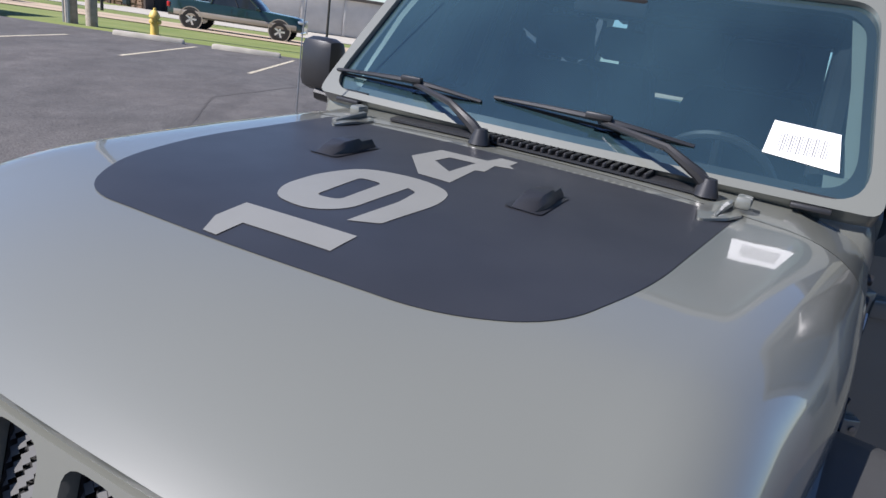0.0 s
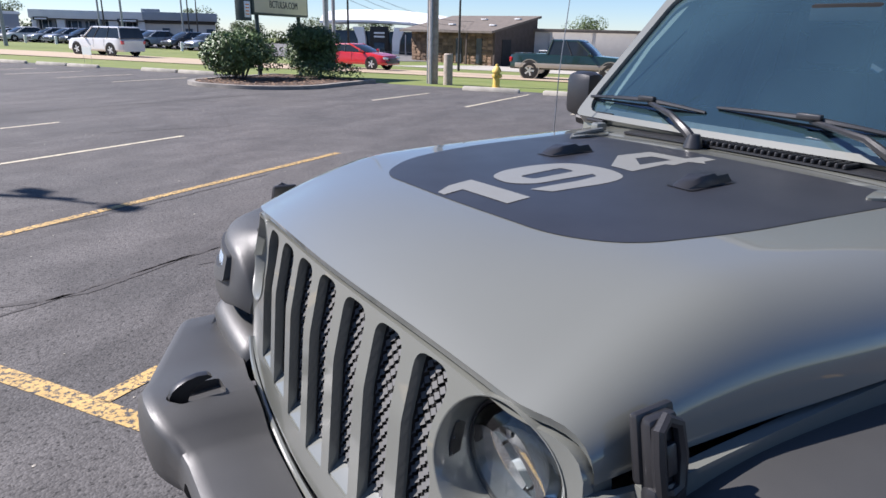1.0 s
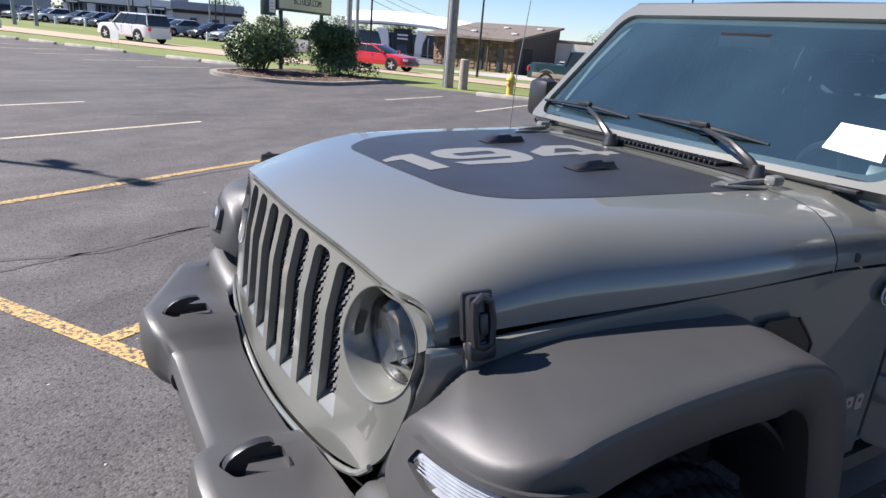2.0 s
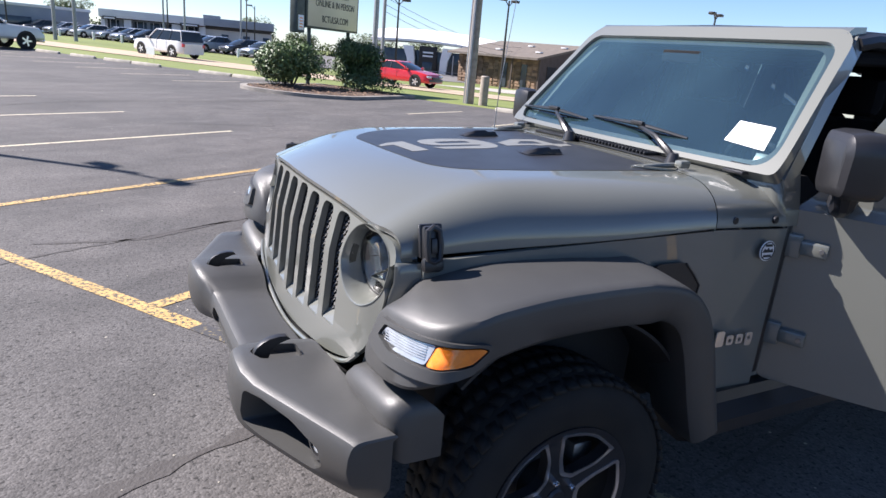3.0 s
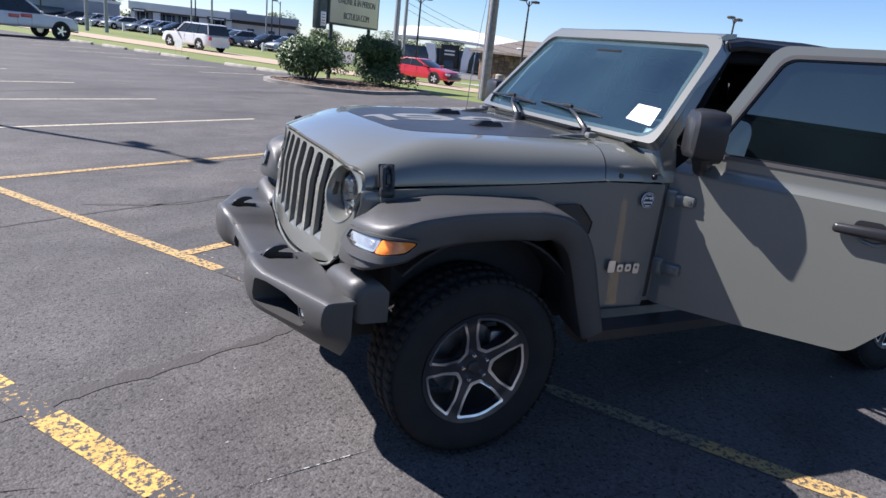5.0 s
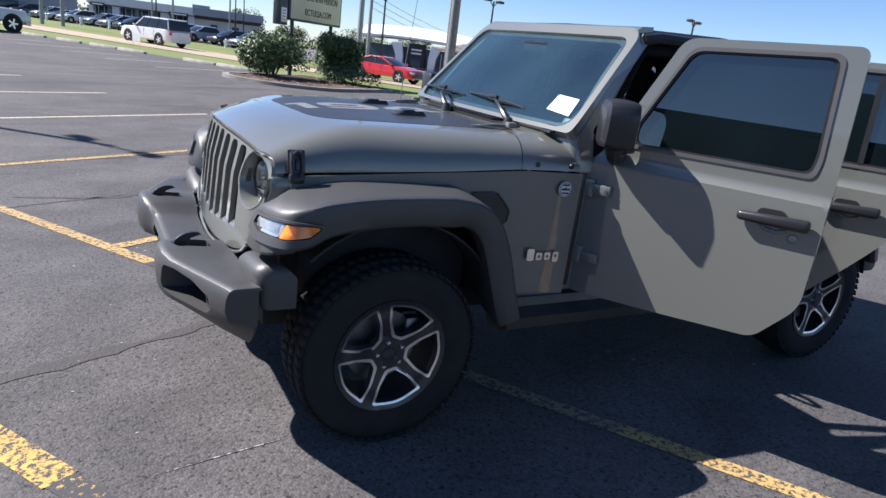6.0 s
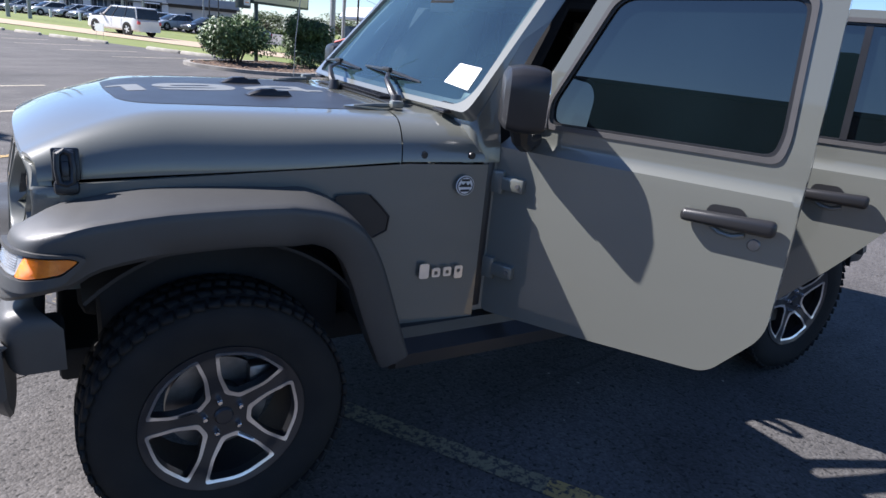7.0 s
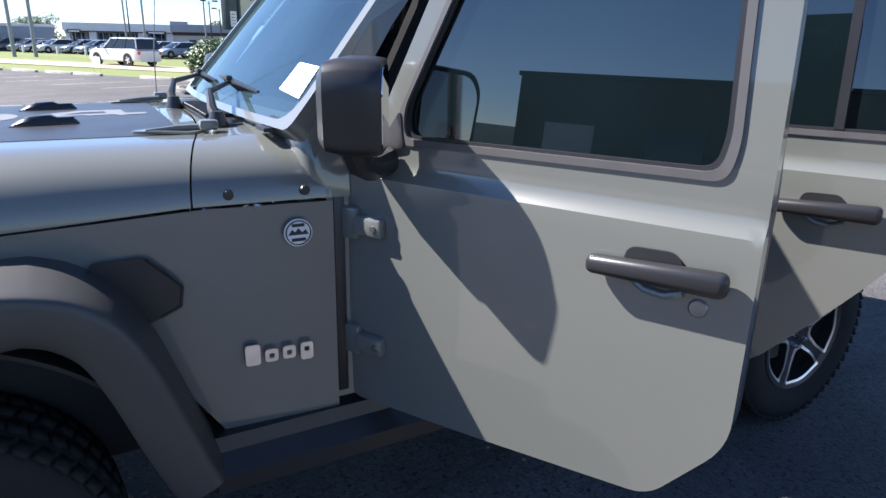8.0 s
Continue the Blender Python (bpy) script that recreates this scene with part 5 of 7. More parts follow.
def asphalt_material():
    mt = stuff("worn_asphalt", (0.078, 0.0715, 0.0680), (0.0620, 0.0595, 0.0585), 0.30, 0.86, 0, 0.0, detail=8)
    nt = mt.node_tree
    bs = nt.nodes["Principled BSDF"]
    co = nt.nodes.new("ShaderNodeTexCoord")
    stone = nt.nodes.new("ShaderNodeTexVoronoi")
    stone.inputs["Scale"].default_value = 85.0
    grit = nt.nodes.new("ShaderNodeTexNoise")
    grit.inputs["Scale"].default_value, grit.inputs["Detail"].default_value = 70.0, 6.0
    warp = nt.nodes.new("ShaderNodeTexNoise")
    warp.inputs["Scale"].default_value, warp.inputs["Detail"].default_value = 0.9, 6.0
    crack = nt.nodes.new("ShaderNodeTexVoronoi")
    crack.feature = "DISTANCE_TO_EDGE"
    crack.inputs["Scale"].default_value = 0.32
    mixv = nt.nodes.new("ShaderNodeMixRGB")
    mixv.inputs[0].default_value = 0.16
    for node in (stone, grit, warp):
        nt.links.new(co.outputs["Object"], node.inputs["Vector"])
    scaled = nt.nodes.new("ShaderNodeVectorMath")
    scaled.operation = "SCALE"
    scaled.inputs["Scale"].default_value = 1.0
    nt.links.new(co.outputs["Object"], scaled.inputs[0])
    warp_s = nt.nodes.new("ShaderNodeVectorMath")
    warp_s.operation = "SCALE"
    warp_s.inputs["Scale"].default_value = 1.6
    nt.links.new(warp.outputs["Color"], warp_s.inputs[0])
    add = nt.nodes.new("ShaderNodeVectorMath")
    nt.links.new(scaled.outputs[0], add.inputs[0])
    nt.links.new(warp_s.outputs[0], add.inputs[1])
    nt.links.new(add.outputs[0], crack.inputs["Vector"])
    line = nt.nodes.new("ShaderNodeMapRange")
    line.inputs["From Min"].default_value, line.inputs["From Max"].default_value = 0.0, 0.006
    line.inputs["To Min"].default_value, line.inputs["To Max"].default_value = 0.88, 1.0
    nt.links.new(crack.outputs["Distance"], line.inputs["Value"])
    # tyre-polished and sun-bleached bands, stains
    stain = nt.nodes.new("ShaderNodeTexNoise")
    stain.inputs["Scale"].default_value, stain.inputs["Detail"].default_value = 1.7, 7.0
    nt.links.new(co.outputs["Object"], stain.inputs["Vector"])
    st = nt.nodes.new("ShaderNodeMapRange")
    st.inputs["From Min"].default_value, st.inputs["From Max"].default_value = 0.35, 0.7
    st.inputs["To Min"].default_value, st.inputs["To Max"].default_value = 0.90, 1.12
    nt.links.new(stain.outputs["Fac"], st.inputs["Value"])
    speck = nt.nodes.new("ShaderNodeMapRange")
    speck.inputs["From Min"].default_value, speck.inputs["From Max"].default_value = 0.0, 1.0
    speck.inputs["To Min"].default_value, speck.inputs["To Max"].default_value = 0.62, 1.5
    nt.links.new(stone.outputs["Color"], speck.inputs["Value"])
    src = bs.inputs["Base Color"].links[0].from_socket
    prev = src
    turned = nt.nodes.new("ShaderNodeMapping")
    turned.inputs["Rotation"].default_value = (0, 0, radians(-33.7))
    nt.links.new(add.outputs[0], turned.inputs["Vector"])
    drawn = nt.nodes.new("ShaderNodeMapping")
    drawn.inputs["Scale"].default_value = (0.20, 1.15, 1.0)
    nt.links.new(turned.outputs[0], drawn.inputs["Vector"])
    streak = nt.nodes.new("ShaderNodeTexNoise")
    streak.inputs["Scale"].default_value, streak.inputs["Detail"].default_value, streak.inputs["Roughness"].default_value = 1.6, 7.0, 0.62
    nt.links.new(drawn.outputs[0], streak.inputs["Vector"])
    sk = nt.nodes.new("ShaderNodeMapRange")
    sk.inputs["From Min"].default_value, sk.inputs["From Max"].default_value = 0.36, 0.66
    sk.inputs["To Min"].default_value, sk.inputs["To Max"].default_value = 0.78, 1.20
    nt.links.new(streak.outputs["Fac"], sk.inputs["Value"])
    pit = nt.nodes.new("ShaderNodeTexNoise")
    pit.inputs["Scale"].default_value, pit.inputs["Detail"].default_value = 42.0, 5.0
    nt.links.new(co.outputs["Object"], pit.inputs["Vector"])
    pt = nt.nodes.new("ShaderNodeMapRange")
    pt.inputs["From Min"].default_value, pt.inputs["From Max"].default_value = 0.355, 0.415
    pt.inputs["To Min"].default_value, pt.inputs["To Max"].default_value = 0.22, 1.0
    nt.links.new(pit.outputs["Fac"], pt.inputs["Value"])
    # finer cracks, in patches only
    fine = nt.nodes.new("ShaderNodeTexVoronoi")
    fine.feature = "DISTANCE_TO_EDGE"
    fine.inputs["Scale"].default_value = 1.35
    nt.links.new(add.outputs[0], fine.inputs["Vector"])
    hair = nt.nodes.new("ShaderNodeMapRange")
    hair.inputs["From Min"].default_value, hair.inputs["From Max"].default_value = 0.0, 0.012
    hair.inputs["To Min"].default_value, hair.inputs["To Max"].default_value = 0.45, 0.0
    nt.links.new(fine.outputs["Distance"], hair.inputs["Value"])
    where = nt.nodes.new("ShaderNodeTexNoise")
    where.inputs["Scale"].default_value, where.inputs["Detail"].default_value = 0.55, 4.0
    nt.links.new(co.outputs["Object"], where.inputs["Vector"])
    patch = nt.nodes.new("ShaderNodeMapRange")
    patch.inputs["From Min"].default_value, patch.inputs["From Max"].default_value = 0.52, 0.62
    nt.links.new(where.outputs["Fac"], patch.inputs["Value"])
    cracked = nt.nodes.new("ShaderNodeMath")
    cracked.operation = "MULTIPLY"
    nt.links.new(hair.outputs[0], cracked.inputs[0])
    nt.links.new(patch.outputs[0], cracked.inputs[1])
    sound = nt.nodes.new("ShaderNodeMath")
    sound.operation = "SUBTRACT"
    sound.inputs[0].default_value = 1.0
    nt.links.new(cracked.outputs[0], sound.inputs[1])
    for fac in (pt.outputs[0], st.outputs[0], sk.outputs[0], speck.outputs[0], line.outputs[0], sound.outputs[0]):
        mul = nt.nodes.new("ShaderNodeMixRGB")
        mul.blend_type = "MULTIPLY"
        mul.inputs[0].default_value = 1.0
        nt.links.new(prev, mul.inputs[1])
        nt.links.new(fac, mul.inputs[2])
        prev = mul.outputs[0]
    nt.links.new(prev, bs.inputs["Base Color"])
    h = nt.nodes.new("ShaderNodeMath")
    h.operation = "MULTIPLY_ADD"
    nt.links.new(stone.outputs["Distance"], h.inputs[0])
    h.inputs[1].default_value = -1.0
    nt.links.new(grit.outputs["Fac"], h.inputs[2])
    h2 = nt.nodes.new("ShaderNodeMath")
    h2.operation = "MULTIPLY"
    nt.links.new(h.outputs[0], h2.inputs[0])
    nt.links.new(pt.outputs[0], h2.inputs[1])
    bp = nt.nodes.new("ShaderNodeBump")
    bp.inputs["Strength"].default_value, bp.inputs["Distance"].default_value = 0.32, 0.010
    nt.links.new(h2.outputs[0], bp.inputs["Height"])
    nt.links.new(bp.outputs[0], bs.inputs["Normal"])
    return mt


def worn_paint(name, colour, wear):
    """Road paint that has flaked off over the asphalt's stones."""
    mt = stuff(name, colour, tuple(v * 0.8 for v in colour), 5, 0.7, 0, 0.15, 90)
    nt = mt.node_tree
    bs = nt.nodes["Principled BSDF"]
    co = nt.nodes.new("ShaderNodeTexCoord")
    n1 = nt.nodes.new("ShaderNodeTexNoise")
    n1.inputs["Scale"].default_value, n1.inputs["Detail"].default_value, n1.inputs["Roughness"].default_value = 34.0, 8.0, 0.75
    nt.links.new(co.outputs["Object"], n1.inputs["Vector"])
    r = nt.nodes.new("ShaderNodeMapRange")
    r.inputs["From Min"].default_value, r.inputs["From Max"].default_value = wear, wear + 0.06
    nt.links.new(n1.outputs["Fac"], r.inputs["Value"])
    mx = nt.nodes.new("ShaderNodeMixRGB")
    mx.inputs[1].default_value = (0.045, 0.044, 0.046, 1)
    nt.links.new(r.outputs[0], mx.inputs[0])
    nt.links.new(bs.inputs["Base Color"].links[0].from_socket, mx.inputs[2])
    nt.links.new(mx.outputs[0], bs.inputs["Base Color"])
    return mt


ASPHALT = asphalt_material()
YELLOW = worn_paint("worn_yellow_paint", (0.50, 0.33, 0.115), 0.445)
FLAKED = worn_paint("flaked_yellow_paint", (0.60, 0.37, 0.085), 0.455)
FLAKED_MORE = worn_paint("nearly_gone_yellow_paint", (0.60, 0.37, 0.085), 0.555)
# the next two yellows have the car's shadow put into their colour
RUBBED_SHADED = worn_paint("rubbed_shaded_yellow_paint", (0.24, 0.19, 0.10), 0.545)
SHADED_YELLOW = worn_paint("shaded_yellow_paint", (0.27, 0.23, 0.14), 0.46)
FADED = worn_paint("faded_white_yellow_paint", (0.58, 0.52, 0.38), 0.42)
GRASS = stuff("mown_grass", (0.105, 0.145, 0.026), (0.165, 0.185, 0.050), 0.5, 0.9, 0, 0.6, 25, detail=9)
CONCRETE = stuff("weathered_concrete", (0.42, 0.39, 0.33), (0.30, 0.28, 0.24), 2.5, 0.85, 0, 0.3, 60)
KERB = stuff("grimy_kerb_concrete", (0.27, 0.25, 0.22), (0.17, 0.16, 0.145), 3.5, 0.9, 0, 0.4, 50)
LOT_GREY = stuff("grey_lot_paving", (0.16, 0.155, 0.15), (0.12, 0.115, 0.11), 0.6, 0.85, 0, 0.2, 40)
ROAD = stuff("tan_concrete_road", (0.40, 0.31, 0.21), (0.33, 0.26, 0.185), 0.7, 0.85, 0, 0.2, 40)
MULCH = stuff("bark_mulch", (0.10, 0.062, 0.042), (0.05, 0.034, 0.026), 14, 0.95, 0, 1.0, 45)
WOOD_POLE = stuff("grey_weathered_wood", (0.36, 0.31, 0.26), (0.25, 0.215, 0.18), 6, 0.9, 0, 0.5, 40)
GALV = stuff("galvanised_steel", (0.30, 0.31, 0.32), (0.24, 0.25, 0.26), 8, 0.5, 0.6, 0.1, 80)
BRONZE = stuff("dark_bronze_paint", (0.035, 0.03, 0.027), (0.025, 0.022, 0.02), 6, 0.5, 0.2, 0.05, 80)
LEAF = stuff("bush_leaves", (0.048, 0.088, 0.024), (0.088, 0.138, 0.042), 3, 0.5, 0, 0.1, 40, island=True)
LEAF_TREE = stuff("tree_leaves", (0.05, 0.085, 0.022), (0.10, 0.13, 0.035), 0.6, 0.6, 0, 0.1, 40, island=True)
BARK = stuff("bark", (0.12, 0.09, 0.07), (0.07, 0.055, 0.045), 10, 0.9, 0, 0.6, 40)

av = [-400, -250, -160, -110, -80, -60, -45, -30, -20, -10, 0, 15, 40, 90, 180, 400]
bv = [-400, -200, -80, -30, 0, 17.6, 18.4, 20, 23, 26, 30, 36, 44, 55, 70, 90, 130, 220, 500]
bm = bmesh.new()
g = [[bm.verts.new(spot(a, b) + Vector((0, 0, -0.10 if b < 17.9 else 0.0))) for b in bv] for a in av]
for r, s in zip(g, g[1:]):
    for j in range(len(bv) - 1):
        bm.faces.new((r[j], r[j + 1], s[j + 1], s[j]))
bmesh.ops.recalc_face_normals(bm, faces=bm.faces[:])
tagged(part("ground", bm, GRASS), "mown grass verges and open ground to the horizon", "ground", kind="structure")
bm = sheet([tuple(spot(a, b)[:2]) for a, b in ((-110, -45), (60, -45), (60, 17.9), (-110, 17.9))], (), 6.0, lambda x, y, w: Vector((x, y, 0.0)))
if bm.faces[:][0].normal.z < 0:
    bmesh.ops.reverse_faces(bm, faces=bm.faces[:])
tagged(part("parking_lot", bm, ASPHALT), "dark cracked asphalt of the parking lot", "pavement", kind="structure")
tagged(part("road", band(ROAD_NEAR, ROAD_FAR, 0.03), ROAD), "tan concrete road beyond the grass", "road", kind="structure")
tagged(part("dealer_lot", strip(-200, -30, 49.5, 130, 0.04, 30, 6), LOT_GREY), "pale paved sales lot", "pavement", kind="structure")
tagged(part("yard_pavement", strip(-23, 60, 44, 130, 0.03, 30, 6), CONCRETE), "pale concrete yard", "pavement", kind="structure")


def stripe(a0, b0, a1, b1, width, material, label):
    p, q = spot(a0, b0, 0.004), spot(a1, b1, 0.004)
    d = (q - p).normalized()
    n = Vector((-d.y, d.x, 0)) * width / 2
    k = max(2, int((q - p).length / 0.25))
    bm = bmesh.new()
    rows = []
    for i in range(k + 1):
        c = p.lerp(q, i / k)
        w1, w2 = 1 + 0.06 * noise.noise(c * 3.1), 1 + 0.06 * noise.noise(c * 3.1 + Vector((9, 0, 0)))
        rows.append((bm.verts.new(c + n * w1), bm.verts.new(c - n * w2)))
    for r, s in zip(rows, rows[1:]):
        bm.faces.new((r[0], r[1], s[1], s[0]))
    bmesh.ops.recalc_face_normals(bm, faces=bm.faces[:])
    if bm.faces[:][0].normal.z < 0:
        bmesh.ops.reverse_faces(bm, faces=bm.faces[:])
    return tagged(part("painted_line", bm, material), label, "road marking", "parking lines", "structure")


stripe(-14, 0.0, 0.42, 0.0, 0.105, YELLOW, "worn yellow stall base line")
# duller paint where the car shades the line, up to the shadow's edge
stripe(0.42, 0.0, 2.75, 0.0, 0.105, RUBBED_SHADED, "rubbed yellow stall base line, dulled for the shadow under the car")
stripe(2.75, 0.0, 3.70, 0.0, 0.105, SHADED_YELLOW, "yellow stall base line beside the car, dulled for its shadow")
stripe(3.70, 0.0, 9.0, 0.0, 0.105, YELLOW, "worn yellow stall base line")
for i in range(0, 9):
    stripe(-2.89 * i, 0.05, -2.89 * i + 0.30, 6.0, 0.10 if i < 2 else 0.085, YELLOW if i < 2 else FADED, "worn yellow stall line")
stripe(-1.9, -1.71, 0.98, -1.71, 0.125, FLAKED, "worn yellow line with flaked patches")
stripe(0.98, -1.71, 1.33, -1.71, 0.11, FLAKED_MORE, "nearly flaked-off stretch of yellow line")
stripe(1.33, -1.71, 2.07, -1.71, 0.13, FLAKED, "worn yellow line with flaked patches")
stripe(2.07, -1.71, 2.9, -1.71, 0.11, FLAKED_MORE, "nearly flaked-off stretch of yellow line")
for a in (1.7, -0.85, -3.41, -5.95, -15.1, -17.65, -20.2, -22.8, -25.4, -28.0):
    stripe(a, 12.7, a + 0.25, 17.0 if a > -4 else 15.5, 0.085, FADED, "faded stall line")

TAR = stuff("tar_stained_asphalt", (0.047, 0.042, 0.040), (0.058, 0.053, 0.050), 6, 0.8, 0, 0.6, 60)
CHALK = worn_paint("scuffed_pale_scratch", (0.45, 0.44, 0.42), 0.50)


def seam(points, width, material, label, seed):
    """A ragged dark band where the asphalt has been worked or has split."""
    rnd = random.Random(seed)
    run = [spot(a, b, 0.003) for a, b in points]
    fine = []
    for p, q in zip(run, run[1:]):
        k = max(3, int((q - p).length / 0.06))
        fine += [p.lerp(q, i / k) for i in range(k)]
    fine.append(run[-1])
    bm = bmesh.new()
    rows = []
    for i, c in enumerate(fine):
        d = (fine[min(i + 1, len(fine) - 1)] - fine[max(i - 1, 0)]).normalized()
        n = Vector((-d.y, d.x, 0))
        c = c + n * 0.35 * width * noise.noise(c * 2.3)
        w = width * 0.5 * max(0.12, 0.75 + 0.8 * noise.noise(c * 7.0 + Vector((seed, 0, 0)))) * min(1, 0.15 + min(i, len(fine) - 1 - i) / 4)
        rows.append((bm.verts.new(c + n * w * rnd.uniform(0.7, 1.2)), bm.verts.new(c - n * w * rnd.uniform(0.7, 1.2))))
    for r, s in zip(rows, rows[1:]):
        bm.faces.new((r[0], r[1], s[1], s[0]))
    bmesh.ops.recalc_face_normals(bm, faces=bm.faces[:])
    if bm.faces[:][0].normal.z < 0:
        bmesh.ops.reverse_faces(bm, faces=bm.faces[:])
    return tagged(part("asphalt_seam", bm, material), label, "pavement", "asphalt seams", "structure")


DARK_SEAM = "dark ragged seam in the worn asphalt"
seam(((1.22, -1.85), (1.28, -1.35), (1.34, -1.05), (1.40, -0.70), (1.47, -0.25)), 0.100, TAR, DARK_SEAM, 1)
seam(((-1.6, 0.25), (-1.18, 0.90), (-1.15, 1.45), (-1.12, 2.6)), 0.080, TAR, DARK_SEAM, 2)
seam(((-1.36, -0.7), (-1.31, 0.35), (-1.17, 1.47), (-1.02, 2.4)), 0.045, TAR, DARK_SEAM, 3)
seam(((-0.95, 1.62), (-0.92, 1.75), (-0.85, 1.90)), 0.13, TAR, DARK_SEAM, 4)
seam(((-2.9, 1.1), (-2.6, 2.4), (-2.5, 4.4)), 0.035, TAR, DARK_SEAM, 5)
seam(((-6.8, 5.4), (-6.1, 6.6), (-5.6, 7.2), (-7.2, 8.7)), 0.04, TAR, DARK_SEAM, 6)
seam(((-9.5, 3.0), (-10.2, 6.0), (-9.6, 9.5), (-9.0, 13.0)), 0.10, TAR, DARK_SEAM, 7)
seam(((-0.9, 4.2), (-0.2, 6.4), (-0.6, 9.0), (0.5, 12.2)), 0.05, TAR, DARK_SEAM, 8)
seam(((2.30, -1.50), (2.42, -1.24), (2.52, -1.02)), 0.012, CHALK, "pale scratch in the asphalt", 9)
seam(((0.55, -2.2), (0.75, -2.05), (0.80, -1.9)), 0.015, TAR, DARK_SEAM, 10)
seam(((1.5, -2.4), (1.62, -2.1), (1.75, -1.95)), 0.012, TAR, DARK_SEAM, 11)
seam(((3.2, 0.2), (3.6, 1.1), (3.9, 2.0)), 0.03, TAR, DARK_SEAM, 12)
rnd = random.Random(21)
bm = bmesh.new()
for _ in range(260):
    c = spot(rnd.uniform(-9, 4.5), rnd.uniform(-3, 9), 0.002)
    r = rnd.uniform(0.003, 0.009)
    ring = [bm.verts.new(c + Vector((r * rnd.uniform(0.6, 1.3) * math.cos(k * 1.257), r * rnd.uniform(0.6, 1.3) * math.sin(k * 1.257), 0))) for k in range(5)]
    tip = bm.verts.new(c + Vector((0, 0, r * 0.6)))
    for k in range(5):
        bm.faces.new((ring[k], ring[(k + 1) % 5], tip))
tagged(part("loose_grit", bm, CONCRETE), "pale grit scattered on the asphalt", "gravel", kind="stuff")

# ---------------------------------------------------------------- things round the lot
def wheel_stop():
    rg = []
    for y, k in ((-0.9, 0.8), (-0.86, 1), (0.86, 1), (0.9, 0.8)):
        rg.append([Vector((x * k, y, z * k)) for x, z in ((-0.085, 0.0), (-0.085, 0.07), (-0.05, 0.125), (0.05, 0.125), (0.085, 0.07), (0.085, 0.0))])
    return tagged(part("wheel_stop", loft(rg), CONCRETE), "weathered concrete wheel stop on the asphalt", "wheel stop", "wheel stops")


HEAD = math.atan2(UA.y, UA.x)
first_stop = None
for a in (-4.45, -1.9, 0.6, -16.1, -18.0, -22.2, -24.1, -26.6, -29.3):
    m = Matrix.Translation(spot(a, 17.25, 0.0)) @ Matrix.Rotation(HEAD - math.pi / 2 + random.uniform(-0.03, 0.03), 4, "Z")
    if first_stop is None:
        first_stop = wheel_stop()
        first_stop.matrix_basis = m
    else:
        copy_thing(first_stop, m)

# planted island with kerb
isl = rounded([(-13.4, 18.2), (-13.4, 14.0), (-12.4, 13.1), (-10.2, 13.1), (-8.9, 14.2), (-8.9, 18.2)], [0.3, 1.0, 0.8, 1.2, 1.2, 0.3], 6)
isl_in = rounded([(-13.2, 18.2), (-13.2, 14.1), (-12.3, 13.3), (-10.3, 13.3), (-9.1, 14.3), (-9.1, 18.2)], [0.3, 0.95, 0.75, 1.1, 1.1, 0.3], 6)
tagged(part("island_kerb", sheet(isl, (isl_in,), 0.5, lambda a, b, w: spot(a, b, 0.105 - 0.105 * w), thick=0.105), KERB), "weathered grey concrete kerb round the planted island", "kerb", kind="structure")
tagged(part("mulch_bed", sheet(isl_in, (), 0.35, lambda a, b, w: spot(a, b, 0.075 + 0.06 * noise.noise(Vector((a * 2, b * 2, 0))))), MULCH), "brown bark mulch with dry leaves", "mulch", kind="stuff")


def litter(seed, count):
    """Dry leaves and bark chips lying on the mulch."""
    rnd = random.Random(seed)
    bm = bmesh.new()
    while count:
        a, b = rnd.uniform(-13.3, -9.0), rnd.uniform(13.2, 18.2)
        if not inside((a, b), isl_in):
            continue
        count -= 1
        c = spot(a, b, 0.115 + 0.06 * noise.noise(Vector((a * 2, b * 2, 0))))
        t, r = rnd.uniform(0, 6.28), rnd.uniform(0.025, 0.07)
        u, w = Vector((math.cos(t), math.sin(t), rnd.uniform(-0.3, 0.3))) * r, Vector((-math.sin(t), math.cos(t), rnd.uniform(-0.3, 0.3))) * r * 0.45
        bm.faces.new([bm.verts.new(c + v) for v in (-u, -w, u, w)])
    return bm


DRY_LEAF = stuff("dry_leaves", (0.30, 0.19, 0.11), (0.16, 0.095, 0.06), 3, 0.8, 0, 0.0, island=True)
tagged(part("leaf_litter", litter(4, 900), DRY_LEAF), "dry brown leaves and bark chips on the mulch", "leaves", kind="stuff")


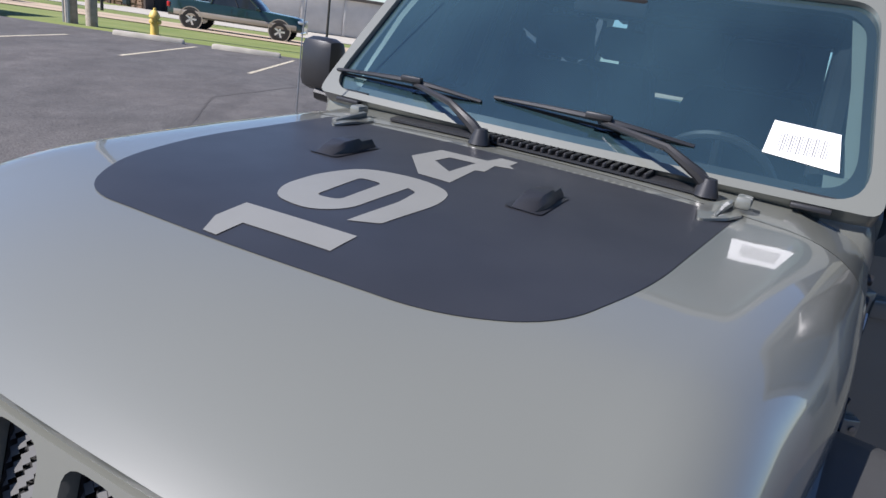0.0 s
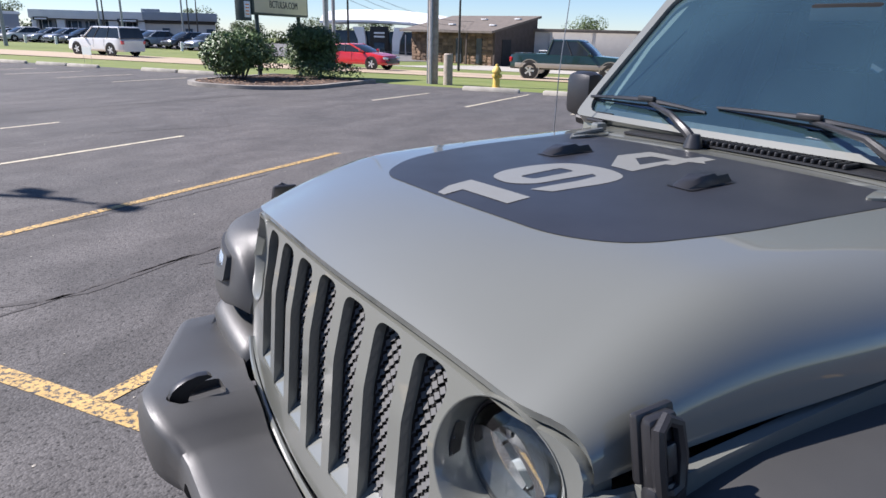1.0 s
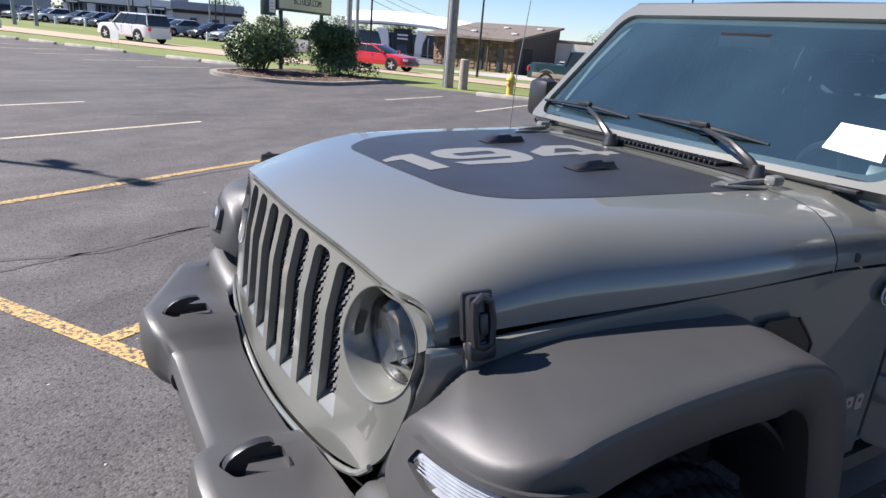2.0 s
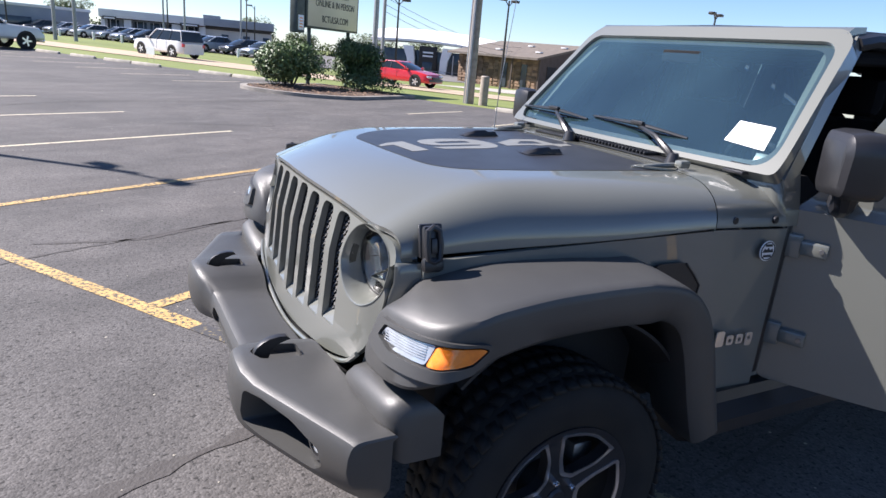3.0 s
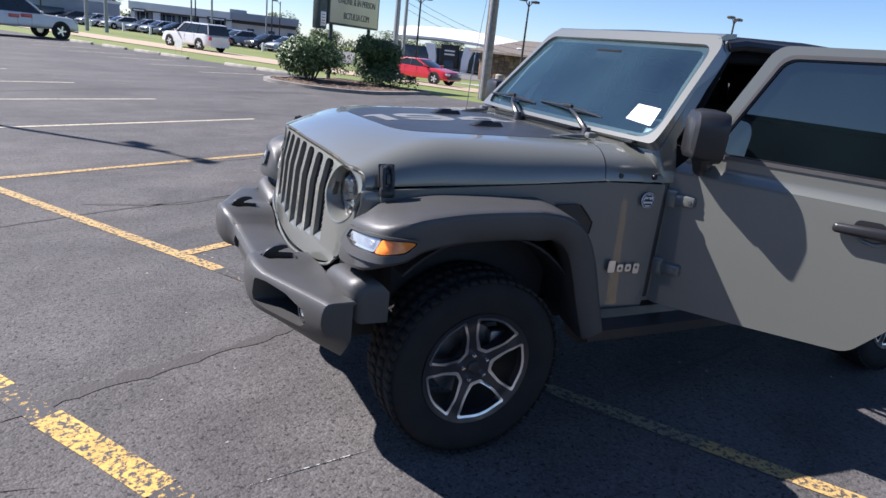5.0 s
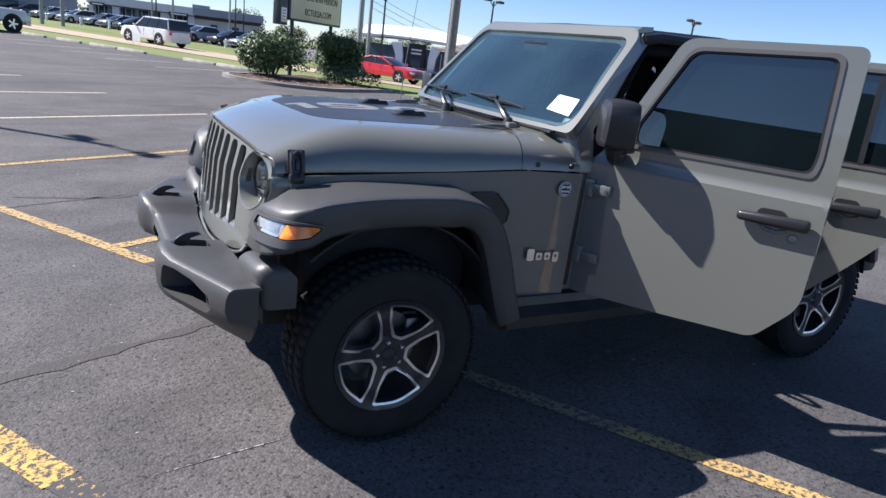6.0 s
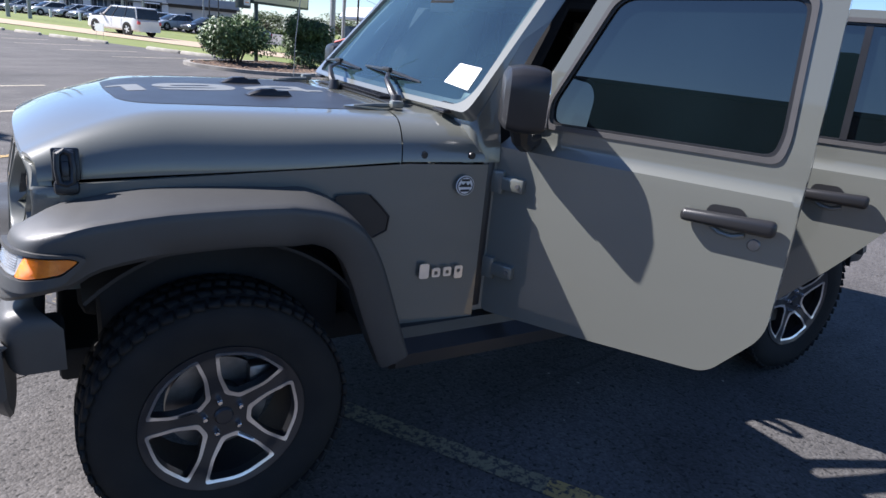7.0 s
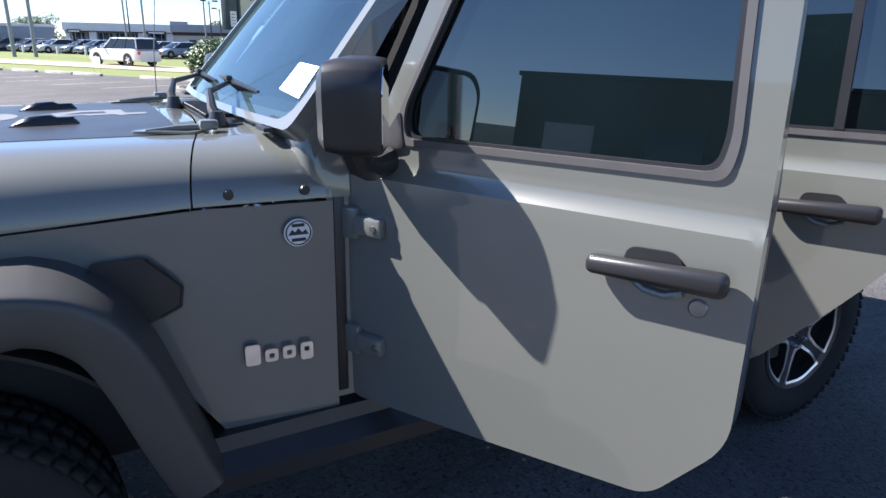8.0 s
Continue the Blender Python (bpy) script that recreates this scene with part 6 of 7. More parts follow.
def leaf_cloud(size, count, leaf, seed, lumps=9, flat=0.0):
    rnd = random.Random(seed)
    bm = bmesh.new()
    centres = [(Vector((rnd.uniform(-1, 1), rnd.uniform(-1, 1), rnd.uniform(-0.75, 0.9))) * 0.62, rnd.uniform(0.28, 0.48)) for _ in range(lumps)]
    for _ in range(count):
        c, r = rnd.choice(centres)
        d = Vector((rnd.gauss(0, 1), rnd.gauss(0, 1), rnd.gauss(0, 1))).normalized()
        p = c + d * r * rnd.uniform(0.72, 1.12)
        p = Vector((p.x * size[0], p.y * size[1], (p.z * 0.72) * size[2]))
        if p.z < -size[2] * 0.78:
            continue
        n = (d + Vector((rnd.gauss(0, 0.6), rnd.gauss(0, 0.6), rnd.gauss(0.4, 0.6)))).normalized()
        s = n.orthogonal().normalized()
        s.rotate(Matrix.Rotation(rnd.uniform(0, 6.28), 3, n))
        t = n.cross(s)
        k = leaf * rnd.uniform(0.6, 1.3)
        vs = [bm.verts.new(p + v) for v in (-s * k, -t * k * 0.45 + n * k * 0.1, s * k, t * k * 0.45 + n * k * 0.1)]
        bm.faces.new(vs)
    return bm


def bush(a, b, r, h, seed, label):
    at = spot(a, b, 0.10)
    root = thing("bush", label, "bush", Matrix.Translation(at), "island bushes")
    rnd = random.Random(seed)
    bm = bmesh.new()
    for _ in range(14):
        an, q = rnd.uniform(0, 6.28), rnd.uniform(0.3, 0.9)
        tube([(0.15 * math.cos(an), 0.15 * math.sin(an), 0), (0.5 * r * q * math.cos(an), 0.5 * r * q * math.sin(an), h * 0.4), (r * q * 0.8 * math.cos(an), r * q * 0.8 * math.sin(an), h * 0.8)], [0.025, 0.015, 0.006], 5, bm)
    part("branches", bm, BARK, root)
    bm = leaf_cloud((r * 1.04, r * 1.04, h * 0.78), 17000, 0.058, seed, 46)
    bmesh.ops.translate(bm, verts=bm.verts[:], vec=(0, 0, h * 0.50))
    tagged(part("foliage", bm, LEAF, root), kind="stuff")
    return root


bush(-12.6, 15.6, 1.25, 1.55, 3, "dense round green bush on the mulch island")
bush(-11.9, 18.6, 0.95, 1.75, 8, "taller green bush beside the sign post")
low = thing("ground_cover", "low green creeper over the mulch", "plant", Matrix.Translation(spot(-10.6, 17.6, 0.1)))
bm = leaf_cloud((1.5, 0.8, 0.5), 1500, 0.05, 21, 12)
bmesh.ops.translate(bm, verts=bm.verts[:], vec=(0, 0, 0.2))
tagged(part("foliage", bm, LEAF, low), kind="stuff")


# reader-board sign on two posts
def lettering(text, size, material, parent, m, name="sign_text"):
    cu = bpy.data.curves.new(name, "FONT")
    cu.body, cu.size, cu.align_x, cu.extrude = text, size, "CENTER", 0.004
    tmp = new(name + "_src", cu)
    bpy.context.view_layer.update()
    me = bpy.data.meshes.new_from_object(tmp.evaluated_get(bpy.context.evaluated_depsgraph_get()))
    bpy.data.objects.remove(tmp)
    me.name = name
    me.materials.clear()
    me.materials.append(material)
    ob = new(name, me)
    ob.parent, ob.matrix_basis = parent, m
    return ob


SIGN_FACE = stuff("cream_sign_face", (0.66, 0.60, 0.42), (0.60, 0.54, 0.37), 1.5, 0.5, 0, 0.02, 60)
SIGN_GREY = stuff("grey_green_steel", (0.07, 0.09, 0.085), (0.05, 0.065, 0.06), 5, 0.6, 0.2, 0.1, 60)
P1, P2 = spot(-13.0, 16.75, 0), spot(-13.45, 20.3, 0)
mid, run = (P1 + P2) / 2, (P2 - P1).normalized()
side = Vector((-run.y, run.x, 0))
if side.dot(Vector((1, 3, 0)) - mid) < 0:
    side = -side
sm = Matrix.Identity(4)
sm.col[0][:3], sm.col[1][:3], sm.col[2][:3], sm.col[3][:3] = run, -side, (0, 0, 1), mid
sign = thing("reader_sign", "cream reader-board sign with black letters on two dark posts", "sign", sm)
half = (P2 - P1).length / 2
for x in (-half + 0.35, half - 0.35):
    part("post", tube([(x, 0, -0.3), (x, 0, 2.1)], 0.075, 12), SIGN_GREY, sign)
part("cabinet", box((0, 0, 3.15), (2 * half + 0.25, 0.35, 2.1), 0.02), SIGN_GREY, sign, "dark sign cabinet")
face = part("sign_face", box((0, -0.178, 3.15), (2 * half + 0.05, 0.012, 1.95), 0.004), SIGN_FACE, sign, "cream letter panel")
for text, z, size in (("LET'S GATHER", 3.28, 0.34), ("ONLINE & IN PERSON", 2.90, 0.34), ("BCTULSA.COM", 2.36, 0.34)):
    lettering(text, size, BLACK_INK, face, Matrix.Translation((0.1, -0.19, z)) @ Matrix.Rotation(math.pi / 2, 4, "X") @ Matrix.Diagonal((0.86, 1, 1, 1)))
side_panel = part("side_panel", box((-half - 0.42, 0, 3.0), (0.5, 0.3, 2.2), 0.02), SIGN_GREY, sign)
part("notice", box((-half - 0.42, -0.155, 2.25), (0.34, 0.01, 0.5), 0.002), WHITE, side_panel, "small white notice")
for k in range(4):
    part("notice_bar", box((-half - 0.42, -0.162, 2.40 - 0.1 * k), (0.2, 0.006, 0.04)), AMBER, side_panel)
ebox = thing("meter_box", "grey electrical box on the sign post", "box", sm)
part("case", box((half - 0.30, -0.15, 0.75), (0.3, 0.16, 0.5), 0.015), GALV, ebox)
part("conduit", tube([(half - 0.30, -0.15, 0.5), (half - 0.30, -0.15, -0.1)], 0.025, 8), GALV, ebox)

# fire hydrant
HYD = stuff("hydrant_yellow", (0.62, 0.44, 0.10), (0.52, 0.36, 0.09), 9, 0.55, 0, 0.1, 60)
hy = thing("fire_hydrant", "pale yellow fire hydrant on the grass", "hydrant", Matrix.Translation(spot(-4.75, 18.55)))
part("barrel", lathe([(0.0, 0.0), (0.17, 0.0), (0.17, 0.04), (0.115, 0.05), (0.11, 0.50), (0.15, 0.51), (0.15, 0.55), (0.13, 0.60), (0.09, 0.67), (0.045, 0.71), (0.04, 0.76), (0.0, 0.77)], 20), HYD, hy)
for an in (0.3, 0.3 + math.pi, 0.3 + math.pi / 2):
    part("outlet", lathe([(0.0, 0.19), (0.035, 0.19), (0.06, 0.18), (0.065, 0.14), (0.05, 0.13), (0.05, 0.05), (0.0, 0.05)], 12), HYD, hy, m=Matrix.Translation((0, 0, 0.40)) @ Matrix.Rotation(an, 4, "Z") @ Matrix.Rotation(math.pi / 2, 4, "Y"))

# poles
up = thing("utility_pole", "grey weathered wooden utility pole", "pole", Matrix.Translation(spot(-7.35, 19.3)))
part("shaft", tube([(0, 0, -0.3), (0.02, 0, 4), (0.05, 0.02, 11)], [0.17, 0.155, 0.12], 14), WOOD_POLE, up)
part("conduit", tube([(0.16, 0.12, -0.2), (0.17, 0.12, 4), (0.15, 0.11, 9)], 0.045, 8), GALV, up)
part("conduit", tube([(0.19, 0.08, 0), (0.19, 0.08, 6)], 0.03, 8), GALV, up)
part("conduit", tube([(0.10, -0.19, 0), (0.12, -0.18, 9)], 0.045, 8), GALV, up)
bl = thing("bollard", "short thick wooden post beside the pole", "bollard", Matrix.Translation(spot(-6.7, 19.1)))
part("post", tube([(0, 0, -0.2), (0, 0, 1.0), (0, 0, 1.03)], [0.16, 0.155, 0.13], 14), WOOD_POLE, bl)


def lamp_post(p, height, label, heads=2, arm=0.68, turn=0.0, material=BRONZE, head=(0.55, 0.36, 0.16)):
    root = thing("street_lamp", label, "lamp post", Matrix.Translation(p) @ Matrix.Rotation(turn, 4, "Z"), "lot lamps")
    part("pole", tube([(0, 0, -0.2), (0, 0, height)], [0.09, 0.055], 10), material, root)
    for k in ((-1, 1) if heads == 2 else (1,)):
        part("arm", tube([(0, 0, height - 0.35), (k * arm * 0.5, 0, height - 0.12), (k * arm * 0.75, 0, height)], 0.03, 8), material, root)
        part("lamp_head", box((k * (arm + 0.12), 0, height + 0.02), head, 0.03), material, root)
    return root


near_top = Vector((0.83, -6.03, 0)) + Vector((0.82, -0.67, 1.0)) * 7.6
lamp_post(Vector((near_top.x, near_top.y, 0)), 7.6, "dark double-headed parking lot lamp", 2, 0.52, math.atan2(0.62, -0.4), head=(0.36, 0.22, 0.12))

# ---------------------------------------------------------------- other vehicles
def paint(name, c):
    return stuff(name, c, tuple(v * 0.92 for v in c), 2, 0.3, 0, 0.0, coat=0.8, rough_var=0.03)


WHITE_PAINT, SILVER, RED_PAINT = paint("white_car_paint", (0.62, 0.62, 0.61)), paint("silver_blue_car_paint", (0.30, 0.335, 0.39)), paint("red_car_paint", (0.50, 0.012, 0.015))
GREEN_PAINT, BLACK_PAINT, GOLD_PAINT = paint("dark_green_car_paint", (0.005, 0.022, 0.018)), paint("black_car_paint", (0.02, 0.02, 0.022)), paint("tan_lower_paint", (0.26, 0.23, 0.19))
CAR_GLASS = stuff("dark_car_glass", (0.02, 0.025, 0.03), (0.015, 0.02, 0.022), 2, 0.06, 0, 0.0, rough_var=0.02)

# side outlines as (x, z) with x forward; the glass house as (rear foot, rear top, front top, front foot)
KINDS = {
    "sedan": (4.8, 1.84, [(-2.38, 0.34), (-2.40, 0.62), (-2.32, 0.98), (-1.65, 1.03), (0.75, 0.97), (1.6, 0.88), (2.2, 0.74), (2.38, 0.58), (2.36, 0.30)], (-1.95, -0.95, 0.10, 1.15), 1.00, 1.44, 0.33, (1.45, -1.40)),
    "coupe": (4.78, 1.88, [(-2.36, 0.36), (-2.38, 0.66), (-2.28, 1.00), (-1.75, 1.03), (0.5, 0.98), (1.5, 0.92), (2.2, 0.78), (2.38, 0.56), (2.34, 0.28)], (-1.95, -0.75, 0.00, 1.05), 1.00, 1.42, 0.34, (1.45, -1.35)),
    "suv": (4.7, 1.88, [(-2.30, 0.38), (-2.34, 0.70), (-2.26, 1.06), (-1.9, 1.10), (0.85, 1.02), (1.6, 0.95), (2.15, 0.82), (2.34, 0.60), (2.30, 0.34)], (-2.22, -1.55, 0.0, 1.20), 1.05, 1.66, 0.36, (1.42, -1.38)),
    "wagon": (5.2, 2.0, [(-2.56, 0.42), (-2.60, 0.80), (-2.55, 1.14), (-2.0, 1.17), (0.9, 1.14), (1.1, 1.12), (2.35, 1.04), (2.56, 0.85), (2.56, 0.42)], (-2.50, -2.28, 0.25, 1.10), 1.15, 1.86, 0.39, (1.65, -1.50)),
    "pickup": (6.0, 2.03, [(-3.00, 0.58), (-3.02, 0.80), (-3.00, 1.20), (-1.10, 1.22), (1.1, 1.20), (1.25, 1.18), (2.65, 1.10), (2.96, 0.92), (2.98, 0.50)], (-1.18, -0.98, 0.35, 1.20), 1.20, 1.90, 0.41, (1.95, -1.95)),
}


def make_car(name, kind, material, label, m, group="", lower=None, bed=False, rims=MACHINED):
    length, width, outline, house, belt, top, wr, axles = KINDS[kind]
    root = thing(name, label, "car", m, group)
    hw = width / 2
    bm = bmesh.new()
    # body as a row of sections from tail to nose
    xs = [outline[0][0] + (length - 0.05) * i / 26 for i in range(27)]
    upper = [(x, z) for x, z in outline[1:-1]]
    rg = []
    for x in xs:
        zt = curve(x, sorted(upper))
        e = min(x - xs[0], xs[-1] - x)
        w = hw - 0.10 * smooth(0.5, 0.0, e) - 0.03 * smooth(0.15, 0.0, e)
        z0 = 0.30 if kind != "pickup" else 0.48
        zt = zt - 0.10 * smooth(0.12, 0.0, e)
        rg.append([Vector((x, y, z)) for y, z in ((-w + 0.08, z0), (-w, z0 + 0.1), (-w, z0 + (zt - z0) * 0.62), (-w + 0.04, zt - 0.06), (-w + 0.12, zt), (0, zt + 0.02), (w - 0.12, zt), (w - 0.04, zt - 0.06), (w, z0 + (zt - z0) * 0.62), (w, z0 + 0.1), (w - 0.08, z0))])
    loft(rg, bm)
    body = part("body", bm, material, root)
    a, b, c, d = house
    ti = 0.16
    def ring(k, grow=0.0):
        z = lerp(belt - 0.03, top, k)
        x0, x1 = lerp(a, b, k ** 1.25) - grow, lerp(d, c, k ** 1.25) + grow
        w = hw - 0.07 - ti * k + grow
        return [Vector((x, y, z)) for x, y in ((x0, -w), (x1 - 0.1, -w), (x1, -w + 0.12), (x1, w - 0.12), (x1 - 0.1, w), (x0, w))]
    part("glasshouse", loft([ring(0), ring(0.35), ring(0.7), ring(0.93)]), CAR_GLASS, root)
    rf = [ring(0.88, 0.010), ring(0.94, 0.004), ring(0.985, -0.05), ring(1.0, -0.16)]
    roof = part("roof", loft(rf), material, root)
    for k in (0.0, 0.36, 0.72, 1.0) if kind not in ("pickup", "coupe") else (0.0, 0.55, 1.0):
        for sy in (-1, 1):
            p0 = Vector((lerp(a + 0.06, d - 0.12, k), sy * (hw - 0.07), belt - 0.02))
            p1 = Vector((lerp(b + 0.05, c - 0.08, k), sy * (hw - 0.07 - ti * 0.93), lerp(belt, top, 0.95)))
            part("pillar", tube([p0, p1], 0.028 if 0 < k < 1 else 0.045, 6), TRIM if 0 < k < 1 else material, roof)
    if bed:
        part("bed_floor", box(((outline[1][0] + a) / 2 - 0.05, 0, belt + 0.006), (abs(outline[1][0] - a) - 0.25, width - 0.35, 0.02)), DARK, body)
    if lower:
        for sy in (-1, 1):
            part("lower_panel", box((0, sy * (hw - 0.005), 0.66), (length - 0.6, 0.03, 0.22), 0.01), lower, body)
    for x in axles:
        for sy in (-1, 1):
            part("wheel_arch", lathe([(0.0, 0.0), (wr + 0.07, 0.0), (wr + 0.07, -0.05), (0.0, -0.05)], 20), DARK, body, m=Matrix.Translation((x, sy * (hw + 0.006), wr + 0.02)) @ Matrix.Rotation(-sy * math.pi / 2, 4, "X"))
            if lower:
                part("arch_trim", lathe([(wr + 0.06, 0.0), (wr + 0.10, 0.0), (wr + 0.10, -0.05), (wr + 0.06, -0.05)], 24), lower, body, m=Matrix.Translation((x, sy * (hw + 0.012), wr + 0.04)) @ Matrix.Rotation(-sy * math.pi / 2, 4, "X"))
            wh = part("wheel", lathe([(wr * 0.62, 0.0), (wr * 0.95, 0.0), (wr, -0.03), (wr, -0.2), (wr * 0.62, -0.2)], 24), RUBBER, root, m=Matrix.Translation((x, sy * (hw + 0.012), wr)) @ Matrix.Rotation(-sy * math.pi / 2, 4, "X"))
            bm = lathe([(wr * 0.64, -0.01), (wr * 0.60, -0.03), (wr * 0.55, -0.06), (0.0, -0.06)], 20)
            for q in range(5):
                an = q * 2 * math.pi / 5
                box((wr * 0.32, 0, -0.02), (wr * 0.62, wr * 0.2, 0.03), 0.0, bm=(sp := bmesh.new()))
                bmesh.ops.transform(sp, matrix=Matrix.Rotation(an, 4, "Z"), verts=sp.verts[:])
                merge(bm, sp)
            part("rim", bm, rims, wh)
    nose_z = 0.66 if kind not in ("pickup", "wagon") else 0.92
    for sy in (-1, 1):
        part("headlight", box((xs[-1] - 0.12, sy * (hw - 0.26), nose_z), (0.22, 0.34, 0.13), 0.03), LENS, body)
        part("tail_light", box((xs[0] + 0.05, sy * (hw - 0.15), belt - 0.28), (0.12, 0.2, 0.22), 0.02), RED_PAINT, body)
        part("side_mirror", box((d - 0.25, sy * (hw + 0.08), belt + 0.06), (0.1, 0.2, 0.14), 0.03), material, root)
        for x in (lerp(a, d, 0.42), lerp(a, d, 0.70)):
            part("door_gap", box((x, sy * (hw - 0.002), 0.80), (0.012, 0.012, 0.55)), DARK, body)
    part("grille", box((xs[-1] - 0.02, 0, nose_z - 0.08), (0.06, width * 0.45, 0.16), 0.02), TRIM, body)
    part("bumper", box((xs[-1] - 0.02, 0, 0.45), (0.10, width - 0.3, 0.16), 0.04), TRIM if kind != "pickup" else CHROME, body)
    return root


def car_at(a, b, heading=0.0, lift=0.03):
    return Matrix.Translation(spot(a, b) + Vector((0, 0, lift))) @ Matrix.Rotation(HEAD + heading, 4, "Z")


truck = make_car("pickup_truck", "pickup", GREEN_PAINT, "dark green crew-cab pickup truck with tan lower panels on the road", car_at(-5.2, 31.0), lower=GOLD_PAINT, bed=True)
red = make_car("red_car", "coupe", RED_PAINT, "bright red two-door car on the road", car_at(-18.4, 32.4))
wht = make_car("white_wagon", "wagon", WHITE_PAINT, "white full-size utility wagon on the road", car_at(-37.0, 30.6, math.pi))
lot_truck = make_car("white_pickup", "pickup", WHITE_PAINT, "white pickup truck with red lettering parked at the lot", car_at(-32.5, 15.6, math.pi * 0.5, 0.0), bed=True)
for k, (x0, w) in enumerate(((-0.35, 0.5), (0.25, 0.55))):
    for sy in (-1, 1):
        part("door_lettering", box((x0, sy * 1.018, 0.98 + 0.05 * k), (w, 0.006, 0.17), 0.002), RED_PAINT, lot_truck, "red lettering drawn as bars")
row_kinds = [("suv", SILVER, "silver-blue utility car in the sales row"), ("suv", WHITE_PAINT, "white utility car in the sales row"), ("suv", BLACK_PAINT, "black utility car in the sales row"), ("sedan", SILVER, "silver sedan in the sales row")]
masters = {}
for i in range(24):
    kind, mt, lb = row_kinds[(3, 0, 2, 0, 0, 1, 2, 0, 0, 1)[i % 10]]
    m = car_at(-44.0 - i * 3.45, 50.5 + (i % 3) * 0.5, -1.72 + 0.05 * math.sin(i * 3))
    key = (kind, mt.name)
    if key in masters:
        copy_thing(masters[key], m)
    else:
        masters[key] = make_car("sales_car", kind, mt, lb, m, "sales row")
ware_truck = make_car("white_work_truck", "pickup", WHITE_PAINT, "white pickup truck beside the pale warehouse", car_at(-17.5, 71, 0.1), bed=True)

# ---------------------------------------------------------------- buildings
FASCIA = stuff("white_metal_panels", (0.62, 0.63, 0.64), (0.55, 0.56, 0.57), 0.6, 0.45, 0, 0.02, 30)
BLUE_PANEL = stuff("slate_blue_panels", (0.25, 0.28, 0.32), (0.21, 0.235, 0.27), 0.5, 0.5, 0, 0.02, 30)
STONE = stuff("rubble_stone", (0.22, 0.14, 0.085), (0.12, 0.085, 0.06), 1.2, 0.9, 0, 0.5, 6, random_tint=0.45)
SHINGLE = stuff("brown_shingles", (0.15, 0.125, 0.105), (0.11, 0.095, 0.08), 2.0, 0.9, 0, 0.4, 14)
BROWN_WALL = stuff("dark_brown_siding", (0.075, 0.055, 0.045), (0.06, 0.045, 0.035), 2, 0.8, 0, 0.1, 12)
PALE_WALL = stuff("pale_block_wall", (0.55, 0.52, 0.48), (0.48, 0.455, 0.42), 0.8, 0.85, 0, 0.1, 10)
ROOF_WHITE = stuff("white_roof_metal", (0.78, 0.78, 0.77), (0.70, 0.70, 0.70), 0.5, 0.5, 0, 0.02, 20)
SHOP_GLASS = stuff("shop_window_glass", (0.03, 0.04, 0.05), (0.05, 0.065, 0.075), 0.8, 0.08, 0, 0.0)


def building_frame(p, q, z):
    """Local axes of a facade: x along it, y into the building."""
    d = (q - p)
    d.z = 0
    n = Vector((-d.y, d.x, 0)).normalized()
    if n.dot(p - Vector((1, 2, 0))) < 0:
        n = -n
    m = Matrix.Identity(4)
    m.col[0][:3], m.col[1][:3], m.col[2][:3], m.col[3][:3] = d.normalized(), n, (0, 0, 1), (p.x, p.y, z)
    return m, d.length


def at_point(x, y):
    return Vector((x, y, 0))


# long low showroom: a white front wing, a slate wing beside it, a grey annex beyond
m, L = building_frame(at_point(-0.7, -97), at_point(-21.5, -92.2), -1.0)
show = thing("car_showroom", "long low white and slate showroom with large windows", "building", m)
F = 0.59 * L
part("wall", box((F * 0.5, 6.9, 2.0), (F, 12, 4.0), 0.02), BLUE_PANEL, show)
part("fascia", box((F * 0.5, 0.15, 3.85), (F + 0.3, 1.9, 1.0), 0.03), FASCIA, show, "white fascia band")
part("soffit", box((F * 0.5, 0.30, 3.30), (F + 0.1, 1.5, 0.10), 0.01), BRONZE, show)
part("side_wing", box((F + (L - F) * 0.5, 6.6, 1.6), (L - F, 13, 3.2), 0.02), PALE_WALL, show, "pale side wing")
part("wing_fascia", box((F + (L - F) * 0.5 + 0.15, 5.9, 3.95), (L - F + 0.3, 13.6, 1.0), 0.03), BLUE_PANEL, show, "slate fascia of the side wing")
part("wing_shade", box((F + (L - F) * 0.5, 0.05, 3.25), (L - F, 0.5, 0.42), 0.02), BRONZE, show)
for i, (x, w) in enumerate(((0.10, 0.11), (0.24, 0.10), (0.36, 0.12), (0.52, 0.13), (0.66, 0.10), (0.86, 0.13))):
    win = part("shop_window", box((F * x, 0.86, 1.75), (F * w, 0.10, 2.7), 0.01), SHOP_GLASS, show)
    for k in (-0.25, 0.25):
        part("mullion", box((F * x + k * F * w, 0.78, 1.75), (0.06, 0.06, 2.7)), FASCIA, win)
for x, w in ((0.02, 0.5), (0.25, 0.9), (0.72, 1.1), (0.98, 0.8)):
    part("pier", box((F * x, 0.20, 1.62), (w, 0.9, 3.24), 0.02), FASCIA, show)
for x, w in ((0.09, 1.6), (0.86, 2.4)):
    plate = part("name_board", box((F * x, -0.86, 3.28), (w, 0.08, 0.40), 0.01), BRONZE, show)
    part("name_bar", box((F * x, -0.91, 3.28), (w * 0.8, 0.04, 0.16)), WHITE, plate)
for x in (0.30, 0.62, 0.92):
    part("wing_window", box((F + (L - F) * x, 0.08, 1.55), (0.9, 0.10, 1.9), 0.01), SHOP_GLASS, show)
part("roof_unit", box((F + 0.7, 4.0, 4.65), (2.2, 2, 0.45), 0.02), BLUE_PANEL, show)
m, L = building_frame(at_point(30, -98), at_point(0.6, -104), -0.8)
annex = thing("showroom_annex", "long grey-blue annex with a dark window band", "building", m)
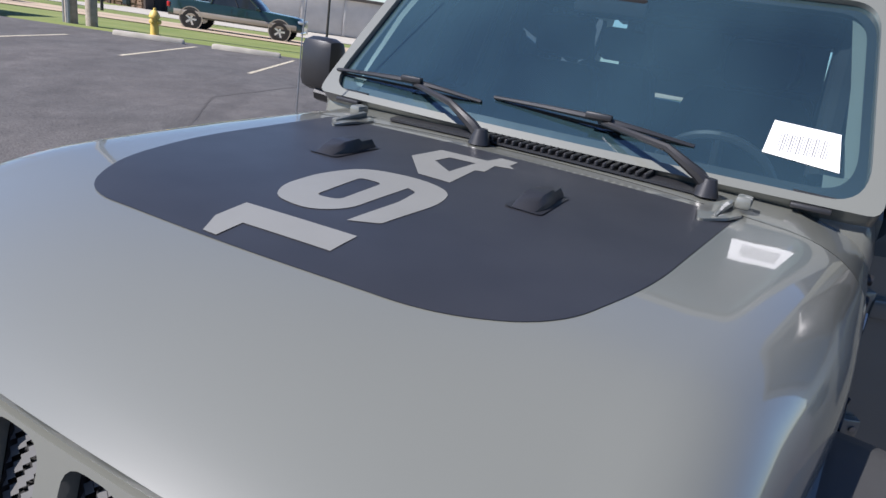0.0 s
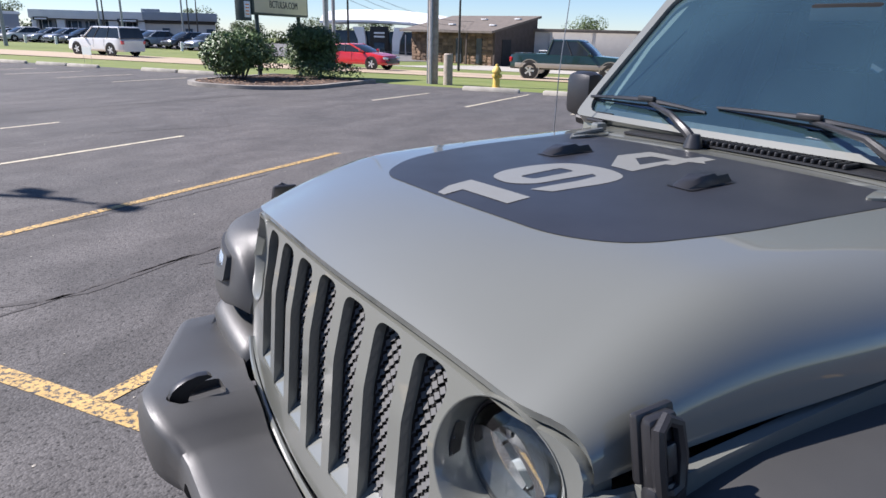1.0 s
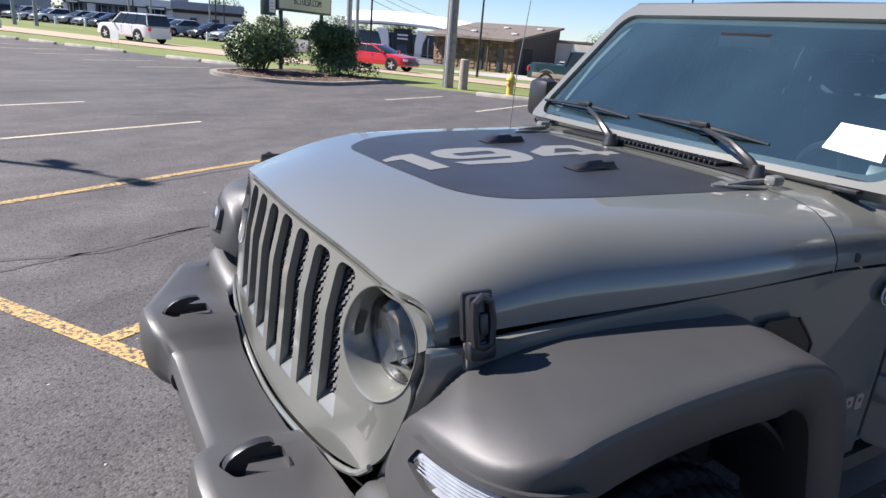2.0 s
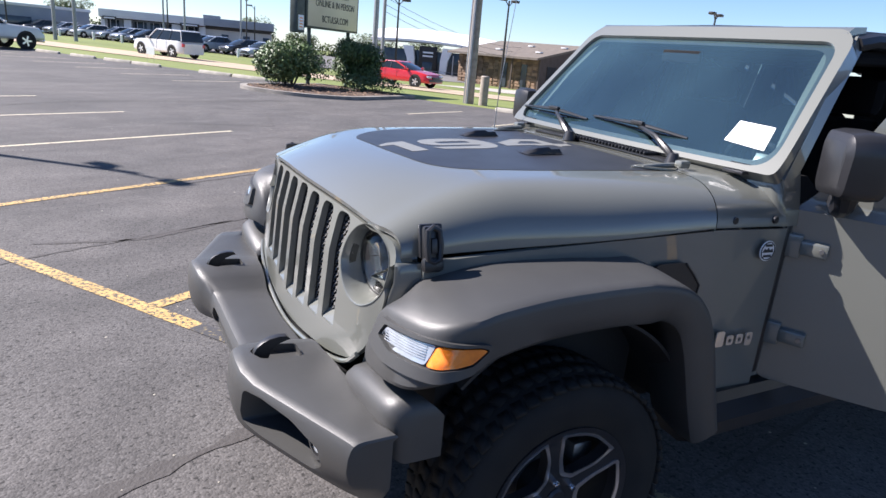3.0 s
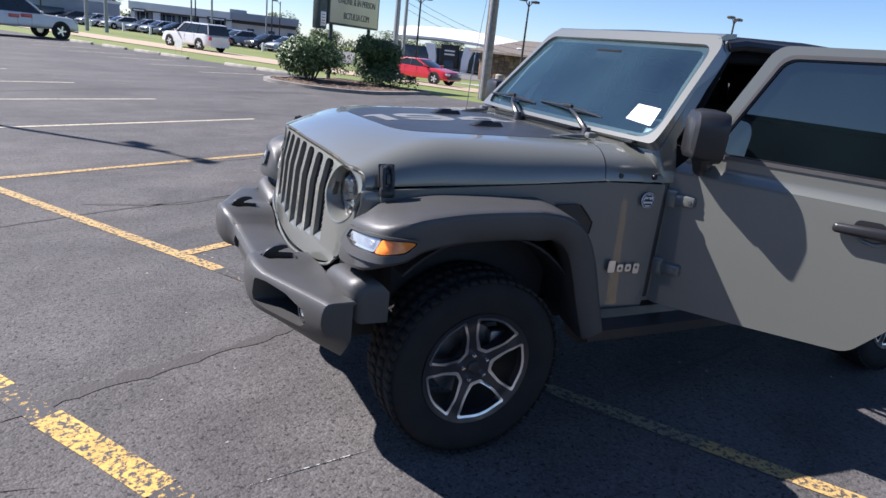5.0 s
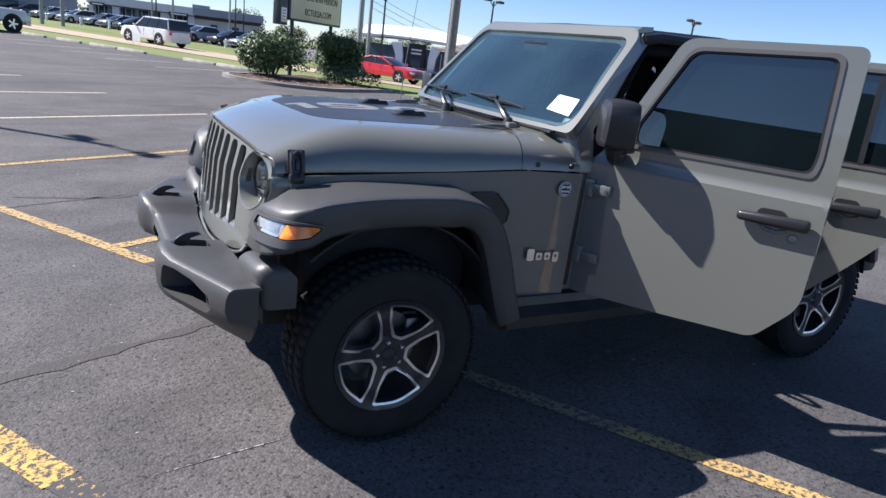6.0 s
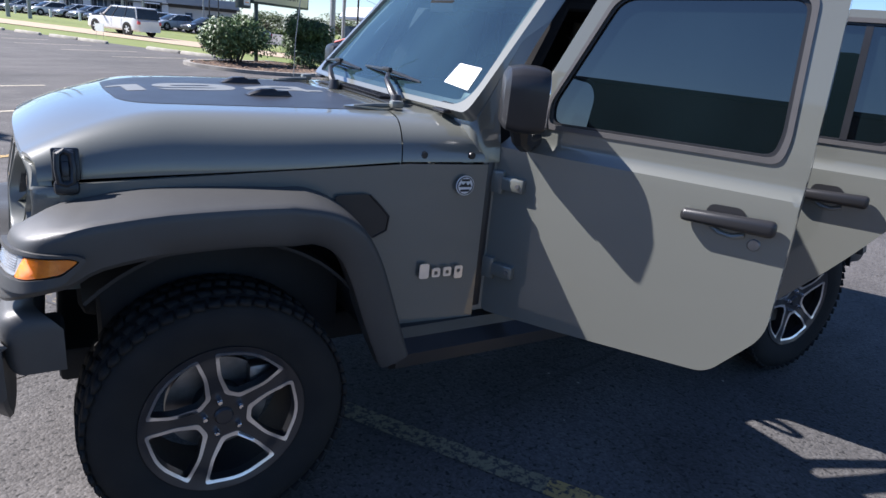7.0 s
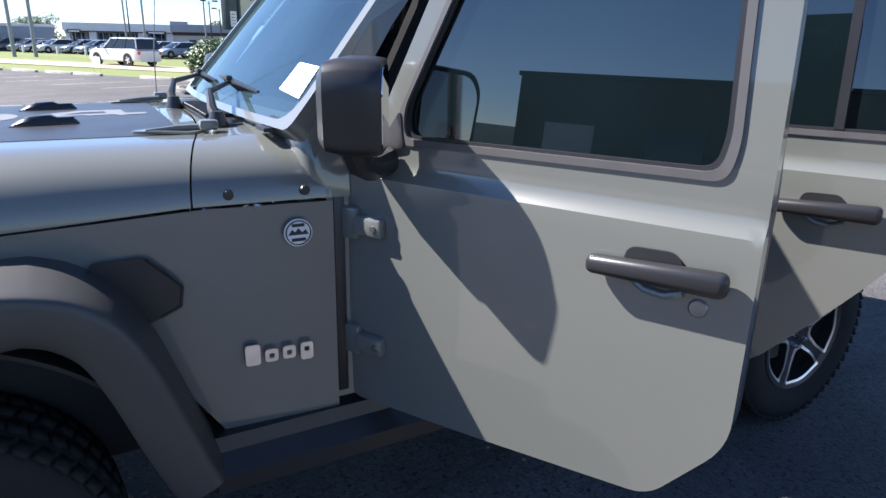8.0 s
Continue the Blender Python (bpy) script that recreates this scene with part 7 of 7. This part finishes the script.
part("wall", box((L * 0.5, 6, 1.8), (L, 12, 3.6), 0.02), BLUE_PANEL, annex)
part("parapet", box((L * 0.5, 6, 3.75), (L + 0.3, 12.3, 0.35), 0.02), FASCIA, annex)
part("window_band", box((L * 0.42, -0.02, 1.5), (L * 0.7, 0.12, 1.6), 0.01), SHOP_GLASS, annex)

# white arched dealership
m, L = building_frame(at_point(-35.8, -89), at_point(-51, -79), -2.0)
arch = thing("arched_dealership", "white dealership with a curved roof and tall grey portal", "building", m)
part("wall", box((L * 0.5, 6.4, 1.9), (L, 12, 3.8), 0.02), SHOP_GLASS, arch)
rg = []
for k in range(13):
    x = lerp(-0.6, L + 0.6, k / 12)
    z = 4.15 + 0.75 * math.sin(math.pi * min(1.0, 0.25 + 0.75 * k / 12)) - 0.25 * smooth(0.6, 1.0, k / 12)
    rg.append([Vector((x, y, z + dz)) for y, dz in ((-0.9, 0.0), (-0.9, 0.30), (2.6, 1.55), (12, 2.1), (12, 0.0))])
part("curved_roof", loft(rg), ROOF_WHITE, arch, "curved white metal roof")
for x, e in ((0.30, -0.45), (0.54, 0.45)):
    part("portal_leg", loft([[Vector((L * x + k * w + d, y, z)) for k, y in ((-1, -0.8), (1, -0.8), (1, 0.3), (-1, 0.3))] for z, d, w in ((0, e * 0.2, 0.42), (2.6, e * 0.5, 0.55), (4.3, e * 1.6, 0.75))]), ROOF_WHITE, arch)
part("portal_panel", box((L * 0.42, -0.15, 2.35), (2.6, 0.2, 4.1), 0.02), BRONZE, arch)
part("portal_glass", box((L * 0.42, -0.28, 1.15), (1.5, 0.1, 2.2), 0.01), SHOP_GLASS, arch)
for k in range(2):
    part("sign_bar", box((L * 0.42, -0.28, 3.55 - 0.5 * k), (1.5, 0.05, 0.22)), WHITE, arch)
part("brand_bar", box((L * 0.86, -0.75, 3.55), (1.7, 0.06, 0.42)), WHITE, arch)
for i in range(5):
    part("window_post", box((L * (0.62 + 0.09 * i), 0.32, 1.7), (0.12, 0.2, 3.4)), FASCIA, arch)
fence = thing("yard_fence", "low grey rail fence before the dealership", "fence", m)
for i in range(14):
    part("post", box((L * 0.45 + i * 0.95, -7.0, 0.65), (0.07, 0.07, 1.3)), GALV, fence)
for z in (0.35, 0.8, 1.22):
    part("rail", box((L * 0.45 + 6.2, -7.0, z), (12.6, 0.04, 0.05)), GALV, fence)

# stone office with shingle roof
m, L = building_frame(at_point(-37.4, -67.5), at_point(-41.5, -57.0), -1.6)
office = thing("stone_office", "brown rubble-stone office with a sloping shingle roof", "building", m)
wall_part = part("wall", box((L * 0.5, 4.9, 1.75), (L, 9.0, 3.5), 0.02), STONE, office)
part("gable_wall", loft([[Vector((x, y, z)) for y, z in ((0.25, 0.0), (9.3, 0.0), (9.3, 5.15), (0.25, 3.55))] for x in (L + 0.02, L + 0.22)]), BROWN_WALL, office, "dark brown sided gable wall")
part("roof", loft([[Vector((x, y, z)) for y, z in ((-0.9, 3.40), (-0.9, 3.62), (9.6, 5.45), (9.6, 5.2))] for x in (-0.8, L * 0.5, L + 0.55)]), SHINGLE, office, "brown shingle roof")
for x, y in ((0.45, 2.4), (0.95, 2.2), (0.62, 6.2), (1.0, 6.6)):
    part("skylight", box((L * x - 0.8, y, 3.72 + 0.174 * (y + 0.9)), (0.7, 0.5, 0.14), 0.02), FASCIA, office)
for x in (0.60, 0.84):
    part("office_window", box((L * x, 0.33, 1.55), (0.75, 0.1, 2.6)), SHOP_GLASS, office)
part("post", box((L * 0.74, -0.5, 1.7), (0.16, 0.16, 3.4)), BROWN_WALL, office)
part("dark_entry", box((L + 0.24, 2.6, 1.4), (0.10, 1.8, 2.8)), DARK, office)
rnd = random.Random(5)
for i in range(15):
    for j in range(10):
        x, z = L * (i + 0.5) / 15 + rnd.uniform(-0.1, 0.1), 0.17 + j * 0.34 + rnd.uniform(-0.05, 0.05)
        if any(abs(x - L * c) < 0.5 for c in (0.60, 0.84)) and 0.4 < z < 2.9:
            continue
        part("stone", box((x, 0.37, z), (rnd.uniform(0.4, 0.75), 0.10, rnd.uniform(0.22, 0.34)), 0.03, seg=1), STONE, wall_part)

# pale warehouse
m, L = building_frame(at_point(-47.5, -62), at_point(-66, -46), -1.9)
ware = thing("warehouse", "long pale block warehouse with a low roof edge", "building", m)
part("wall", box((L * 0.5, 6, 2.05), (L, 12, 4.1), 0.02), PALE_WALL, ware)
part("roof_edge", box((L * 0.5, 5.9, 4.2), (L + 0.5, 12.6, 0.34), 0.02), SHINGLE, ware)
for i in range(6):
    part("pilaster", box((L * i / 5, -0.05, 2.0), (0.35, 0.2, 4.0), 0.02), PALE_WALL, ware)

# dark building across the lot behind the camera, seen only in the windows
m, L = building_frame(at_point(43, 0.0), at_point(23, 45), 0.0)
back = thing("dark_building", "dark flat-roofed building mirrored in the car windows", "building", m)
part("wall", box((L * 0.5, 6, 3.2), (L, 12, 6.4), 0.03), BROWN_WALL, back)
for i in range(7):
    part("bay_door", box((L * (0.08 + 0.14 * i), -0.05, 1.7), (L * 0.07, 0.12, 3.4), 0.02), SHOP_GLASS if i % 3 else PALE_WALL, back)
part("parapet", box((L * 0.5, 6, 6.5), (L + 0.3, 12.3, 0.3), 0.03), BRONZE, back)

# ---------------------------------------------------------------- trees, lamps, wires
def tree(p, h, r, seed, leaf=0.16, count=2600, label="broad green tree behind the buildings"):
    root = thing("tree", label, "tree", Matrix.Translation(p), "far trees")
    rnd = random.Random(seed)
    bm = tube([(0, 0, -0.3), (0.05, 0.03, h * 0.3), (0.1, -0.05, h * 0.62)], [0.05 * h, 0.035 * h, 0.012 * h], 8)
    for _ in range(7):
        an, z0 = rnd.uniform(0, 6.28), rnd.uniform(0.25, 0.5) * h
        tube([(0.05, 0, z0), (0.4 * r * math.cos(an), 0.4 * r * math.sin(an), z0 + 0.16 * h), (0.8 * r * math.cos(an), 0.8 * r * math.sin(an), z0 + 0.3 * h)], [0.02 * h, 0.012 * h, 0.004 * h], 6, bm)
    part("trunk", bm, BARK, root)
    bm = leaf_cloud((r, r, h * 0.50), count, leaf, seed, 18)
    bmesh.ops.translate(bm, verts=bm.verts[:], vec=(0, 0, h * 0.62))
    tagged(part("crown", bm, LEAF_TREE, root), kind="stuff")
    return root


tree(at_point(-68, -70) + Vector((0, 0, -2.2)), 7.2, 3.6, 4)
tree(at_point(-22, -104) + Vector((0, 0, -1.5)), 6.4, 3.0, 5)
tree(at_point(-31, -112) + Vector((0, 0, -1.8)), 5.2, 3.4, 6)
tree(at_point(-45, -112) + Vector((0, 0, -2.2)), 6.6, 4.2, 7)
tree(at_point(-52, -106) + Vector((0, 0, -2.2)), 7.0, 4.0, 9)
tree(at_point(3, -120) + Vector((0, 0, -1.0)), 6.5, 3.6, 10)
tree(at_point(14, -118) + Vector((0, 0, -1.0)), 6.0, 3.6, 12)
tree(at_point(-60, -80) + Vector((0, 0, -2.2)), 6.0, 2.6, 11)
wood = bmesh.new()
for i in range(26):
    c = leaf_cloud((5.0, 3.0, 3.0), 420, 0.42, 40 + i, 8)
    bmesh.ops.translate(c, verts=c.verts[:], vec=(34 - i * 5.6, -150 + 1.1 * i + 4 * math.sin(i * 2.1), 0.2 + 0.9 * math.sin(i * 1.3)))
    merge(wood, c)
tagged(part("far_woods", wood, LEAF_TREE), "belt of green trees on the skyline", "trees", kind="stuff")
for x, y, h, n in ((-23.5, -36, 6.0, 2), (-34, -28.2, 6.3, 2), (-6.3, -73, 5.9, 2), (-14.4, -74, 6.0, 2), (-17, -82, 5.6, 1), (-17.4, -40, 5.4, 2), (8, -78, 6.2, 2)):
    a, b = (Vector((x, y, 0)) - ORIGIN).dot(UA), (Vector((x, y, 0)) - ORIGIN).dot(UB)
    lamp_post(at_point(x, y) + Vector((0, 0, land(a, b))), h, "dark double-headed lamp post by the road", n, 0.6, 0.4)
for x, y, h, rr in ((-16.6, -40.5, 10, 0.13), (-13.0, -33, 11, 0.16), (-6.6, -62, 11, 0.10), (3.6, -68, 11, 0.17), (2.0, -69, 11, 0.17), (-6.0, -74, 11, 0.10), (-14.0, -75, 11, 0.10)):
    a, b = (Vector((x, y, 0)) - ORIGIN).dot(UA), (Vector((x, y, 0)) - ORIGIN).dot(UB)
    pl = thing("roadside_pole", "tall grey pole beside the road", "pole", Matrix.Translation(at_point(x, y) + Vector((0, 0, land(a, b)))), "roadside poles")
    part("shaft", tube([(0, 0, -0.2), (0, 0, h)], [rr, rr * 0.75], 10), GALV, pl)
wires = thing("overhead_wires", "black overhead wires between poles", "cable")
for k in range(3):
    p, q = Vector((-16.6, -40.5, 4.9 - 0.45 * k)), Vector((-46, -66, 3.2 - 0.5 * k))
    part("wire", tube([p.lerp(q, i / 10) - Vector((0, 0, 0.9 * (1 - (2 * i / 10 - 1) ** 2))) for i in range(11)], 0.015, 5), BRONZE, wires)
for i in range(9):
    stake = thing("edge_bollard", "short white bollard at the edge of the sales lot", "bollard", Matrix.Translation(spot(-46.5 - i * 5.6 - 0.7 * (i % 2), 46.6)), "edge bollards")
    part("post", tube([(0, 0, -0.2), (0, 0, 0.78), (0, 0, 0.82)], [0.13, 0.13, 0.09], 10), WHITE, stake)
yard = thing("yard_sign", "small white yard sign on the grass", "sign", Matrix.Translation(spot(-25.8, 20.3)) @ Matrix.Rotation(HEAD, 4, "Z"))
part("panel", box((0, 0, 0.55), (0.60, 0.015, 0.36)), WHITE, yard)
for k in range(3):
    part("text_bar", box((0, 0.011, 0.65 - 0.10 * k), (0.42, 0.006, 0.045)), SILVER, yard)
for x in (-0.25, 0.25):
    part("stake", tube([(x, 0, -0.1), (x, 0, 0.4)], 0.006, 5), GALV, yard)

m, L = building_frame(at_point(70, -40), at_point(78, 5), 0.0)
low_shop = thing("low_shop", "low tan shop across the lot, mirrored in the car windows", "building", m)
part("wall", box((L * 0.5, 6, 2.0), (L, 12, 4.0), 0.03), PALE_WALL, low_shop)
part("parapet", box((L * 0.4, 6, 4.3), (L * 0.3, 12.3, 1.0), 0.03), BROWN_WALL, low_shop)
